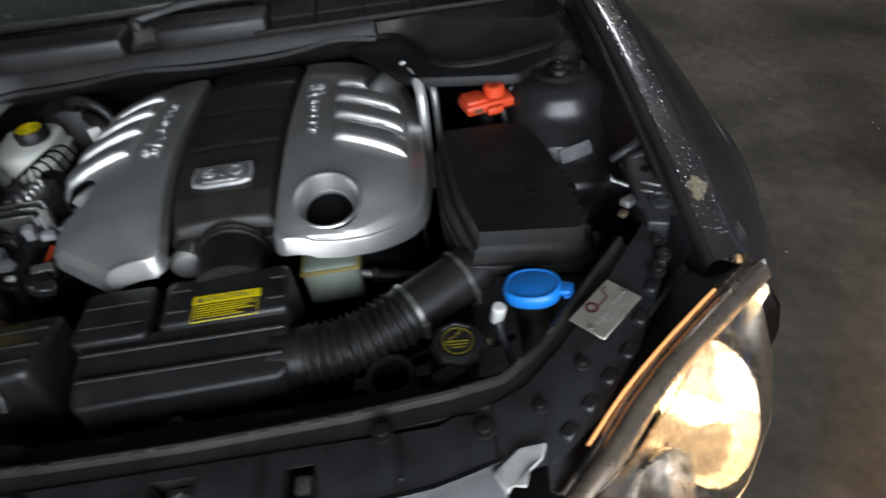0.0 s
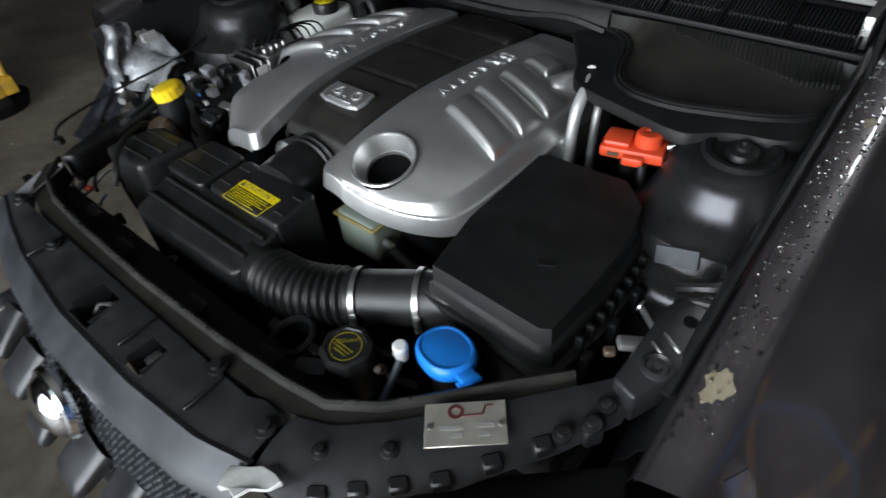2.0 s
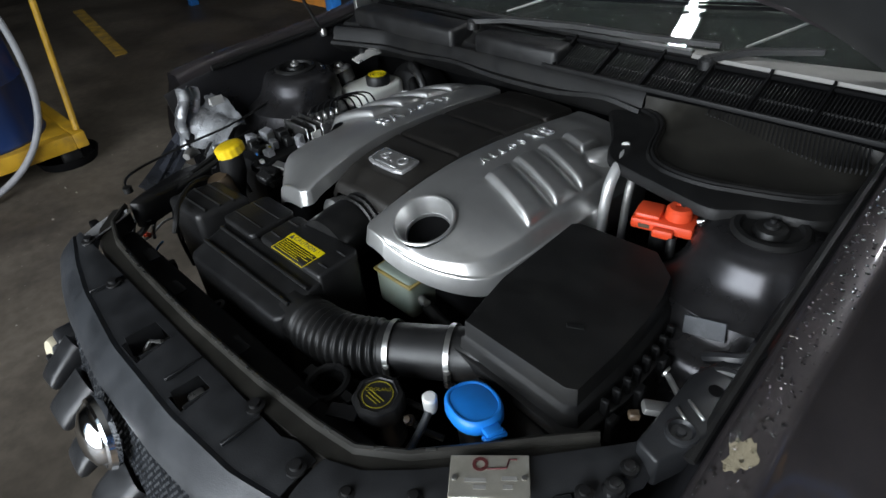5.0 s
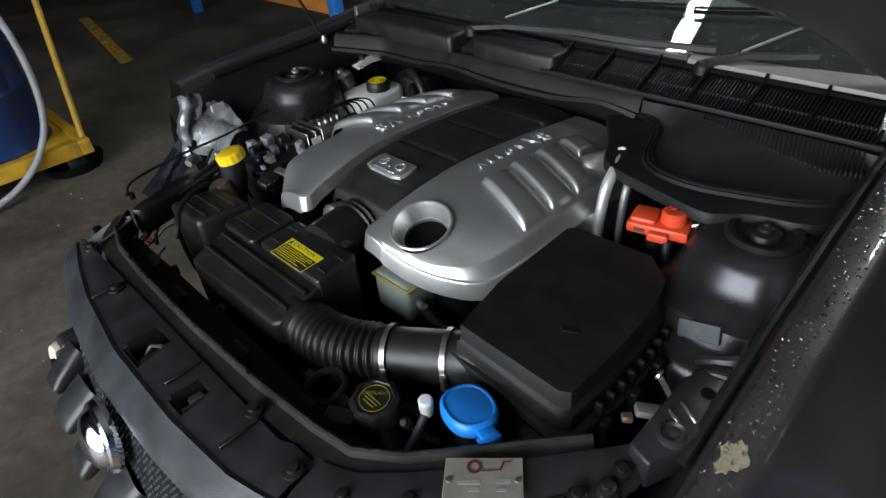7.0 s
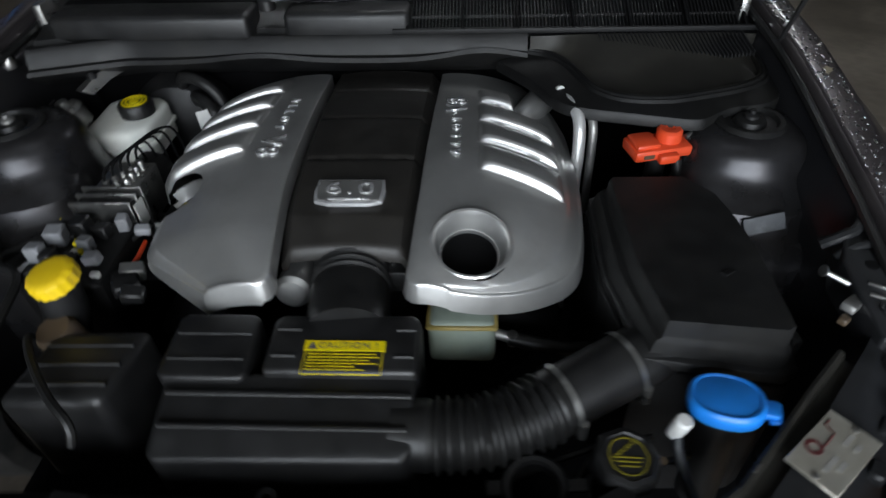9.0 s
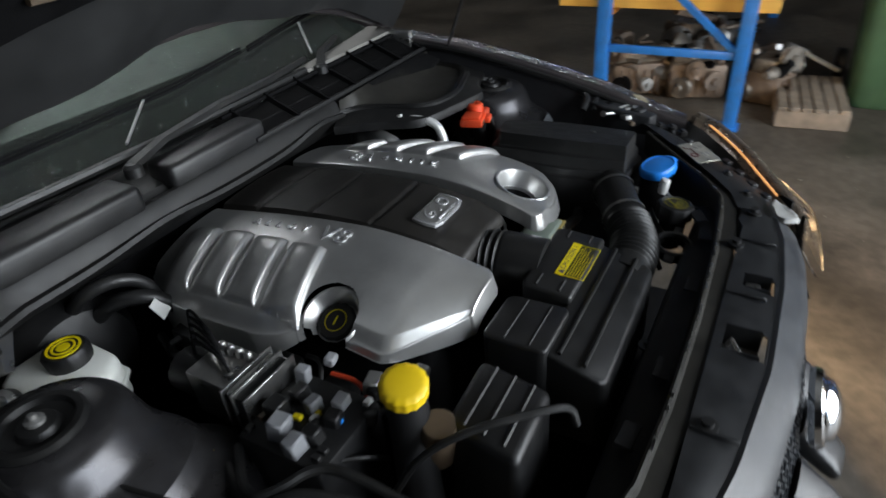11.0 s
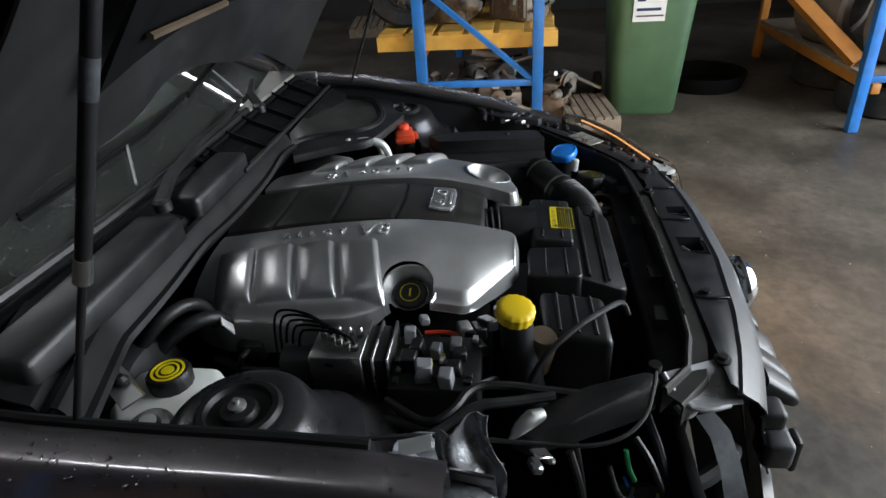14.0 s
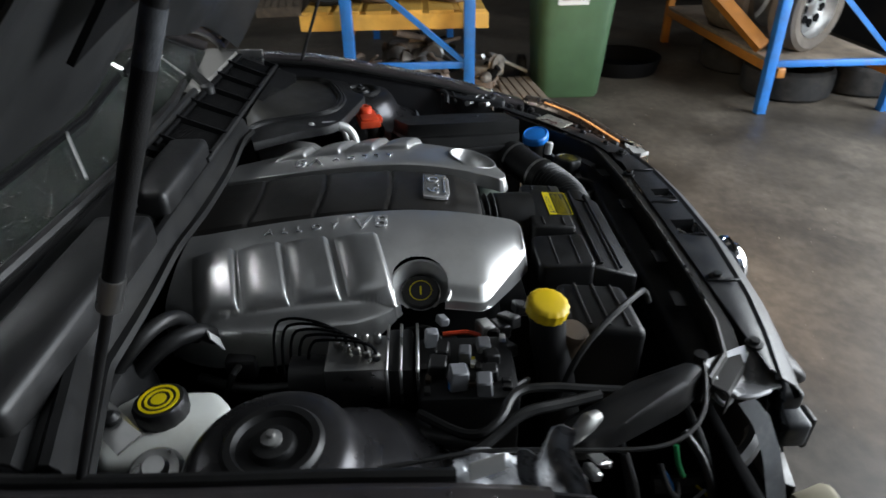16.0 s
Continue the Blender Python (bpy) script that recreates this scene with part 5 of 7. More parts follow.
def bank_z(x, y, s=1):
    """Height of a bank cover: a flat crest, a falling outer side, raised pillows."""
    xi, xo = lerp(y, X_IN), edge_x(y, s)
    u = min(max((x - xi) / (xo - xi), 0), 1)
    wide = (xo - xi) / 0.25
    z = crest(y) - 0.005 * math.exp(-u / 0.04) - (0.058 * u ** 2.5 + 0.012 * sstep(0.9, 1.0, u)) * min(wide, 1)
    pitch = 0.077 if s > 0 else 0.081
    long = 0.128 if s > 0 else 0.134
    for k, yk in enumerate(RIBS[s]):
        f = (y - yk + 0.26 * (x - 0.2)) / pitch
        w = (x - 0.190) / long
        if 0 < f < 0.93 and 0 < w < 1:
            g = f / 0.93
            rise = min(1.0, g / 0.13)
            across = math.sqrt(rise * (2 - rise)) * max(1 - g ** 3.6, 0.0) ** 0.7
            along = max(1 - abs(2 * w - 1) ** 7.0, 0.0) ** 0.5
            if s > 0 and k == 3:
                along *= 1 - sstep(0.44, 0.52, w)
            z += 0.0155 * across * along
    return z


def bank(s, cover, label):
    ny, nx = 520, 110
    bm = bmesh.new()
    grid = []
    for j in range(ny + 1):
        y = 0.445 + 0.615 * j / ny
        xi, xo = lerp(y, X_IN) + 0.004, edge_x(y, s)
        grid.append([bm.verts.new((s * (xi + (xo - xi) * i / nx), y, bank_z(xi + (xo - xi) * i / nx, y, s))) for i in range(nx + 1)])
    for ra, rb in zip(grid, grid[1:]):
        for i in range(nx):
            bm.faces.new((ra[i], ra[i + 1], rb[i + 1], rb[i]))
    # rounded lip all along the inner, front and outer edges
    loop = [grid[j][0] for j in range(ny, 0, -1)] + grid[0][:] + [grid[j][nx] for j in range(1, ny + 1)]
    co = [Vector((v.co.x, v.co.y)) for v in loop]
    raw = []
    for i in range(len(loop)):
        t = co[min(i + 1, len(co) - 1)] - co[max(i - 1, 0)]
        t = t.normalized() if t.length > 1e-9 else Vector((1, 0))
        raw.append(Vector((t.y, -t.x)) * s)
    prev = loop
    normals = []
    for i in range(len(loop)):
        w = raw[max(i - 9, 0):i + 10]
        n = sum(w, Vector((0, 0)))
        normals.append(n.normalized())
    n_in, n_front = ny, ny + nx + 1
    for out, down in ((0.0012, 0.0003), (0.0023, 0.0011), (0.0032, 0.0024), (0.0038, 0.0042), (0.0044, 0.0070), (0.0066, 0.0160), (0.0100, 1.0)):
        ring = []
        for i, v in enumerate(loop):
            if i < n_in:
                fall, o = 0.030 + 0.001 * sstep(n_in - 30, n_in, i), out * (0.25 + 0.75 * sstep(n_in - 30, n_in, i))
            elif i < n_front:
                fall, o = 0.031 if s > 0 else 0.036, out
            else:
                fall, o = lerp(v.co.y, [(0.445, 0.031), (0.60, 0.038), (0.75, 0.062), (1.06, 0.080)] if s > 0 else [(0.445, 0.040), (0.48, 0.032), (0.525, 0.016), (0.66, 0.016), (0.72, 0.042), (0.80, 0.066), (1.06, 0.080)]), out * (1.0 if s > 0 else 0.5)
            q = co[i] + normals[i] * o
            ring.append(bm.verts.new((q.x, q.y, v.co.z - (fall if down == 1.0 else down))))
        for i in range(len(loop) - 1):
            bm.faces.new((prev[i], prev[i + 1], ring[i + 1], ring[i]))
        prev = ring
    cx, cy, cr = (0.178, 0.510, 0.0525) if s > 0 else (0.286, 0.634, 0.046)
    dead = [f for f in bm.faces if (Vector((abs(f.calc_center_median().x), f.calc_center_median().y)) - Vector((cx, cy))).length < cr and len(f.verts) == 4]
    bmesh.ops.delete(bm, geom=dead, context="FACES")
    return part("bank_cover", bm, M_SILVER, cover, label, 75)


def engine_cover():
    cover = thing("engine_cover", (0, 0.75, 0.80), "silver and black plastic engine cover with raised ribs", "engine cover")
    r = bank(1, cover, "silver right bank cover")
    l = bank(-1, cover, "silver left bank cover")
    # filler funnel
    m = Matrix.Translation((0.178, 0.514, bank_z(0.178, 0.512) + 0.001)) @ Euler((radians(17), radians(5), 0)).to_matrix().to_4x4()
    part("filler_funnel", lathe([(0.0575, -0.001), (0.0555, 0.0012), (0.052, 0.0005), (0.0485, -0.007), (0.0435, -0.030), (0.042, -0.033), (0.0405, -0.033), (0.040, -0.045)], m @ Matrix.Translation((0, -0.004, 0)), 48), M_SILVER, r, "silver funnel")
    part("filler_hole", lathe([(0.0, -0.040), (0.041, -0.040), (0.041, -0.05), (0, -0.05)], m, 40), M_DARK, r, "dark opening")
    m = Matrix.Translation((-0.286, 0.634, 0.856)) @ Euler((0, radians(-26), 0)).to_matrix().to_4x4()
    recess = lathe([(0.054, -0.004), (0.051, 0.0), (0.048, -0.001), (0.041, -0.013), (0.035, -0.021), (0.034, -0.024), (0.0, -0.024)], m, 44)
    bmesh.ops.delete(recess, geom=[f for f in recess.faces if f.calc_center_median().x < -0.308], context="FACES")
    part("cap_recess", recess, M_SILVER, l, "silver recess open at its outer side")
    part("rear_lobe", tube([(0.256, 0.866, 0.862), (0.258, 0.869, 0.862), (0.264, 0.877, 0.862), (0.275, 0.89, 0.861), (0.29, 0.92, 0.858), (0.31, 0.965, 0.853), (0.33, 1.02, 0.842)], [0.004, 0.012, 0.020, 0.025, 0.027, 0.028, 0.028], 24), M_SILVER, r, "rounded silver lobe")
    # black centre panel: a shallow arch with three cross grooves
    grooves = (0.698, 0.835, 0.965)
    rows = []
    for j in range(121):
        y = 0.515 + 0.55 * j / 120
        xi = lerp(y, X_IN) + 0.002
        front = sstep(0.515, 0.56, y)
        row = []
        for i in range(25):
            u = -1 + i / 12
            g = sum(0.0045 * math.exp(-((y - gy + 0.012 * (1 - u * u)) / 0.0032) ** 2) for gy in grooves)
            z = lerp(y, [(0.515, 0.862), (0.56, 0.880), (0.62, 0.889), (0.70, 0.894), (0.80, 0.891), (0.90, 0.883), (1.06, 0.862)]) + 0.009 * (1 - u * u) - 0.022 * sstep(0.82, 1.0, abs(u)) - g
            row.append((u * xi, y, z))
        rows.append(row)
    lip = [[(x, 0.508, z - 0.024) for x, y, z in rows[0]], [(x, 0.509, z - 0.006) for x, y, z in rows[0]]]
    c = part("centre_panel", thicken(loft(lip + rows), 0.003), M_CENTRE, cover, "black ribbed centre panel", 45)
    # badge
    bmx = Matrix.Translation((-0.001, 0.600, 0.8975)) @ Euler((radians(6), 0, 0)).to_matrix().to_4x4()
    poly = [(-0.050, 0.026), (0.050, 0.026), (0.053, 0.0), (0.050, -0.022), (0.030, -0.028), (-0.030, -0.028), (-0.050, -0.022), (-0.053, 0.0)]
    b = prism(poly, -0.003, 0.003, 0.002)
    bmesh.ops.transform(b, matrix=bmx, verts=b.verts[:])
    badge = part("badge", b, M_BADGE, cover, "chrome displacement badge")
    b = prism([(x * 0.9, y * 0.84) for x, y in poly], 0.0026, 0.0034)
    bmesh.ops.transform(b, matrix=bmx, verts=b.verts[:])
    part("badge_inset", b, M_ALU, badge)
    lettering("6.0", 0.044, bmx @ Matrix.Translation((0, 0.004, 0.0042)) @ Matrix.Diagonal((1.25, 0.80, 1.0, 1.0)), M_BADGE, badge, "badge_numerals", 0.0012, "", 1.15)
    part("badge_bar", box(-0.03, 0.03, -0.020, -0.0145, 0.003, 0.005, 0.0005, 1, bmx), M_BADGE, badge)
    # lettering that runs along each bank
    for s in (1, -1):
        def lm(x, y):
            z = bank_z(x, y, s)
            dzx = (bank_z(x + 0.01, y, s) - bank_z(x - 0.01, y, s)) / 0.02
            return z, dzx
        for word, y, size in (("ALLOY", 0.757 if s > 0 else 0.847, 0.0255), ("V8", 0.878 if s > 0 else 0.721, 0.056)):
            x = 0.152
            z, dzx = lm(x, y)
            tilt = math.atan(dzx)
            rise = math.atan((bank_z(x, y + 0.02, s) - bank_z(x, y - 0.02, s)) / 0.04)
            m = Matrix.Translation((s * x, y, z + 0.001)) @ Matrix.Rotation(rise, 4, "X") @ Matrix.Rotation(-s * tilt, 4, "Y") @ Matrix.Rotation(radians(90 if s > 0 else -90), 4, "Z")
            lettering(word, size, m, M_BADGE, r if s > 0 else l, "raised_lettering", 0.0012, "", 2.1 if len(word) > 2 else 1.1)


engine_cover()


def rot(x=0, y=0, z=0):
    return Euler((radians(x), radians(y), radians(z))).to_matrix().to_4x4()


# ---- intake: resonator, hose, airbox ----
def intake():
    rs = thing("intake_resonator", (-0.04, 0.32, 0.70), "black moulded plastic intake resonator with a yellow label", "intake resonator")
    top = lambda x, y: lerp(y, [(0.225, 0.792), (0.245, 0.802), (0.262, 0.812), (0.30, 0.822), (0.335, 0.826), (0.41, 0.828)])
    main = prism([(-0.195, 0.235), (-0.185, 0.226), (0.10, 0.230), (0.112, 0.242), (0.112, 0.335), (-0.195, 0.325)], 0.66, top, 0.012, 3)
    body = part("body", main, M_BLACK, rs)
    part("label_chamber", prism([(-0.075, 0.322), (0.114, 0.322), (0.116, 0.40), (0.106, 0.412), (-0.065, 0.410), (-0.075, 0.40)], 0.66, lambda x, y: 0.838 + (y - 0.36) * 0.06, 0.012, 3), M_BLACK, rs)
    part("side_chamber", prism([(-0.205, 0.322), (-0.197, 0.314), (-0.100, 0.314), (-0.092, 0.322), (-0.096, 0.41), (-0.106, 0.418), (-0.196, 0.418), (-0.205, 0.41)], 0.66, 0.832, 0.014, 3), M_BLACK, rs)
    for (y, x0, x1) in ((0.262, -0.185, 0.105), (0.300, -0.185, 0.108)):
        part("moulded_rib", tube([(x0, y, top(0, y) - 0.001), (x1, y, top(0, y) - 0.001)], 0.0035, 8), M_BLACK, body)
    for y in (0.345, 0.385):
        part("moulded_rib", tube([(-0.197, y - 0.002, 0.831), (-0.102, y - 0.002, 0.831)], 0.0028, 6), M_BLACK, body)
        part("moulded_rib", tube([(-0.066, y, 0.8375 + (y - 0.36) * 0.06), (-0.036, y, 0.8375 + (y - 0.36) * 0.06)], 0.0028, 6), M_BLACK, body)
        part("moulded_rib", tube([(0.085, y, 0.8375 + (y - 0.36) * 0.06), (0.108, y, 0.8375 + (y - 0.36) * 0.06)], 0.0028, 6), M_BLACK, body)
    # caution label
    lm = Matrix.Translation((0.023, 0.346, 0.8378)) @ rot(3)
    lab = part("caution_label", box(-0.050, 0.050, 0.006, 0.021, 0, 0.0012, 0, 1, lm), M_STICKER, rs, "yellow caution label")
    lettering("CAUTION !", 0.0125, lm @ Matrix.Translation((0.004, 0.0135, 0.0013)), M_PRINT, lab, "label_lettering", 0.0002, "", 1.2)
    b = bmesh.new()
    tri = [b.verts.new(lm @ Vector(p)) for p in ((-0.046, 0.008, 0.0016), (-0.034, 0.008, 0.0016), (-0.040, 0.0195, 0.0016))]
    b.faces.new(tri)
    part("warning_triangle", b, M_PRINT, lab)
    part("frame_line", box(-0.0485, 0.0485, -0.0285, -0.0275, 0, 0.001, 0, 1, lm), M_STICKER, lab)
    for sx in (-0.0485, 0.0475):
        part("frame_line", box(sx, sx + 0.001, -0.028, 0.006, 0, 0.001, 0, 1, lm), M_STICKER, lab)
    for k in range(6):
        w = (0.042, 0.044, 0.038, 0.043, 0.030, 0.036)[k]
        part("print_bar", box(-0.044, -0.044 + 2 * w, 0.0010 - 0.0045 * k, 0.0016 - 0.0045 * k, 0, 0.001, 0, 1, lm), M_STICKER, lab)
    # lower left duct box
    dx = thing("air_duct_box", (-0.32, 0.345, 0.70), "black ribbed plastic duct box beside the resonator", "air duct")
    part("box_body", prism([(-0.388, 0.278), (-0.258, 0.282), (-0.240, 0.398), (-0.370, 0.392)], 0.66, 0.825, 0.014, 3), M_BLACK, dx)
    for y in (0.305, 0.335, 0.365):
        part("box_rib", tube([(-0.372 + (y - 0.3) * 0.15, y, 0.8245), (-0.262 + (y - 0.3) * 0.15, y + 0.003, 0.8245)], 0.0035, 6), M_BLACK, dx)
    # hose with bellows, sleeve and two clamps
    hs = thing("intake_hose", (0.2, 0.30, 0.72), "black ribbed rubber intake hose with steel clamps", "hose")
    ctrl = [(0.085, 0.283, 0.770), (0.145, 0.279, 0.771), (0.205, 0.287, 0.772), (0.255, 0.309, 0.775), (0.291, 0.331, 0.778)]
    pts = [Vector(p) for p in ctrl]
    for _ in range(5):
        q = [pts[0]]
        for a, c in zip(pts, pts[1:]):
            q += [a * 0.75 + c * 0.25, a * 0.25 + c * 0.75]
        pts = q + [pts[-1]]
    length = [0]
    for a, c in zip(pts, pts[1:]):
        length.append(length[-1] + (c - a).length)
    rad = []
    for s in length:
        f = s / length[-1]
        w = sstep(0.18, 0.24, f) * (1 - sstep(0.88, 0.93, f))
        rad.append(0.0435 + 0.0036 * w * math.cos(2 * math.pi * s / 0.0135))
    part("bellows", tube(pts, rad, 36), M_RUBBER, hs, "", 60)
    part("sleeve", tube([(0.285, 0.328, 0.778), (0.33, 0.353, 0.782), (0.42, 0.402, 0.792)], [0.041, 0.042, 0.042], 36), M_BLACK, hs)
    d = Vector((0.087, 0.048, 0.009)).normalized()
    for p in (Vector((0.289, 0.330, 0.778)), Vector((0.372, 0.3765, 0.7865))):
        cl = part("hose_clamp", tube([p - d * 0.0042, p + d * 0.0042], 0.0463, 36, caps=False), M_STEEL, hs, "steel worm clamp")
        side = Vector((0.5, -0.86, 0)).normalized()
        b0 = p + side * 0.046 + Vector((0, 0, -0.006))
        part("clamp_screw", tube([b0 - Vector((0, 0, 0.014)), b0 + Vector((0, 0, 0.014))], 0.006, 8), M_STEEL, cl)
    # airbox
    ab = thing("air_filter_box", (0.48, 0.53, 0.50), "large matt black plastic air filter box", "air filter box")
    lid_z = lambda x, y: 0.8795 - 0.22 * (x - 0.42) - 0.02 * max(0, y - 0.55)
    poly = [(0.393, 0.366), (0.568, 0.372), (0.586, 0.386), (0.592, 0.48), (0.591, 0.56), (0.587, 0.625), (0.577, 0.682), (0.525, 0.722), (0.387, 0.694), (0.368, 0.678), (0.362, 0.50)]
    top = [(0.408, 0.368), (0.563, 0.384), (0.576, 0.394), (0.579, 0.48), (0.577, 0.56), (0.570, 0.62), (0.558, 0.668), (0.515, 0.702), (0.394, 0.662), (0.386, 0.650), (0.390, 0.47)]
    rings = []
    # drafted sides with a ledge below the flat top
    for f, d in ((1.0, 0.085), (0.62, 0.042), (0.52, 0.036), (0.16, 0.032), (0.10, 0.026), (0.0, 0.0022), (-0.07, 0.0)):
        rings.append([(a + (c - a) * f, b + (e - b) * f, lid_z(a + (c - a) * f, b + (e - b) * f) - d) for (a, b), (c, e) in zip(top, poly)])
    lid = part("lid", loft(rings, closed=True, caps=True), M_LID, ab, "matt black lid")
    poly2 = [(0.388, 0.358), (0.572, 0.364), (0.596, 0.380), (0.606, 0.48), (0.604, 0.56), (0.599, 0.63), (0.588, 0.69), (0.53, 0.732), (0.385, 0.699), (0.366, 0.68), (0.361, 0.50)]
    part("lid_step", prism(poly2, lambda x, y: lid_z(x, y) - 0.078, lambda x, y: lid_z(x, y) - 0.062, 0.004, 2), M_BLACK, lid)
    part("housing", prism([(x + 0.002 * (1 if x > 0.48 else -1), y) for x, y in poly2], 0.50, lambda x, y: lid_z(x, y) - 0.084, 0.004), M_BLACK_DULL, ab)
    for (x, y, a) in ((0.609, 0.43, 2), (0.610, 0.50, 0), (0.607, 0.57, -6), (0.604, 0.625, -8)):
        m = Matrix.Translation((x, y, lid_z(x, y) - 0.075)) @ rot(0, 0, a)
        part("lid_clip", box(-0.006, 0.008, -0.010, 0.010, -0.022, 0.022, 0.003, 1, m), M_BLACK_DULL, ab)
    for k in range(8):
        y = 0.43 + 0.026 * k
        x = lerp(y, [(0.38, 0.590), (0.47, 0.595), (0.56, 0.594), (0.63, 0.588)])
        part("flange_tooth", box(x - 0.004, x + 0.008, y, y + 0.008, lid_z(x, y) - 0.064, lid_z(x, y) - 0.036, 0.002, 1), M_BLACK_DULL, ab)
    # moulded spout towards the hose
    m0 = [(0.415, 0.402, 0.793), (0.455, 0.424, 0.797), (0.50, 0.45, 0.80)]
    part("spout", tube(m0, [0.043, 0.046, 0.05], 28), M_BLACK_DULL, ab)
    part("mould_mark", box(-0.012, 0.012, -0.004, 0.004, -0.001, 0.001, 0, 1, Matrix.Translation((0.515, 0.475, lid_z(0.515, 0.475) + 0.0005)) @ rot(0, 12.4, 40)), M_BLACK, lid)


intake()


def fillers():
    # washer bottle cap
    w = thing("washer_filler", (0.475, 0.308, 0.60), "bright blue washer bottle cap on a black neck", "filler cap")
    m = Matrix.Translation((0.474, 0.309, 0.812)) @ rot(-4, -6, -18)
    b = bmesh.new()
    outline = []
    for k in range(40):
        a = 2 * math.pi * k / 40
        outline.append((0.043 * abs(math.cos(a)) ** 0.85 * (1 if math.cos(a) > 0 else -1), 0.036 * abs(math.sin(a)) ** 0.85 * (1 if math.sin(a) > 0 else -1)))
    rows = [[m @ Vector((x * k, y * k, z)) for x, y in outline] for k, z in ((0.97, -0.012), (1.0, -0.009), (1.0, 0.002), (0.97, 0.006), (0.90, 0.0085), (0.84, 0.0085), (0.80, 0.007), (0.5, 0.009), (0.15, 0.0095), (0.01, 0.0096))]
    cap = part("cap", loft(rows, b, closed=True, caps=True), M_BLUE, w, "bright blue cap")
    part("hinge_tab", box(0.036, 0.056, -0.012, 0.012, -0.008, 0.002, 0.003, 2, m), M_BLUE, cap)
    part("hinge_tab", box(0.046, 0.060, -0.016, 0.016, -0.011, -0.004, 0.002, 1, m), M_BLUE, cap)
    part("neck", tube([(0.474, 0.309, 0.803), (0.478, 0.31, 0.75), (0.49, 0.31, 0.60)], 0.027, 20), M_BLACK, w)
    # coolant cap
    c = thing("coolant_filler", (0.352, 0.243, 0.70), "black ribbed coolant cap with yellow print", "filler cap")
    m = Matrix.Translation((0.352, 0.243, 0.795)) @ rot(4, 4, 0)
    cc = part("cap", lathe([(0.030, -0.030), (0.036, -0.028), (0.037, -0.004), (0.034, 0.002), (0.028, 0.004), (0.026, 0.002), (0, 0.003)], m, 48, lobes=8, lobe=0.035), M_BLACK, c)
    part("print_ring", lathe([(0.0225, 0.0025), (0.0225, 0.0034), (0.0212, 0.0034), (0.0212, 0.0025)], m, 36), M_FADED, cc)
    lettering("COOLANT", 0.008, m @ rot(0, 0, 40) @ Matrix.Translation((0, 0.008, 0.0034)), M_FADED, cc, "cap_lettering", 0.0003)
    for k in range(3):
        part("print_bar", box(-0.015 + 0.002 * abs(k - 2), 0.015 - 0.002 * abs(k - 2), -0.0122 + 0.0050 * k, -0.0108 + 0.0050 * k, 0.0028, 0.0040, 0, 1, m), M_FADED, cc)
    part("neck", tube([(0.352, 0.243, 0.77), (0.352, 0.25, 0.70)], 0.027, 20), M_BLACK, c)
    # white capped level tube
    d = thing("breather_tube", (0.417, 0.281, 0.70), "white capped grey breather tube", "tube")
    part("cap", lathe([(0.0095, -0.014), (0.0105, 0.0), (0.0105, 0.016), (0.008, 0.019), (0, 0.0195)], Matrix.Translation((0.417, 0.282, 0.795)) @ rot(6, 8), 18), M_WHITEP, d, "white plastic cap")
    part("tube", tube([(0.417, 0.282, 0.79), (0.418, 0.268, 0.77), (0.424, 0.235, 0.755), (0.432, 0.195, 0.745), (0.43, 0.17, 0.72)], 0.0060, 10, smooth=2), M_GRILLE, d)
    # pierced tabs along the rear of the front panel
    for (x, y, z, a) in ((-0.052, 0.203, 0.760, 12), (0.269, 0.193, 0.760, -10)):
        m = Matrix.Translation((x, y, z)) @ rot(10, 0, a)
        tb = part("pierced_tab", lathe([(0.005, -0.0015), (0.012, -0.0015), (0.012, 0.0015), (0.005, 0.0015), (0.005, -0.0015)], m, 20), M_SUPPORT, car)
        part("tab_root", box(-0.012, 0.012, -0.030, -0.008, -0.0015, 0.0015, 0.001, 1, m), M_SUPPORT, tb)
    # open black collar on the radiator
    r = thing("hose_collar", (0.25, 0.215, 0.72), "open black plastic collar on the radiator", "collar")
    m = Matrix.Translation((0.25, 0.222, 0.765)) @ rot(8, -6)
    part("ring", lathe([(0.026, -0.02), (0.036, -0.02), (0.038, 0.0), (0.034, 0.004), (0.029, 0.003), (0.027, -0.004)], m, 32), M_BLACK, r)
    part("tab", box(-0.055, -0.034, -0.010, 0.010, -0.006, 0.0, 0.002, 1, m), M_BLACK, r)
    part("tab", box(0.030, 0.060, -0.006, 0.010, -0.008, -0.002, 0.002, 1, m), M_BLACK, r)
    # wiring near the radiator
    for k, pts in enumerate(([(0.38, 0.27, 0.745), (0.41, 0.262, 0.752), (0.44, 0.28, 0.74)], [(0.30, 0.24, 0.74), (0.33, 0.275, 0.752), (0.40, 0.30, 0.745)], [(0.20, 0.235, 0.735), (0.26, 0.26, 0.742), (0.33, 0.29, 0.735)])):
        solo("wiring", tube(pts, 0.005, 8, smooth=2), M_RUBBER, "black wrapped wiring beside the radiator", "wiring", "bay wiring")
    solo("brass_fitting", lathe([(0, 0), (0.008, 0), (0.008, 0.006), (0.005, 0.008), (0.005, 0.02), (0, 0.021)], Matrix.Translation((0.392, 0.262, 0.757)) @ rot(30, 20), 10), M_BROWN, "small brass hose fitting", "fitting")
    # oil filler cap in the left bank
    o = thing("oil_filler_cap", (-0.282, 0.634, 0.83), "black oil filler cap with yellow print", "filler cap")
    m = Matrix.Translation((-0.286, 0.634, 0.856)) @ rot(0, -26) @ Matrix.Translation((0, 0, -0.021))
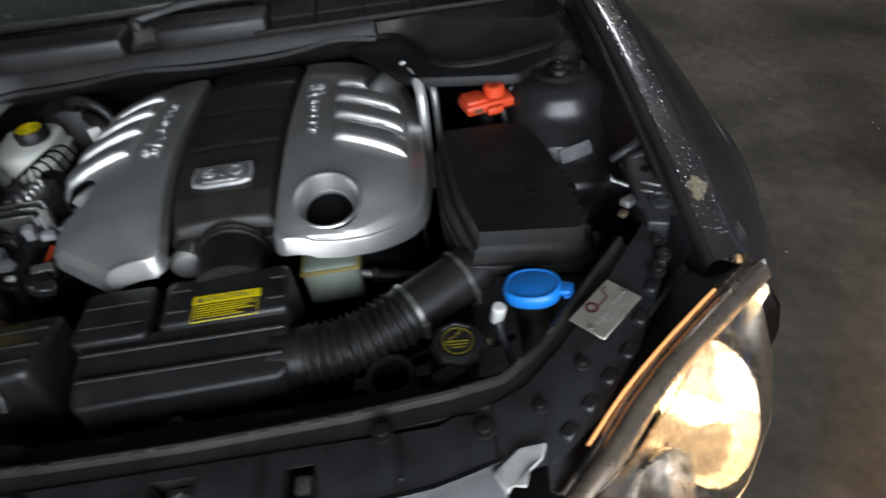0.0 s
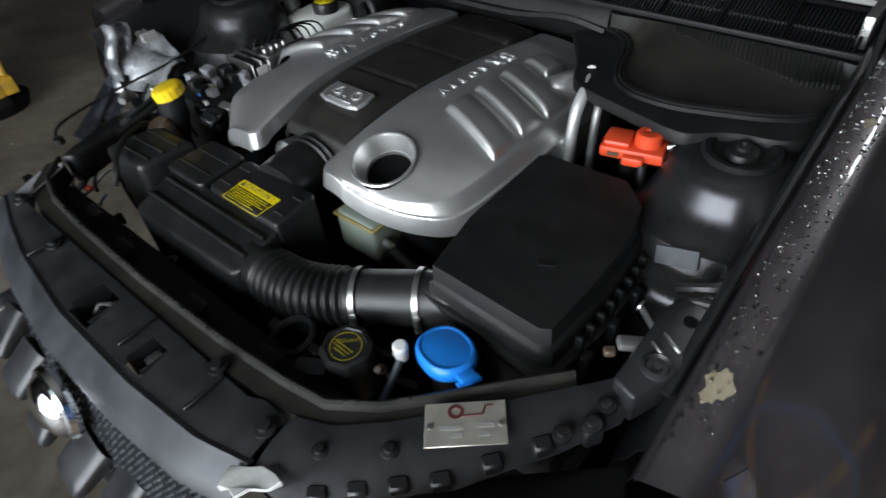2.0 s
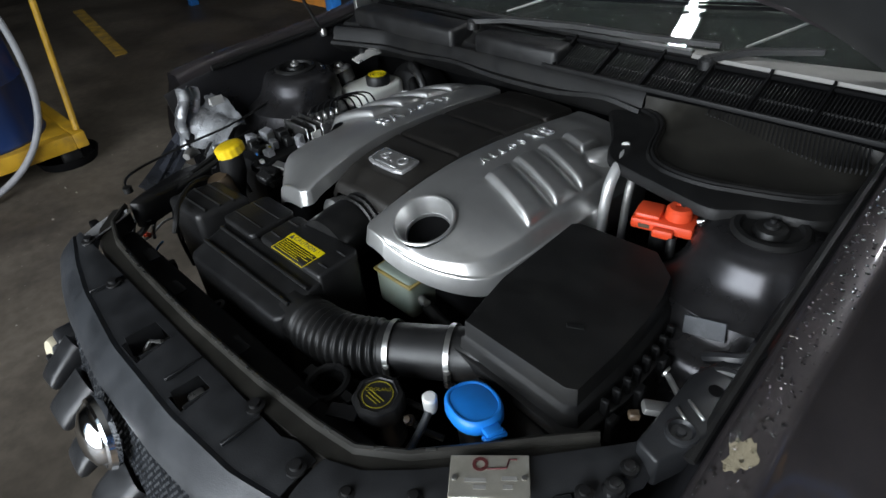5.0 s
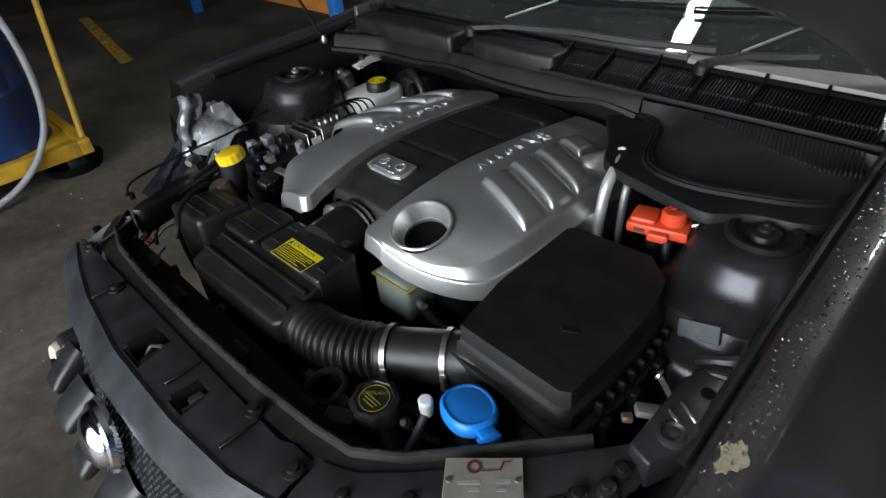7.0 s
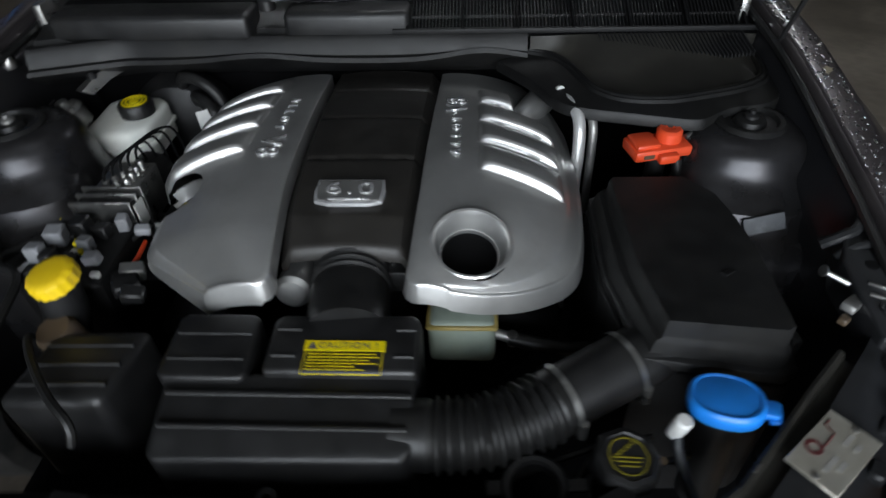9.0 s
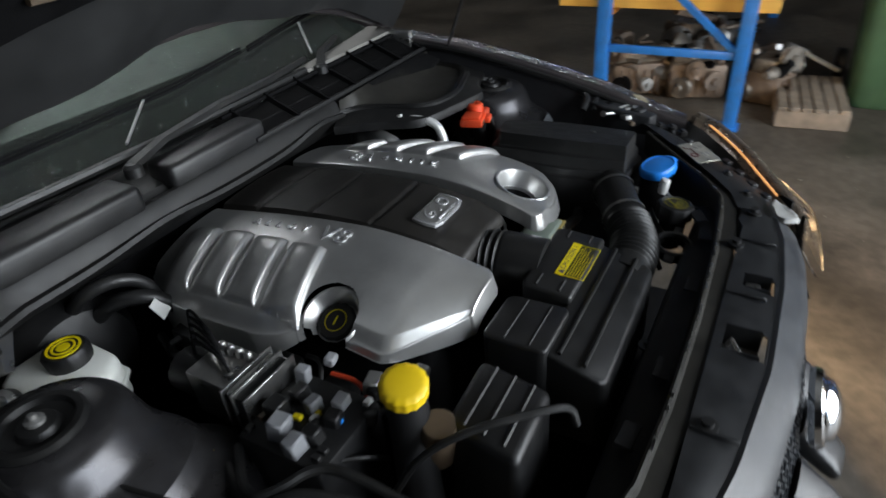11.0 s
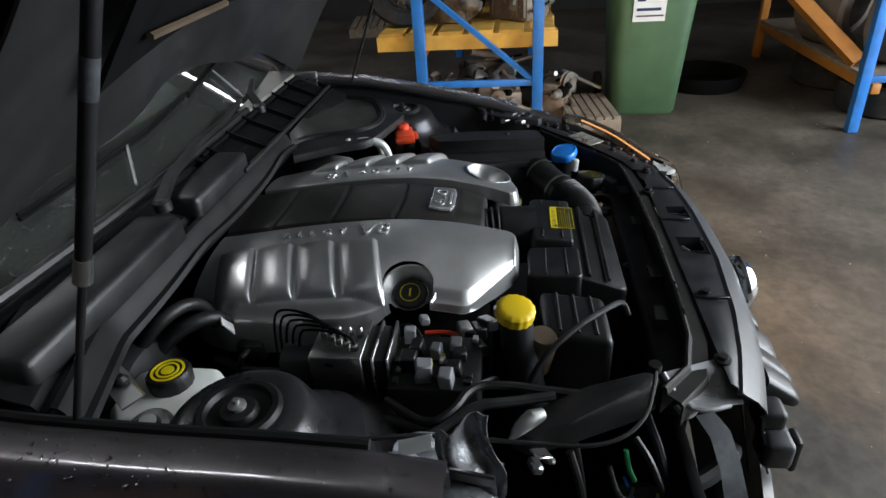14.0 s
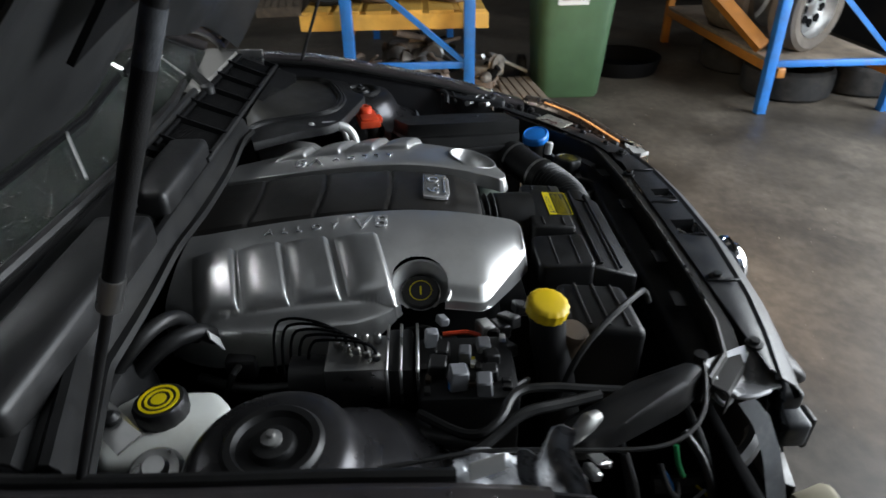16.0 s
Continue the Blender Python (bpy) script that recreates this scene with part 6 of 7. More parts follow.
    oc = part("cap", lathe([(0.032, -0.004), (0.0325, 0.0), (0.029, 0.004), (0.023, 0.005), (0, 0.005)], m, 40, lobes=12, lobe=0.02), M_BLACK, o)
    part("print_ring", lathe([(0.019, 0.0048), (0.019, 0.0055), (0.0175, 0.0055), (0.0175, 0.0048)], m, 32), M_STICKER, oc)
    part("print_bar", box(-0.008, 0.008, -0.0015, 0.0015, 0.0048, 0.0055, 0, 1, m), M_STICKER, oc)
    part("grip", box(-0.026, 0.026, -0.0035, 0.0035, 0.004, 0.0052, 0.001, 1, m @ rot(0, 0, 45)), M_BLACK, oc)
    # yellow filler
    y = thing("power_steering_filler", (-0.376, 0.441, 0.60), "yellow ribbed filler cap on a black neck", "filler cap")
    m = Matrix.Translation((-0.377, 0.440, 0.877)) @ rot(8, -8)
    part("cap", lathe([(0.028, -0.015), (0.032, -0.013), (0.0325, 0.004), (0.029, 0.008), (0.022, 0.0095), (0, 0.010)], m, 60, lobes=15, lobe=0.025), M_YELLOW, y, "yellow ribbed cap")
    part("neck", tube([(-0.377, 0.44, 0.868), (-0.380, 0.436, 0.82), (-0.40, 0.42, 0.74), (-0.42, 0.40, 0.62)], [0.027, 0.029, 0.030, 0.032], 20), M_BLACK_DULL, y)
    solo("fluid_canister", lathe([(0.0, -0.05), (0.026, -0.05), (0.027, 0.018), (0.022, 0.026), (0, 0.028)], Matrix.Translation((-0.372, 0.398, 0.80)) @ rot(10, -6), 22), M_BROWN, "brown round canister below the yellow cap", "canister")
    # power steering reservoir under the right bank
    g = thing("fluid_reservoir", (0.165, 0.455, 0.70), "greenish translucent fluid reservoir below the cover", "reservoir")
    part("tank", box(0.118, 0.212, 0.432, 0.50, 0.715, 0.797, 0.010, 3), M_GREEN_TANK, g)
    part("tank_rim", box(0.116, 0.214, 0.430, 0.50, 0.786, 0.793, 0.002, 1), M_STAIN, g, "stained yellow rim")
    part("hose_union", tube([(0.212, 0.455, 0.755), (0.235, 0.45, 0.752)], 0.008, 10), M_ALU, g)
    solo("cooling_hose", tube([(0.232, 0.45, 0.752), (0.27, 0.44, 0.75), (0.31, 0.435, 0.745), (0.36, 0.45, 0.73)], 0.011, 12, smooth=2), M_RUBBER, "black hose from the fluid reservoir", "hose")
    solo("hose_clip", tube([(0.236, 0.447, 0.742), (0.236, 0.447, 0.765)], 0.007, 8), M_STEEL, "small bright hose clip", "hose clip")
    solo("dipstick", tube([(0.33, 0.60, 0.66), (0.325, 0.585, 0.80)], 0.004, 8), M_STEEL, "thin steel dipstick tube", "dipstick")


fillers()


def electrics():
    # positive terminal cover
    r = thing("terminal_cover", (0.487, 0.775, 0.80), "orange-red plastic positive terminal cover", "terminal cover")
    m = Matrix.Translation((0.487, 0.772, 0.872)) @ rot(0, 0, 14)
    part("base", box(-0.050, 0.050, -0.028, 0.028, -0.014, 0.006, 0.005, 2, m), M_RED, r)
    part("raised_lid", box(-0.046, -0.004, -0.022, 0.024, 0.004, 0.014, 0.005, 2, m), M_RED, r)
    part("knob", lathe([(0.022, 0.0), (0.021, 0.018), (0.017, 0.022), (0.008, 0.022), (0.007, 0.019), (0, 0.019)], m @ Matrix.Translation((0.020, 0.004, 0.004)), 24), M_RED, r)
    part("flap", box(-0.012, 0.022, -0.040, -0.024, -0.016, 0.0, 0.004, 2, m), M_RED, r)
    part("slot_mark", box(-0.036, -0.018, -0.0295, -0.027, -0.008, -0.001, 0, 1, m), M_BROWN, r)
    part("stand", tube([(0.487, 0.76, 0.86), (0.487, 0.76, 0.62)], 0.016, 12), M_BLACK_DULL, r)
    part("cable", tube([(0.515, 0.745, 0.86), (0.52, 0.735, 0.82), (0.50, 0.73, 0.70)], 0.008, 10, smooth=1), M_RUBBER, r)
    solo("stay_bar", tube([(0.535, 0.785, 0.878), (0.565, 0.80, 0.886), (0.60, 0.832, 0.90)], 0.005, 8, smooth=1), M_STEEL, "short bright steel stay beside the strut tower", "bracket")
    # pair of air conditioning pipes
    p = thing("coolant_pipe", (0.36, 0.85, 0.70), "bare aluminium pipe pair with a pale union", "pipe")
    part("union", lathe([(0, -0.012), (0.011, -0.012), (0.012, 0.008), (0.008, 0.014), (0, 0.015)], Matrix.Translation((0.334, 0.899, 0.902)) @ rot(40, 20), 12), M_WHITEP, p, "pale union")
    part("pipe", tube([(0.334, 0.895, 0.90), (0.348, 0.865, 0.905), (0.360, 0.825, 0.900), (0.362, 0.80, 0.880), (0.362, 0.79, 0.83), (0.36, 0.775, 0.68)], 0.0105, 14, smooth=3), M_PIPE, p)
    part("pipe", tube([(0.345, 0.91, 0.885), (0.375, 0.87, 0.890), (0.388, 0.835, 0.885), (0.39, 0.82, 0.86), (0.39, 0.81, 0.70)], 0.008, 12, smooth=3), M_ALU, p)
    # brake fluid reservoir
    b = thing("brake_fluid_reservoir", (-0.525, 0.945, 0.70), "milky white brake fluid reservoir with a black cap", "reservoir")
    part("tank", prism([(-0.602, 0.915), (-0.580, 0.893), (-0.50, 0.896), (-0.470, 0.925), (-0.470, 1.035), (-0.495, 1.062), (-0.575, 1.062), (-0.602, 1.035)], 0.75, lambda x, y: 0.836 - 0.02 * abs(y - 0.985) / 0.1, 0.016, 3), M_TANK, b)
    part("tank_seam", prism([(-0.606, 0.913), (-0.582, 0.889), (-0.498, 0.892), (-0.466, 0.923), (-0.466, 1.037), (-0.493, 1.066), (-0.577, 1.066), (-0.606, 1.037)], 0.780, 0.787, 0.001, 1), M_TANK, b)
    m = Matrix.Translation((-0.514, 0.984, 0.828))
    c = part("cap", lathe([(0.031, -0.008), (0.034, -0.006), (0.035, 0.014), (0.031, 0.020), (0, 0.021)], m, 48, lobes=16, lobe=0.015), M_BLACK, b, "black screw cap")
    for r0, r1 in ((0.026, 0.022), (0.018, 0.0145), (0.010, 0.0)):
        prof = [(r0, 0.0205), (r0, 0.0216), (max(r1, 0), 0.0216)] + ([(r1, 0.0205)] if r1 else [])
        part("print_ring", lathe(prof, m, 36), M_STICKER, c)
    mc = thing("brake_booster", (-0.47, 1.08, 0.60), "black brake booster drum with its master cylinder", "brake booster")
    part("drum", lathe([(0, -0.06), (0.09, -0.06), (0.115, -0.04), (0.118, 0.0), (0.10, 0.03), (0.04, 0.05), (0, 0.05)], Matrix.Translation((-0.47, 1.09, 0.74)) @ rot(90), 36), M_BLACK, mc)
    part("master_cylinder", tube([(-0.515, 1.05, 0.745), (-0.52, 0.86, 0.735)], 0.024, 16), M_ALU, mc)
    hose = part("vacuum_hose", tube([(-0.42, 1.07, 0.80), (-0.40, 1.02, 0.845), (-0.36, 0.98, 0.84), (-0.33, 0.97, 0.80)], 0.014, 14, smooth=3), M_BLACK, mc)
    part("vacuum_hose", tube([(-0.45, 1.08, 0.83), (-0.43, 1.04, 0.875), (-0.385, 1.015, 0.882), (-0.345, 1.005, 0.855), (-0.33, 1.0, 0.80)], 0.012, 14, smooth=3), M_BLACK, mc)
    part("paper_tag", box(-0.016, 0.016, -0.001, 0.001, -0.017, 0.017, 0, 1, Matrix.Translation((-0.362, 0.958, 0.822)) @ rot(-28, 0, 30)), M_LABEL, hose, "white paper tag")
    # shiny canister behind the left tower
    v = thing("relay_canister", (-0.665, 0.965, 0.84), "bright metal canister beside the brake reservoir", "canister")
    part("body", lathe([(0, -0.03), (0.030, -0.03), (0.032, 0.006), (0.026, 0.014), (0.016, 0.016), (0.012, 0.026), (0, 0.027)], Matrix.Translation((-0.632, 0.945, 0.845)) @ rot(10, -14), 24), M_STEEL, v)
    part("bracket", box(-0.655, -0.60, 0.955, 0.985, 0.80, 0.806, 0.002, 1), M_STEEL, v)
    hg = thing("hinge_arm", (-0.58, 1.04, 0.86), "bare steel bonnet hinge arm behind the strut tower", "hinge")
    part("arm", thicken(loft([[(-0.625, 0.985, 0.875), (-0.600, 0.965, 0.880), (-0.585, 0.975, 0.868)], [(-0.60, 1.02, 0.893), (-0.578, 1.005, 0.900), (-0.560, 1.01, 0.885)], [(-0.575, 1.065, 0.90), (-0.552, 1.05, 0.908), (-0.532, 1.055, 0.893)], [(-0.548, 1.11, 0.898), (-0.528, 1.10, 0.903), (-0.51, 1.10, 0.89)]]), 0.004), M_STEEL, hg)
    part("pivot", lathe([(0, 0), (0.011, 0), (0.011, 0.006), (0.006, 0.012), (0, 0.012)], Matrix.Translation((-0.59, 1.0, 0.893)), 14), M_BLACK, hg)
    # brake modulator
    a = thing("brake_modulator", (-0.42, 0.71, 0.60), "grey metal brake modulator with bent pipes", "brake modulator")
    part("valve_block", box(-0.462, -0.385, 0.685, 0.775, 0.755, 0.838, 0.005, 2), M_STEEL, a)
    part("motor", tube([(-0.425, 0.775, 0.79), (-0.425, 0.83, 0.79)], 0.036, 20), M_BLACK, a)
    part("control_box", box(-0.470, -0.375, 0.645, 0.686, 0.745, 0.842, 0.008, 2), M_BLACK, a)
    for y in (0.640, 0.664, 0.684):
        part("edge_plate", box(-0.474, -0.372, y - 0.002, y + 0.002, 0.742, 0.848, 0.001, 1), M_STEEL, a, "bare metal edge plate")
    part("white_label", box(-0.400, -0.3735, 0.650, 0.676, 0.788, 0.833, 0, 1, Matrix.Translation((0.0018, 0, 0))), M_LABEL, a, "white sticker")
    for k in range(5):
        y = 0.70 + 0.015 * k
        part("pipe", tube([(-0.44 + 0.008 * k, y, 0.838), (-0.44 + 0.008 * k, y, 0.860 + 0.002 * k), (-0.435 + 0.008 * k, y + 0.02, 0.868 + 0.003 * k), (-0.425 + 0.010 * k, y + 0.07, 0.866 + 0.003 * k), (-0.420 + 0.011 * k, y + 0.10, 0.858), (-0.420 + 0.011 * k, y + 0.11, 0.76)], 0.0024, 8, smooth=2), M_DARK, a)
        part("pipe_nut", lathe([(0, 0), (0.0065, 0), (0.0065, 0.010), (0.004, 0.012), (0, 0.012)], Matrix.Translation((-0.44 + 0.008 * k, y, 0.837)), 8), M_STEEL, a)
    for k in range(4):
        part("pipe_nut", lathe([(0, 0), (0.0065, 0), (0.0065, 0.014), (0.004, 0.017), (0, 0.017)], Matrix.Translation((-0.402, 0.70 + 0.018 * k, 0.837)), 8), M_STEEL, a)
    # opened fuse box: base and loose relays
    f = thing("fuse_box", (-0.43, 0.565, 0.60), "opened fuse box crowded with black and grey relays", "fuse box")
    part("tray", box(-0.50, -0.365, 0.495, 0.640, 0.62, 0.812, 0.008, 2), M_BLACK_DULL, f)
    rng = random.Random(4)
    tall = ((-0.483, 0.545, 0.030, 0.013, 0.011), (-0.458, 0.535, 0.026, 0.010, 0.012), (-0.472, 0.584, 0.034, 0.014, 0.013), (-0.419, 0.568, 0.026, 0.011, 0.009), (-0.408, 0.601, 0.024, 0.013, 0.010), (-0.382, 0.620, 0.030, 0.009, 0.010), (-0.445, 0.612, 0.030, 0.014, 0.013), (-0.425, 0.530, 0.022, 0.011, 0.011), (-0.395, 0.540, 0.020, 0.012, 0.010))
    for k, (x, y, h, w, d) in enumerate(tall):
        part("relay", box(-w, w, -d, d, 0, h, 0.0025, 1, Matrix.Translation((x, y, 0.808)) @ rot(rng.uniform(-6, 6), rng.uniform(-6, 6), rng.uniform(-15, 15))), M_BLACK if k in (1, 4, 6, 7) else M_GREY, f)
    for k in range(20):
        x, y = rng.uniform(-0.495, -0.372), rng.uniform(0.505, 0.632)
        mat = (M_BLACK, M_BROWN, M_BLACK, M_WHITEP, M_RED, M_BLACK, M_BLUE, M_BLACK, M_STICKER, M_BLACK)[k % 10]
        part("fuse", box(-0.0045, 0.0045, -0.0065, 0.0065, 0, 0.013, 0.001, 1, Matrix.Translation((x, y, 0.806)) @ rot(0, 0, rng.choice((0, 90)) + rng.uniform(-8, 8))), mat, f)
    for (x, y, z, s, a) in ((-0.340, 0.600, 0.825, 0.012, 20), (-0.302, 0.468, 0.815, 0.016, 10), (-0.325, 0.490, 0.808, 0.018, 40), (-0.345, 0.520, 0.80, 0.016, 70), (-0.385, 0.500, 0.80, 0.016, 30)):
        part("connector", box(-s, s, -s * 0.7, s * 0.7, -s * 0.6, s * 0.6, 0.003, 1, Matrix.Translation((x, y, z)) @ rot(10, 14, a)), M_BLACK if s > 0.013 else M_GREY, f)
    for (c, pts) in ((M_RED, [(-0.36, 0.52, 0.79), (-0.34, 0.55, 0.80), (-0.345, 0.60, 0.80)]), (M_RUBBER, [(-0.37, 0.60, 0.80), (-0.34, 0.62, 0.815), (-0.33, 0.66, 0.80)]), (M_RUBBER, [(-0.46, 0.50, 0.79), (-0.43, 0.47, 0.78), (-0.40, 0.47, 0.74)])):
        part("wire", tube(pts, 0.004, 6, smooth=2), c, f)
    # engine harness and coils below the left bank
    for k in range(4):
        y = 0.60 + 0.11 * k
        co = thing("ignition_coil", (-0.335, y, 0.74), "black ignition coil below the engine cover", "ignition coil", "ignition coils")
        part("coil_body", box(-0.365, -0.315, y - 0.025, y + 0.025, 0.735, 0.775, 0.006, 2), M_BLACK, co)
        part("coil_lead", tube([(-0.36, y, 0.765), (-0.385, y + 0.01, 0.76), (-0.38, y + 0.03, 0.70)], 0.006, 8, smooth=1), M_RUBBER, co)
    solo("engine_harness", tube([(-0.345, 0.50, 0.765), (-0.372, 0.56, 0.765), (-0.375, 0.68, 0.745), (-0.38, 0.80, 0.735), (-0.39, 0.92, 0.735), (-0.36, 1.0, 0.74)], 0.008, 10, smooth=2), M_RUBBER, "black engine wiring harness", "wiring", "bay wiring")
    for (y, c) in ((0.53, M_ALU), (0.505, M_BLACK)):
        solo("harness_plug", box(-0.018, 0.018, -0.012, 0.012, -0.012, 0.012, 0.003, 1, Matrix.Translation((-0.335, y, 0.800)) @ rot(5, 10, 20)), c, "small plug on the engine harness", "plug", "harness plugs")
    # yellow tagged plug on a sleeve beside the left tower
    yp = thing("harness_connector", (-0.52, 0.66, 0.74), "black connector with a yellow locking tab", "connector")
    part("sleeve", tube([(-0.522, 0.650, 0.770), (-0.545, 0.60, 0.782), (-0.562, 0.55, 0.785)], 0.012, 12), M_BLACK, yp)
    part("locking_tab", lathe([(0.013, -0.003), (0.017, -0.003), (0.017, 0.003), (0.013, 0.003), (0.013, -0.003)], Matrix.Translation((-0.515, 0.665, 0.765)) @ rot(80, 0, 10), 8), M_STICKER, yp, "yellow locking tab")
    part("tab_wing", box(-0.004, 0.004, -0.004, 0.004, -0.022, 0.024, 0.001, 1, Matrix.Translation((-0.518, 0.672, 0.772)) @ rot(10, -25)), M_STICKER, yp)


electrics()


def wreck():
    """The stripped corner where the other headlamp is gone."""
    # torn silver panel end of the left fender
    rng = random.Random(7)
    secs = []
    for i in range(23):
        f = i / 22
        row = []
        for j in range(19):
            g = j / 18
            fold = abs(math.sin(7.5 * g + 2.3 * f + 0.6)) - 0.5
            crease = abs(math.sin(5.2 * f - 3.1 * g)) - 0.5
            rag = 0.012 * math.sin(17 * g) + 0.007 * math.sin(41 * g)
            row.append((-(0.602 + 0.128 * g - 0.03 * f * (1 - g)) + rng.uniform(-0.0015, 0.0015), 0.598 - (0.128 + rag) * f + rng.uniform(-0.0015, 0.0015), 0.820 + 0.068 * g - 0.075 * f * f * (1 - 0.5 * g) + 0.012 * fold + 0.010 * crease + rng.uniform(-0.001, 0.001)))
        secs.append(row)
    part("torn_edge", thicken(loft(secs), 0.003), M_TORN, f_l, "torn bare silver panel edge", 40)
    secs = []
    for i in range(26):
        f = i / 25
        row = []
        for j in range(15):
            g = j / 14
            ridge = 0.010 * math.cos(2 * math.pi * 1.5 * g) + 0.004 * math.sin(23 * f + 3 * g) * (0.3 + f)
            row.append((-0.660 - 0.030 * f - 0.03 * g - ridge + rng.uniform(-0.0015, 0.0015), 0.470 + 0.062 * g - 0.030 * f + 0.006 * math.sin(9 * f), 0.940 - 0.165 * f - 0.018 * g + rng.uniform(-0.0015, 0.0015)))
        secs.append(row)
    part("bent_channel", thicken(loft(secs), 0.002), M_TORN, f_l, "bare dented corner channel", 55)
    part("film_scrap", thicken(loft([[(-0.82 + 0.06 * k / 5 + rng.uniform(-0.006, 0.006), 0.575 - 0.025 * k / 5, 0.872 - 0.02 * k / 5), (-0.785 + 0.06 * k / 5 + rng.uniform(-0.01, 0.01), 0.51 + rng.uniform(-0.01, 0.01), 0.82), (-0.765 + 0.06 * k / 5, 0.45 + 0.01 * k / 5, 0.78 - 0.03 * k / 5 + rng.uniform(-0.008, 0.008)), (-0.71 + 0.05 * k / 5 + rng.uniform(-0.01, 0.01), 0.37 + 0.015 * k / 5, 0.755 - 0.04 * k / 5), (-0.655 + 0.04 * k / 5, 0.30 + 0.05 * k / 5, 0.745 - 0.06 * k / 5)] for k in range(6)]), 0.002), M_FILM, f_l, "crumpled dark plastic film", 20)
    flap = loft([[(-0.676 + 0.016 * j / 6 + 0.010 * i / 5, 0.582 - 0.008 * i, 0.868 + 0.020 * math.sin(math.pi * j / 6) + 0.004 * i / 5) for j in range(7)] for i in range(6)])
    part("torn_flap", thicken(flap, 0.002), M_WHITE, f_l, "curled white torn flap", 50)
    # white bracket at the end of the front panel
    wb = thing("front_bracket", (-0.44, 0.16, 0.70), "worn grey bracket at the stripped lamp corner", "bracket")
    cup = []
    for j in range(9):
        v = j / 8
        row = []
        for i in range(9):
            u = i / 8
            p = (Vector((-0.432, 0.206, 0.803)) * (1 - u) + Vector((-0.385, 0.098, 0.800)) * u) * (1 - v) + (Vector((-0.490, 0.176, 0.785)) * (1 - u) + Vector((-0.462, 0.092, 0.772)) * u) * v
            row.append(tuple(p + Vector((0, 0, -0.014 * math.sin(math.pi * u) * math.sin(math.pi * v)))))
        cup.append(row)
    part("cup", thicken(loft(cup), 0.003), M_WORN, wb)
    part("rim", tube([(-0.436, 0.210, 0.804), (-0.462, 0.200, 0.792), (-0.486, 0.182, 0.782), (-0.484, 0.150, 0.776), (-0.468, 0.115, 0.772)], 0.005, 8, smooth=1), M_WORN, wb)
    lg = thing("lamp_leg", (-0.52, 0.11, 0.55), "grey bent lamp carrier leg", "bracket")
    part("leg", loft([[(-0.485, 0.168, 0.765), (-0.475, 0.138, 0.765)], [(-0.50, 0.145, 0.735), (-0.485, 0.112, 0.735)], [(-0.525, 0.13, 0.69), (-0.505, 0.095, 0.69)], [(-0.545, 0.115, 0.62), (-0.525, 0.075, 0.62)], [(-0.56, 0.10, 0.54), (-0.54, 0.06, 0.54)]]), M_GRILLE, lg)
    part("leg_back", box(-0.56, -0.50, 0.06, 0.13, 0.45, 0.54, 0.01, 2), M_BAY, lg)
    # black panel lying along the corner
    bp = thing("loose_duct", (-0.51, 0.33, 0.70), "loose black plastic duct behind the missing lamp", "duct")
    poly = [(-0.455, 0.215), (-0.435, 0.235), (-0.468, 0.33), (-0.515, 0.435), (-0.545, 0.45), (-0.565, 0.42), (-0.54, 0.36), (-0.485, 0.25)]
    part("panel", prism(poly, 0.75, lambda x, y: 0.80 + (0.33 - y) * 0.12, 0.01, 2), M_BLACK, bp)
    part("tongue", tube([(-0.580, 0.446, 0.800), (-0.570, 0.433, 0.812), (-0.556, 0.415, 0.820), (-0.545, 0.400, 0.818)], [0.003, 0.010, 0.013, 0.009], 12), M_ALU, bp, "grey moulded tongue")
    part("pierced_tab", box(-0.012, 0.012, -0.014, 0.014, -0.002, 0.002, 0.002, 1, Matrix.Translation((-0.580, 0.402, 0.775)) @ rot(20, 10, 30)), M_STEEL, bp)
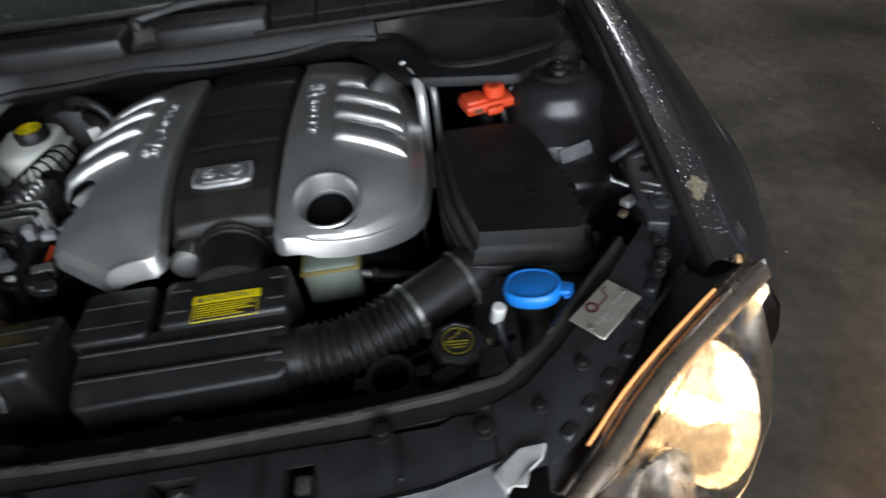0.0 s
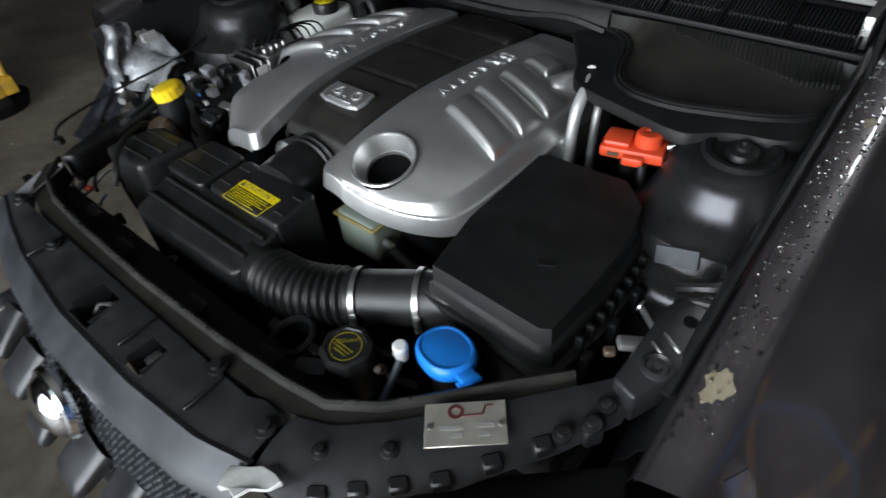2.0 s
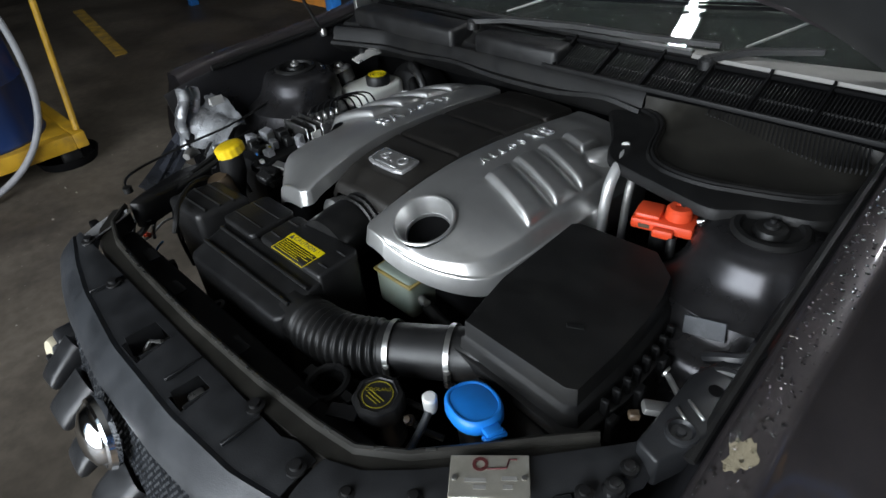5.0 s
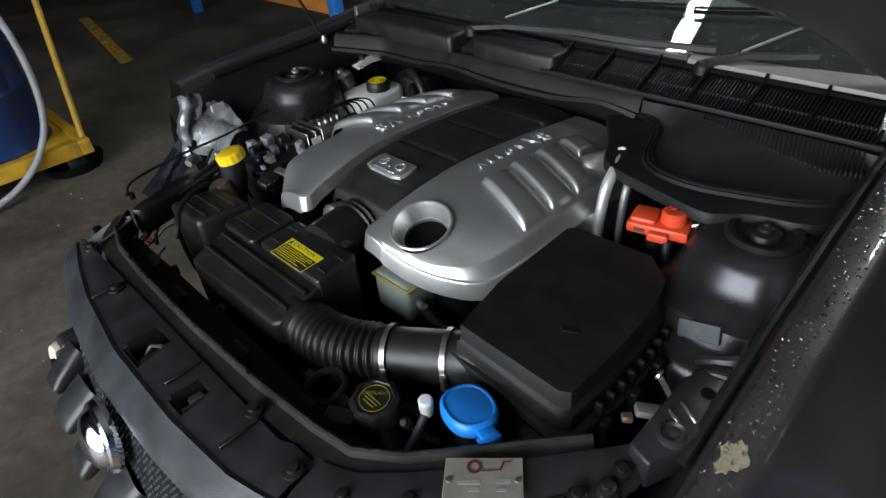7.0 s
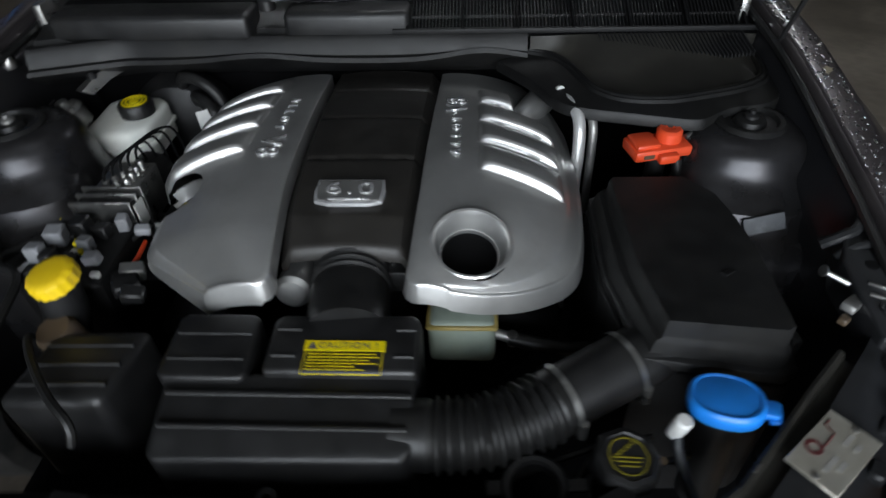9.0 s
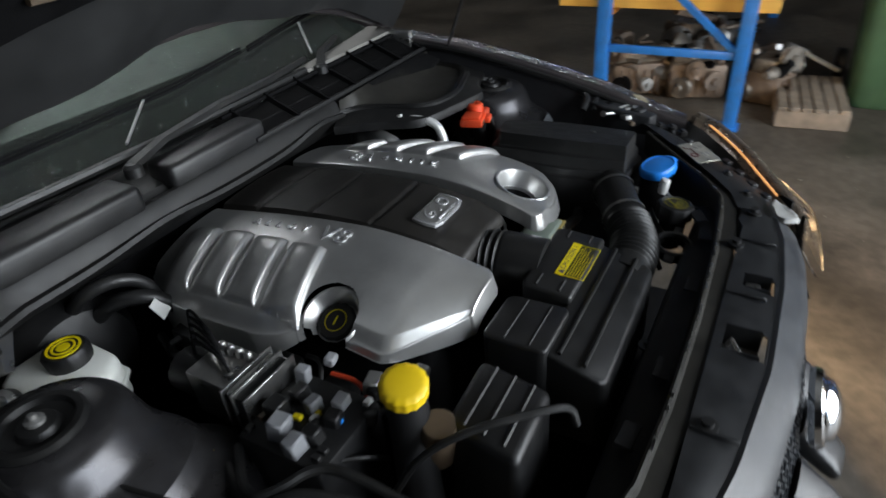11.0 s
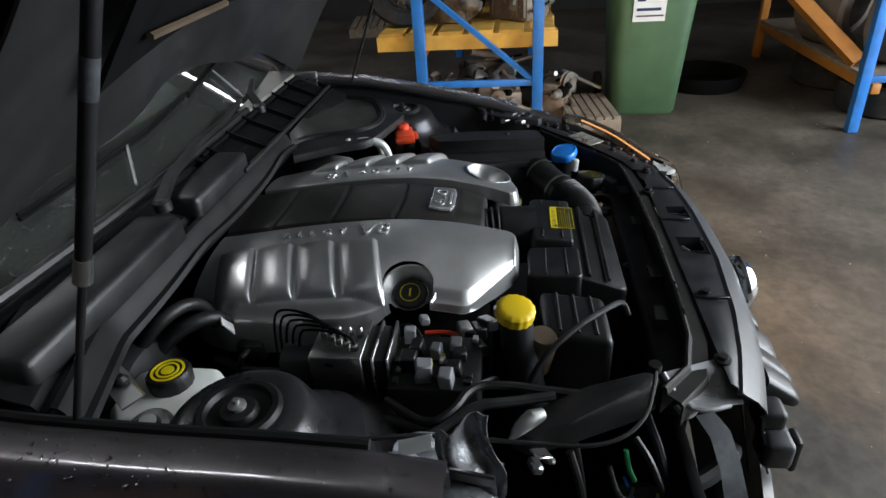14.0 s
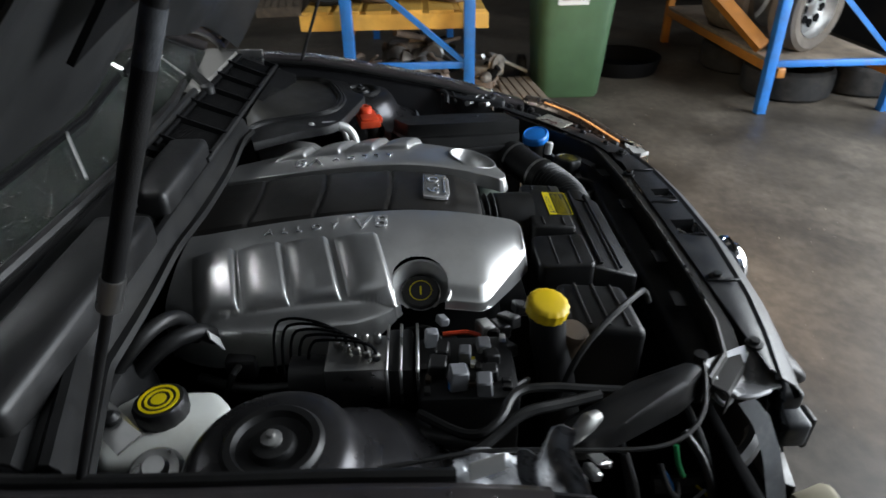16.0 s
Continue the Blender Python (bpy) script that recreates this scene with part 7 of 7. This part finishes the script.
    # hoses and leads that hang across the corner
    runs = [
        ("lead", M_RUBBER, 0.0032, [(-0.655, 0.95, 0.868), (-0.655, 0.80, 0.850), (-0.625, 0.66, 0.835), (-0.60, 0.56, 0.828), (-0.605, 0.42, 0.822), (-0.600, 0.32, 0.815), (-0.56, 0.26, 0.822), (-0.49, 0.235, 0.838), (-0.462, 0.230, 0.836)], "long black bonnet cable across the corner"),
        ("lead", M_RUBBER, 0.0055, [(-0.45, 0.43, 0.74), (-0.42, 0.40, 0.81), (-0.37, 0.34, 0.842), (-0.31, 0.275, 0.842), (-0.275, 0.25, 0.826), (-0.28, 0.24, 0.80)], "black drain hose over the duct box"),
        ("lead", M_RUBBER, 0.008, [(-0.60, 0.60, 0.79), (-0.56, 0.54, 0.80), (-0.53, 0.50, 0.815), (-0.51, 0.44, 0.805), (-0.49, 0.38, 0.80)], "black taped lamp wiring harness"),
        ("lead", M_RUBBER, 0.006, [(-0.56, 0.36, 0.76), (-0.585, 0.34, 0.70), (-0.60, 0.33, 0.60), (-0.60, 0.34, 0.50)], "black lead hanging at the stripped corner"),
        ("lead", M_RUBBER, 0.0055, [(-0.52, 0.26, 0.75), (-0.545, 0.24, 0.73), (-0.56, 0.22, 0.68), (-0.55, 0.20, 0.60)], "black lead hanging at the stripped corner"),
        ("lead", M_RUBBER, 0.0045, [(-0.55, 0.30, 0.72), (-0.575, 0.29, 0.69), (-0.57, 0.27, 0.665), (-0.54, 0.26, 0.66)], "looped black lead at the stripped corner"),
        ("lead", M_GREENW, 0.004, [(-0.535, 0.275, 0.74), (-0.545, 0.27, 0.71), (-0.55, 0.26, 0.69)], "short green lead among the hanging wiring"),
        ("lead", M_GREY, 0.003, [(-0.62, 0.36, 0.64), (-0.60, 0.31, 0.66), (-0.58, 0.27, 0.65), (-0.55, 0.22, 0.655)], "thin grey lead among the hanging wiring"),
        ("lead", M_RUBBER, 0.0070, [(-0.502, 0.640, 0.79), (-0.562, 0.570, 0.80), (-0.545, 0.530, 0.812), (-0.489, 0.506, 0.815), (-0.480, 0.450, 0.810), (-0.478, 0.398, 0.800), (-0.473, 0.300, 0.785)], "black taped harness looping past the fuse box"),
        ("lead", M_RUBBER, 0.0060, [(-0.500, 0.360, 0.77), (-0.525, 0.345, 0.72), (-0.550, 0.336, 0.67), (-0.575, 0.330, 0.60)], "black lead hanging at the stripped corner"),
        ("lead", M_RUBBER, 0.0072, [(-0.440, 0.240, 0.765), (-0.462, 0.232, 0.735), (-0.507, 0.213, 0.700), (-0.555, 0.205, 0.64), (-0.560, 0.200, 0.58)], "thick black hose hanging at the stripped corner"),
        ("lead", M_GREY, 0.0045, [(-0.449, 0.187, 0.748), (-0.462, 0.172, 0.735), (-0.452, 0.158, 0.735), (-0.441, 0.150, 0.748)], "short grey hose loop below the bracket"),
        ("lead", M_RUBBER, 0.0150, [(-0.495, 0.270, 0.595), (-0.500, 0.191, 0.600), (-0.468, 0.122, 0.600), (-0.430, 0.076, 0.612), (-0.40, 0.06, 0.60)], "thick black taped harness at the bumper end"),
        ("lead", M_BLUE, 0.0025, [(-0.515, 0.268, 0.655), (-0.530, 0.258, 0.640), (-0.548, 0.250, 0.618)], "thin blue wire among the hanging wiring"),
        ("lead", M_STICKER, 0.0022, [(-0.520, 0.215, 0.625), (-0.535, 0.200, 0.618), (-0.545, 0.185, 0.605)], "thin yellow wire among the hanging wiring"),
        ("lead", M_RUBBER, 0.0075, [(-0.70, 0.62, 0.80), (-0.66, 0.56, 0.815), (-0.63, 0.51, 0.80), (-0.61, 0.47, 0.77)], "black wrapped harness over the torn fender"),
    ]
    for nm, mat, r, pts, lab in runs:
        solo(nm, tube(pts, r, 8, smooth=3), mat, lab, "cable", "loose leads")
    solo("cable_end", lathe([(0, -0.006), (0.010, -0.006), (0.010, 0.006), (0, 0.007)], Matrix.Translation((-0.461, 0.231, 0.838)), 10), M_RUBBER, "round rubber end of the bonnet cable", "cable end")
    solo("red_plug", box(-0.008, 0.008, -0.006, 0.006, -0.006, 0.006, 0.002, 1, Matrix.Translation((-0.575, 0.255, 0.655)) @ rot(0, 20, 30)), M_RED, "small red plug on a hanging lead", "plug")
    for (x, y, z, s, a) in ((-0.585, 0.41, 0.755, 0.014, 20), (-0.57, 0.39, 0.75, 0.01, 50), (-0.64, 0.49, 0.79, 0.013, 10), (-0.60, 0.50, 0.785, 0.011, 70)):
        solo("metal_clip", box(-s, s, -s * 0.6, s * 0.6, -s * 0.5, s * 0.5, 0.003, 1, Matrix.Translation((x, y, z)) @ rot(a, a * 0.5, a)), M_STEEL, "bright bent metal clip at the torn corner", "clip", "metal clips")
    # added near-black panel for the shade behind the stripped corner
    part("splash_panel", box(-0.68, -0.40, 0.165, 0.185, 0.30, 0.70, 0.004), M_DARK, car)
    # bumper foam blocks at the outer end
    bb = thing("bumper_bracket", (-0.45, 0.02, 0.45), "broken grey bumper end bracket", "bracket")
    part("block", box(-0.405, -0.340, -0.045, 0.008, 0.555, 0.615, 0.012, 3, None), M_GRILLE, bb)
    part("block", box(-0.38, -0.325, -0.030, 0.022, 0.622, 0.665, 0.012, 3, None), M_SUPPORT, bb)
    part("block", box(-0.39, -0.35, -0.060, -0.046, 0.535, 0.61, 0.006, 2, None), M_SUPPORT, bb)
    part("end_cap", lathe([(0, -0.03), (0.028, -0.03), (0.03, 0.02), (0.024, 0.03), (0, 0.03)], Matrix.Translation((-0.50, -0.02, 0.53)) @ rot(70, 20), 18), M_CREAM, bb, "pale round bracket end")
    part("carrier", box(-0.62, -0.34, 0.02, 0.08, 0.36, 0.50, 0.015, 2), M_SUPPORT, bb)


wreck()


def wheels():
    for k, (sx, y) in enumerate(((1, 0.78), (-1, 0.78), (1, 3.55), (-1, 3.55))):
        m = Matrix.Translation((sx * 0.80, y, ZF + 0.33)) @ rot(0, 90 * sx)
        w = part("wheel", lathe([(0, -0.06), (0.07, -0.06), (0.075, 0.06), (0.03, 0.075), (0, 0.075)], m, 20), M_ALU, car)
        part("tyre", lathe([(0.23, -0.10), (0.30, -0.105), (0.325, -0.085), (0.33, 0.0), (0.325, 0.085), (0.30, 0.105), (0.23, 0.10)], m, 40), M_TYRE, w)
        part("rim", lathe([(0.23, -0.09), (0.235, 0.09), (0.20, 0.085), (0.06, 0.05), (0.03, 0.07), (0, 0.07)], m, 30), M_ALU, w)


wheels()


# ---- round the car ----
def racks():
    def frame_side(x, ya, yb, top, label, mat=M_RACK):
        r = thing("pallet_rack", (x, (ya + yb) / 2, ZF), label, "rack", "pallet racks")
        for y in (ya, yb):
            p = part("upright", box(x - 0.035, x + 0.035, y - 0.032, y + 0.032, ZF, top, 0.004), mat, r)
            part("foot_plate", box(x - 0.06, x + 0.06, y - 0.05, y + 0.05, ZF, ZF + 0.006, 0.001, 1), mat, p)
        lo, hi = sorted((ya, yb))
        for k, z in enumerate((0.445, 1.35)):
            part("horizontal_brace", box(x - 0.015, x + 0.015, lo, hi, z - 0.02, z + 0.02, 0.003), mat, r)
        part("diagonal_brace", tube([(x, lo + 0.03, 0.46), (x, hi - 0.02, 1.02)], 0.020, 4), mat, r)
        part("diagonal_brace", tube([(x, hi - 0.03, 1.04), (x, lo + 0.02, 1.6)], 0.020, 4), mat, r)
        return r
    r1 = frame_side(2.58, 0.33, 1.045, 2.6, "blue steel pallet rack end frame")
    for z in (0.60,):
        for y in (0.33, 1.045):
            part("beam", box(2.62, 5.0, y - 0.025, y + 0.025, z, z + 0.06, 0.004), M_ORANGE, r1, "orange beam")
    for y in (0.33, 1.045):
        part("upright", box(4.97, 5.04, y - 0.032, y + 0.032, ZF, 2.6, 0.004), M_RACK, r1)

    def pallet(cx, cy, z, w, d, mat, label, turn=0):
        p = thing("pallet", (cx, cy, z), label, "pallet", "pallets")
        m = Matrix.Translation((cx, cy, z)) @ rot(0, 0, turn)
        n = 6
        for k in range(n):
            y = -d / 2 + d * (k + 0.5) / n
            part("deck_board", box(-w / 2, w / 2, y - d / n * 0.40, y + d / n * 0.40, 0.09, 0.11, 0.002, 1, m), mat, p)
        for x in (-w / 2 + 0.05, 0, w / 2 - 0.05):
            part("bearer", box(x - 0.05, x + 0.05, -d / 2, d / 2, 0.0, 0.09, 0.003, 1, m), mat, p)
        return p
    pallet(3.20, 0.77, 0.64, 1.1, 1.12, M_PALLET, "yellow painted wooden pallet on the rack")
    pallet(6.6, 2.28, ZF, 0.9, 0.5, M_TIMBER, "weathered timber pallet on the far floor", 8)
    pallet(2.95, -0.02, ZF, 0.55, 0.34, M_TIMBER, "small grey timber pallet on the floor", 6)

    def gearbox(cx, cy, z, s, seed, label):
        rng = random.Random(seed)
        g = thing("used_engine", (cx, cy, z), label, "engine", "used engines")
        m = Matrix.Translation((cx, cy, z)) @ rot(0, 0, rng.uniform(0, 360))
        skin = lambda: rng.choice((M_RUST, M_RUST, M_ALU, M_GRIME, M_DARK))
        part("crankcase", box(-0.17 * s, 0.17 * s, -0.11 * s, 0.11 * s, 0, 0.22 * s, 0.03 * s, 2, m), M_RUST, g)
        part("head", box(-0.15 * s, 0.15 * s, -0.08 * s, 0.08 * s, 0.21 * s, 0.30 * s, 0.02 * s, 2, m), M_GRIME, g)
        for k in range(6):
            part("fin", box(-0.155 * s + 0.052 * s * k, -0.140 * s + 0.052 * s * k, -0.125 * s, 0.125 * s, 0.03 * s, 0.18 * s, 0.004 * s, 1, m), M_RUST, g)
        for k in range(7):
            a = rng.uniform(0, 6.28)
            r = rng.uniform(0.035, 0.085) * s
            part("pulley", lathe([(0, -0.02 * s), (r, -0.02 * s), (r * 0.86, -0.008 * s), (r * 0.86, 0.008 * s), (r, 0.02 * s), (r * 0.4, 0.022 * s), (r * 0.3, 0.04 * s), (0, 0.04 * s)], m @ Matrix.Translation((0.19 * s * math.cos(a), 0.15 * s * math.sin(a), rng.uniform(0.06, 0.32) * s)) @ rot(90, 0, math.degrees(a) + 90), 18), skin(), g)
        for k in range(8):
            p0 = Vector((rng.uniform(-0.2, 0.2), rng.uniform(-0.16, 0.16), rng.uniform(0.1, 0.36))) * s
            pts = [p0 + Vector((rng.uniform(-0.09, 0.09), rng.uniform(-0.09, 0.09), rng.uniform(-0.05, 0.05))) * s * i for i in range(4)]
            part("pipe", tube([m @ q for q in pts], rng.uniform(0.008, 0.024) * s, 8, smooth=2), skin(), g)
        for k in range(6):
            r = rng.uniform(0.04, 0.09) * s
            part("housing", lathe([(0, 0), (r * 0.8, 0), (r, 0.02 * s), (r * 0.9, 0.06 * s), (r * 0.6, 0.09 * s), (r * 0.55, 0.12 * s), (0, 0.125 * s)], m @ Matrix.Translation((rng.uniform(-0.2, 0.2) * s, rng.uniform(-0.15, 0.15) * s, rng.uniform(0.08, 0.30) * s)) @ rot(rng.uniform(0, 360), rng.uniform(0, 360)), 16), skin(), g)
        return g
    sd = 1
    for (x, y, z, s) in ((3.0, 0.45, 0.75, 1.0), (3.05, 0.85, 0.75, 1.05), (3.6, 0.5, 0.75, 1.0), (3.6, 1.0, 0.75, 1.1), (3.05, 1.22, 0.75, 0.8)):
        gearbox(x, y, z, s, sd, "oily brown used engine on a pallet")
        sd += 1
    for (x, y, z, s) in ((3.05, 0.60, ZF, 0.95), (3.0, 0.95, ZF, 0.9), (3.55, 0.70, ZF, 1.0), (3.1, 0.20, ZF, 0.85)):
        gearbox(x, y, z, s, sd, "grimy used engine standing under the rack")
        sd += 1
    tyre_flat(2.90, 1.16, 0.75, 0.27, True)

    r2 = thing("pallet_rack", (2.64, -1.6, ZF), "scuffed blue steel rack leaning over stored wheels", "rack", "pallet racks")
    part("upright", box(-0.03, 0.03, -0.03, 0.03, 0, 2.4, 0.004, 2, Matrix.Translation((2.64, -1.59, ZF)) @ rot(0, 3)), M_RACK, r2)
    part("upright", box(2.60, 2.66, -2.44, -2.38, ZF, 2.4, 0.004), M_RACK, r2)
    part("horizontal_brace", box(2.645, 2.675, -2.41, -1.60, 0.36, 0.40, 0.003), M_RACK, r2)
    part("diagonal_brace", tube([(2.665, -1.70, 0.98), (2.665, -2.36, 0.42)], 0.02, 4), M_RACK, r2)
    part("beam", box(2.62, 4.6, -1.68, -1.63, 0.30, 0.36, 0.004), M_ORANGE, r2, "orange beam")
    part("beam", box(2.62, 4.6, -2.40, -2.35, 0.30, 0.36, 0.004), M_ORANGE, r2, "orange beam")
    part("shelf_board", box(2.7, 4.6, -2.40, -1.63, 0.36, 0.385, 0.003), M_TIMBER, r2)
    for y in (-1.655, -2.375):
        part("upright", box(4.57, 4.63, y - 0.03, y + 0.03, ZF, 2.4, 0.004), M_ORANGE if y > -2 else M_RACK, r2)
    ob = thing("loose_beam", (3.0, -1.2, ZF), "orange rack beam leaning at a slant", "beam")
    part("beam", tube([(2.92, -1.66, 0.42), (3.55, -1.02, 1.12)], 0.055, 4), M_ORANGE, ob)
    part("end_hook", box(3.50, 3.60, -1.04, -0.98, 1.0, 1.25, 0.004), M_ORANGE, ob)

def tyre_flat(x, y, z, r, upright=False, rim=None, turn=0, label="worn black tyre lying on the floor", skin=None):
    t = thing("tyre", (x, y, z), label, "tyre", "stored tyres")
    if upright:
        m = Matrix.Translation((x, y, z + r)) @ rot(0, 0, turn) @ rot(0, 90)
    else:
        m = Matrix.Translation((x, y, z + 0.10))
    part("tread", lathe([(r * 0.66, -0.085), (r * 0.9, -0.10), (r * 0.985, -0.08), (r, -0.03), (r, 0.03), (r * 0.985, 0.08), (r * 0.9, 0.10), (r * 0.66, 0.085), (r * 0.62, 0.0), (r * 0.66, -0.0849)], m, 36), skin or M_TYRE, t)
    if rim:
        rm = part("rim", lathe([(r * 0.66, -0.09), (r * 0.64, -0.05), (r * 0.60, 0.0), (r * 0.60, 0.06), (r * 0.64, 0.09), (r * 0.67, 0.095)], m, 32), rim, t, "silver wheel rim")
        part("rim_face", lathe([(0, -0.05), (r * 0.14, -0.055), (r * 0.2, -0.03), (r * 0.45, -0.045), (r * 0.6, -0.02), (r * 0.6, 0.0), (0, 0.0)], m, 24), rim, rm)
        for k in range(8):
            a = 2 * math.pi * k / 8
            # black discs on the solid face imitate the shade in the slots
            part("rim_slot", lathe([(0, -0.052), (0.028, -0.052), (0.028, -0.03), (0, -0.03)], m @ Matrix.Translation((r * 0.34 * math.cos(a), r * 0.34 * math.sin(a), 0.004)), 10), M_DARK, rm)
    return t


racks()
M_RIM = material("dull_silver_rim", (0.55, 0.55, 0.54), 0.35, 0.8, 0.0, 0.15, 15, 300, 0.1, (0.2, 0.18, 0.15), 0.5, 12)
tyre_flat(2.98, -1.92, 0.385, 0.27, True, M_RIM, 28, "pale steel wheel with a dusty tyre standing on the rack", M_DUST)
tyre_flat(3.32, -1.80, 0.385, 0.29, True, None, 24, "dusty grey tyre standing on the rack", M_DUST)
tyre_flat(3.62, -1.78, 0.385, 0.29, True, None, 20, "dusty grey tyre standing on the rack", M_DUST)
tyre_flat(3.08, -1.98, ZF, 0.30)
tyre_flat(3.75, -1.95, ZF, 0.30)
tyre_flat(3.75, -1.95, ZF + 0.20, 0.28)
tyre_flat(3.15, -2.55, ZF, 0.31)
# plain low black pan for the dark shape beside the bin
tub = thing("drip_tub", (3.75, -0.98, ZF), "shallow black tub on the floor beside the bin", "tub")
part("pan", lathe([(0, 0.004), (0.27, 0.004), (0.30, 0.11), (0.315, 0.115), (0.315, 0.10), (0.285, 0.0), (0, 0.0)], Matrix.Translation((3.75, -0.98, ZF)), 36), M_DARK, tub)


def wheelie_bin():
    b = thing("wheelie_bin", (3.27, -0.42, ZF), "green plastic wheelie bin with a white sticker", "bin")
    secs = []
    for z, w, d in ((ZF + 0.0, 0.205, 0.21), (ZF + 0.02, 0.218, 0.225), (ZF + 0.5, 0.245, 0.27), (ZF + 0.96, 0.275, 0.315), (ZF + 0.97, 0.295, 0.335), (ZF + 1.0, 0.295, 0.335)):
        ring = []
        for k in range(32):
            a = 2 * math.pi * k / 32 + math.pi / 32
            c, s = math.cos(a), math.sin(a)
            q = 0.28
            x = d * abs(c) ** q * (1 if c > 0 else -1)
            y = w * abs(s) ** q * (1 if s > 0 else -1)
            ring.append((3.27 + x, -0.42 + y, z))
        secs.append(ring)
    part("tub", loft(secs, closed=True, caps=True), M_BIN, b)
    part("lid", box(2.91, 3.63, -0.73, -0.11, ZF + 1.0, ZF + 1.06, 0.02, 3), M_BIN, b)
    part("handle", tube([(3.66, -0.68, ZF + 0.98), (3.69, -0.42, ZF + 0.98), (3.66, -0.16, ZF + 0.98)], 0.016, 8), M_BIN, b)
    for y in (-0.695, -0.145):
        part("wheel", lathe([(0, -0.025), (0.09, -0.025), (0.10, -0.015), (0.10, 0.015), (0.09, 0.025), (0, 0.025)], Matrix.Translation((3.50, y, ZF + 0.10)) @ rot(90), 24), M_RUBBER, b)
    sm = Matrix.Translation((2.985, -0.375, 0.70)) @ rot(0, -5.6)
    st = part("sticker", box(-0.003, 0.0, -0.10, 0.10, 0.0, 0.22, 0, 1, sm), M_LABEL, b, "white sticker with blue print")
    for (z, h, w, mat) in ((0.075, 0.018, 0.15, M_DRUM), (0.035, 0.010, 0.17, M_PRINT), (0.145, 0.04, 0.05, M_DRUM)):
        part("print_bar", box(-0.0045, -0.003, 0.08 - w, 0.08, z - h / 2, z + h / 2, 0, 1, sm), mat, st)


wheelie_bin()


def drum_trolley():
    d = thing("drum_trolley", (-2.85, 0.25, ZF), "yellow steel drum trolley on black castors", "trolley")
    for y in (0.58, -0.12):
        part("side_rail", box(-3.25, -2.55, y - 0.03, y + 0.03, 0.17, 0.25, 0.006), M_TROLLEY, d)
    for x in (-3.22, -2.58):
        part("cross_rail", box(x - 0.03, x + 0.03, -0.09, 0.55, 0.17, 0.25, 0.006), M_TROLLEY, d)
    part("deck", box(-3.2, -2.6, -0.1, 0.55, 0.235, 0.245, 0.002), M_TROLLEY, d)
    part("push_post", tube([(-2.60, 0.59, 0.25), (-2.78, 0.70, 0.95)], 0.016, 8), M_TROLLEY, d)
    for (x, y) in ((-2.62, 0.52), (-2.62, -0.06), (-3.18, 0.52), (-3.18, -0.06)):
        part("castor", box(x - 0.025, x + 0.025, y - 0.05, y + 0.05, ZF, 0.17, 0.02, 2), M_RUBBER, d)
    o = thing("oil_drum", (-2.90, 0.22, 0.245), "dark blue steel oil drum on the trolley", "drum")
    m = Matrix.Translation((-2.90, 0.23, 0.245))
    part("shell", lathe([(0, 0), (0.285, 0), (0.29, 0.012), (0.283, 0.03), (0.283, 0.28), (0.292, 0.295), (0.283, 0.31), (0.283, 0.57), (0.292, 0.585), (0.283, 0.60), (0.283, 0.85), (0.29, 0.87), (0.275, 0.875), (0.27, 0.86), (0, 0.86)], m, 48), M_DRUM, o)
    part("bung", lathe([(0.035, 0.86), (0.035, 0.88), (0, 0.882)], m @ Matrix.Translation((0.18, 0, 0)), 16), M_STEEL, o)
    h = tube([(-2.62, 0.46, 1.15), (-2.575, 0.47, 0.95), (-2.54, 0.50, 0.70), (-2.54, 0.47, 0.42), (-2.52, 0.36, 0.24), (-2.50, 0.20, 0.13), (-2.48, 0.0, 0.085)], 0.016, 12, smooth=3)
    solo("drain_hose", h, M_GREY, "grey hose hanging beside the blue drum", "hose")
    solo("drip_tray", lathe([(0, 0.0), (0.14, 0.0), (0.16, 0.05), (0.155, 0.05), (0.135, 0.008), (0, 0.008)], Matrix.Translation((-2.72, 0.52, ZF)), 24), M_DARK, "dark drip tray under the trolley", "tray")


drum_trolley()

# orange rack beam and blue post far behind the left fender
rk = thing("pallet_rack", (-4.2, 2.55, ZF), "far orange and blue pallet rack in shadow", "rack", "pallet racks")
for (x, y) in ((-2.88, 2.50), (-5.4, 2.58)):
    for dy in (0.0, 0.9):
        part("upright", box(x - 0.04, x + 0.04, y + dy - 0.04, y + dy + 0.04, ZF, 2.6, 0.004), M_RACK, rk)
for z in (0.36, 1.5):
    for dy in (0.0, 0.9):
        part("beam", box(-5.36, -2.92, 2.50 + dy, 2.56 + dy, z, z + 0.11, 0.004), M_ORANGE, rk)
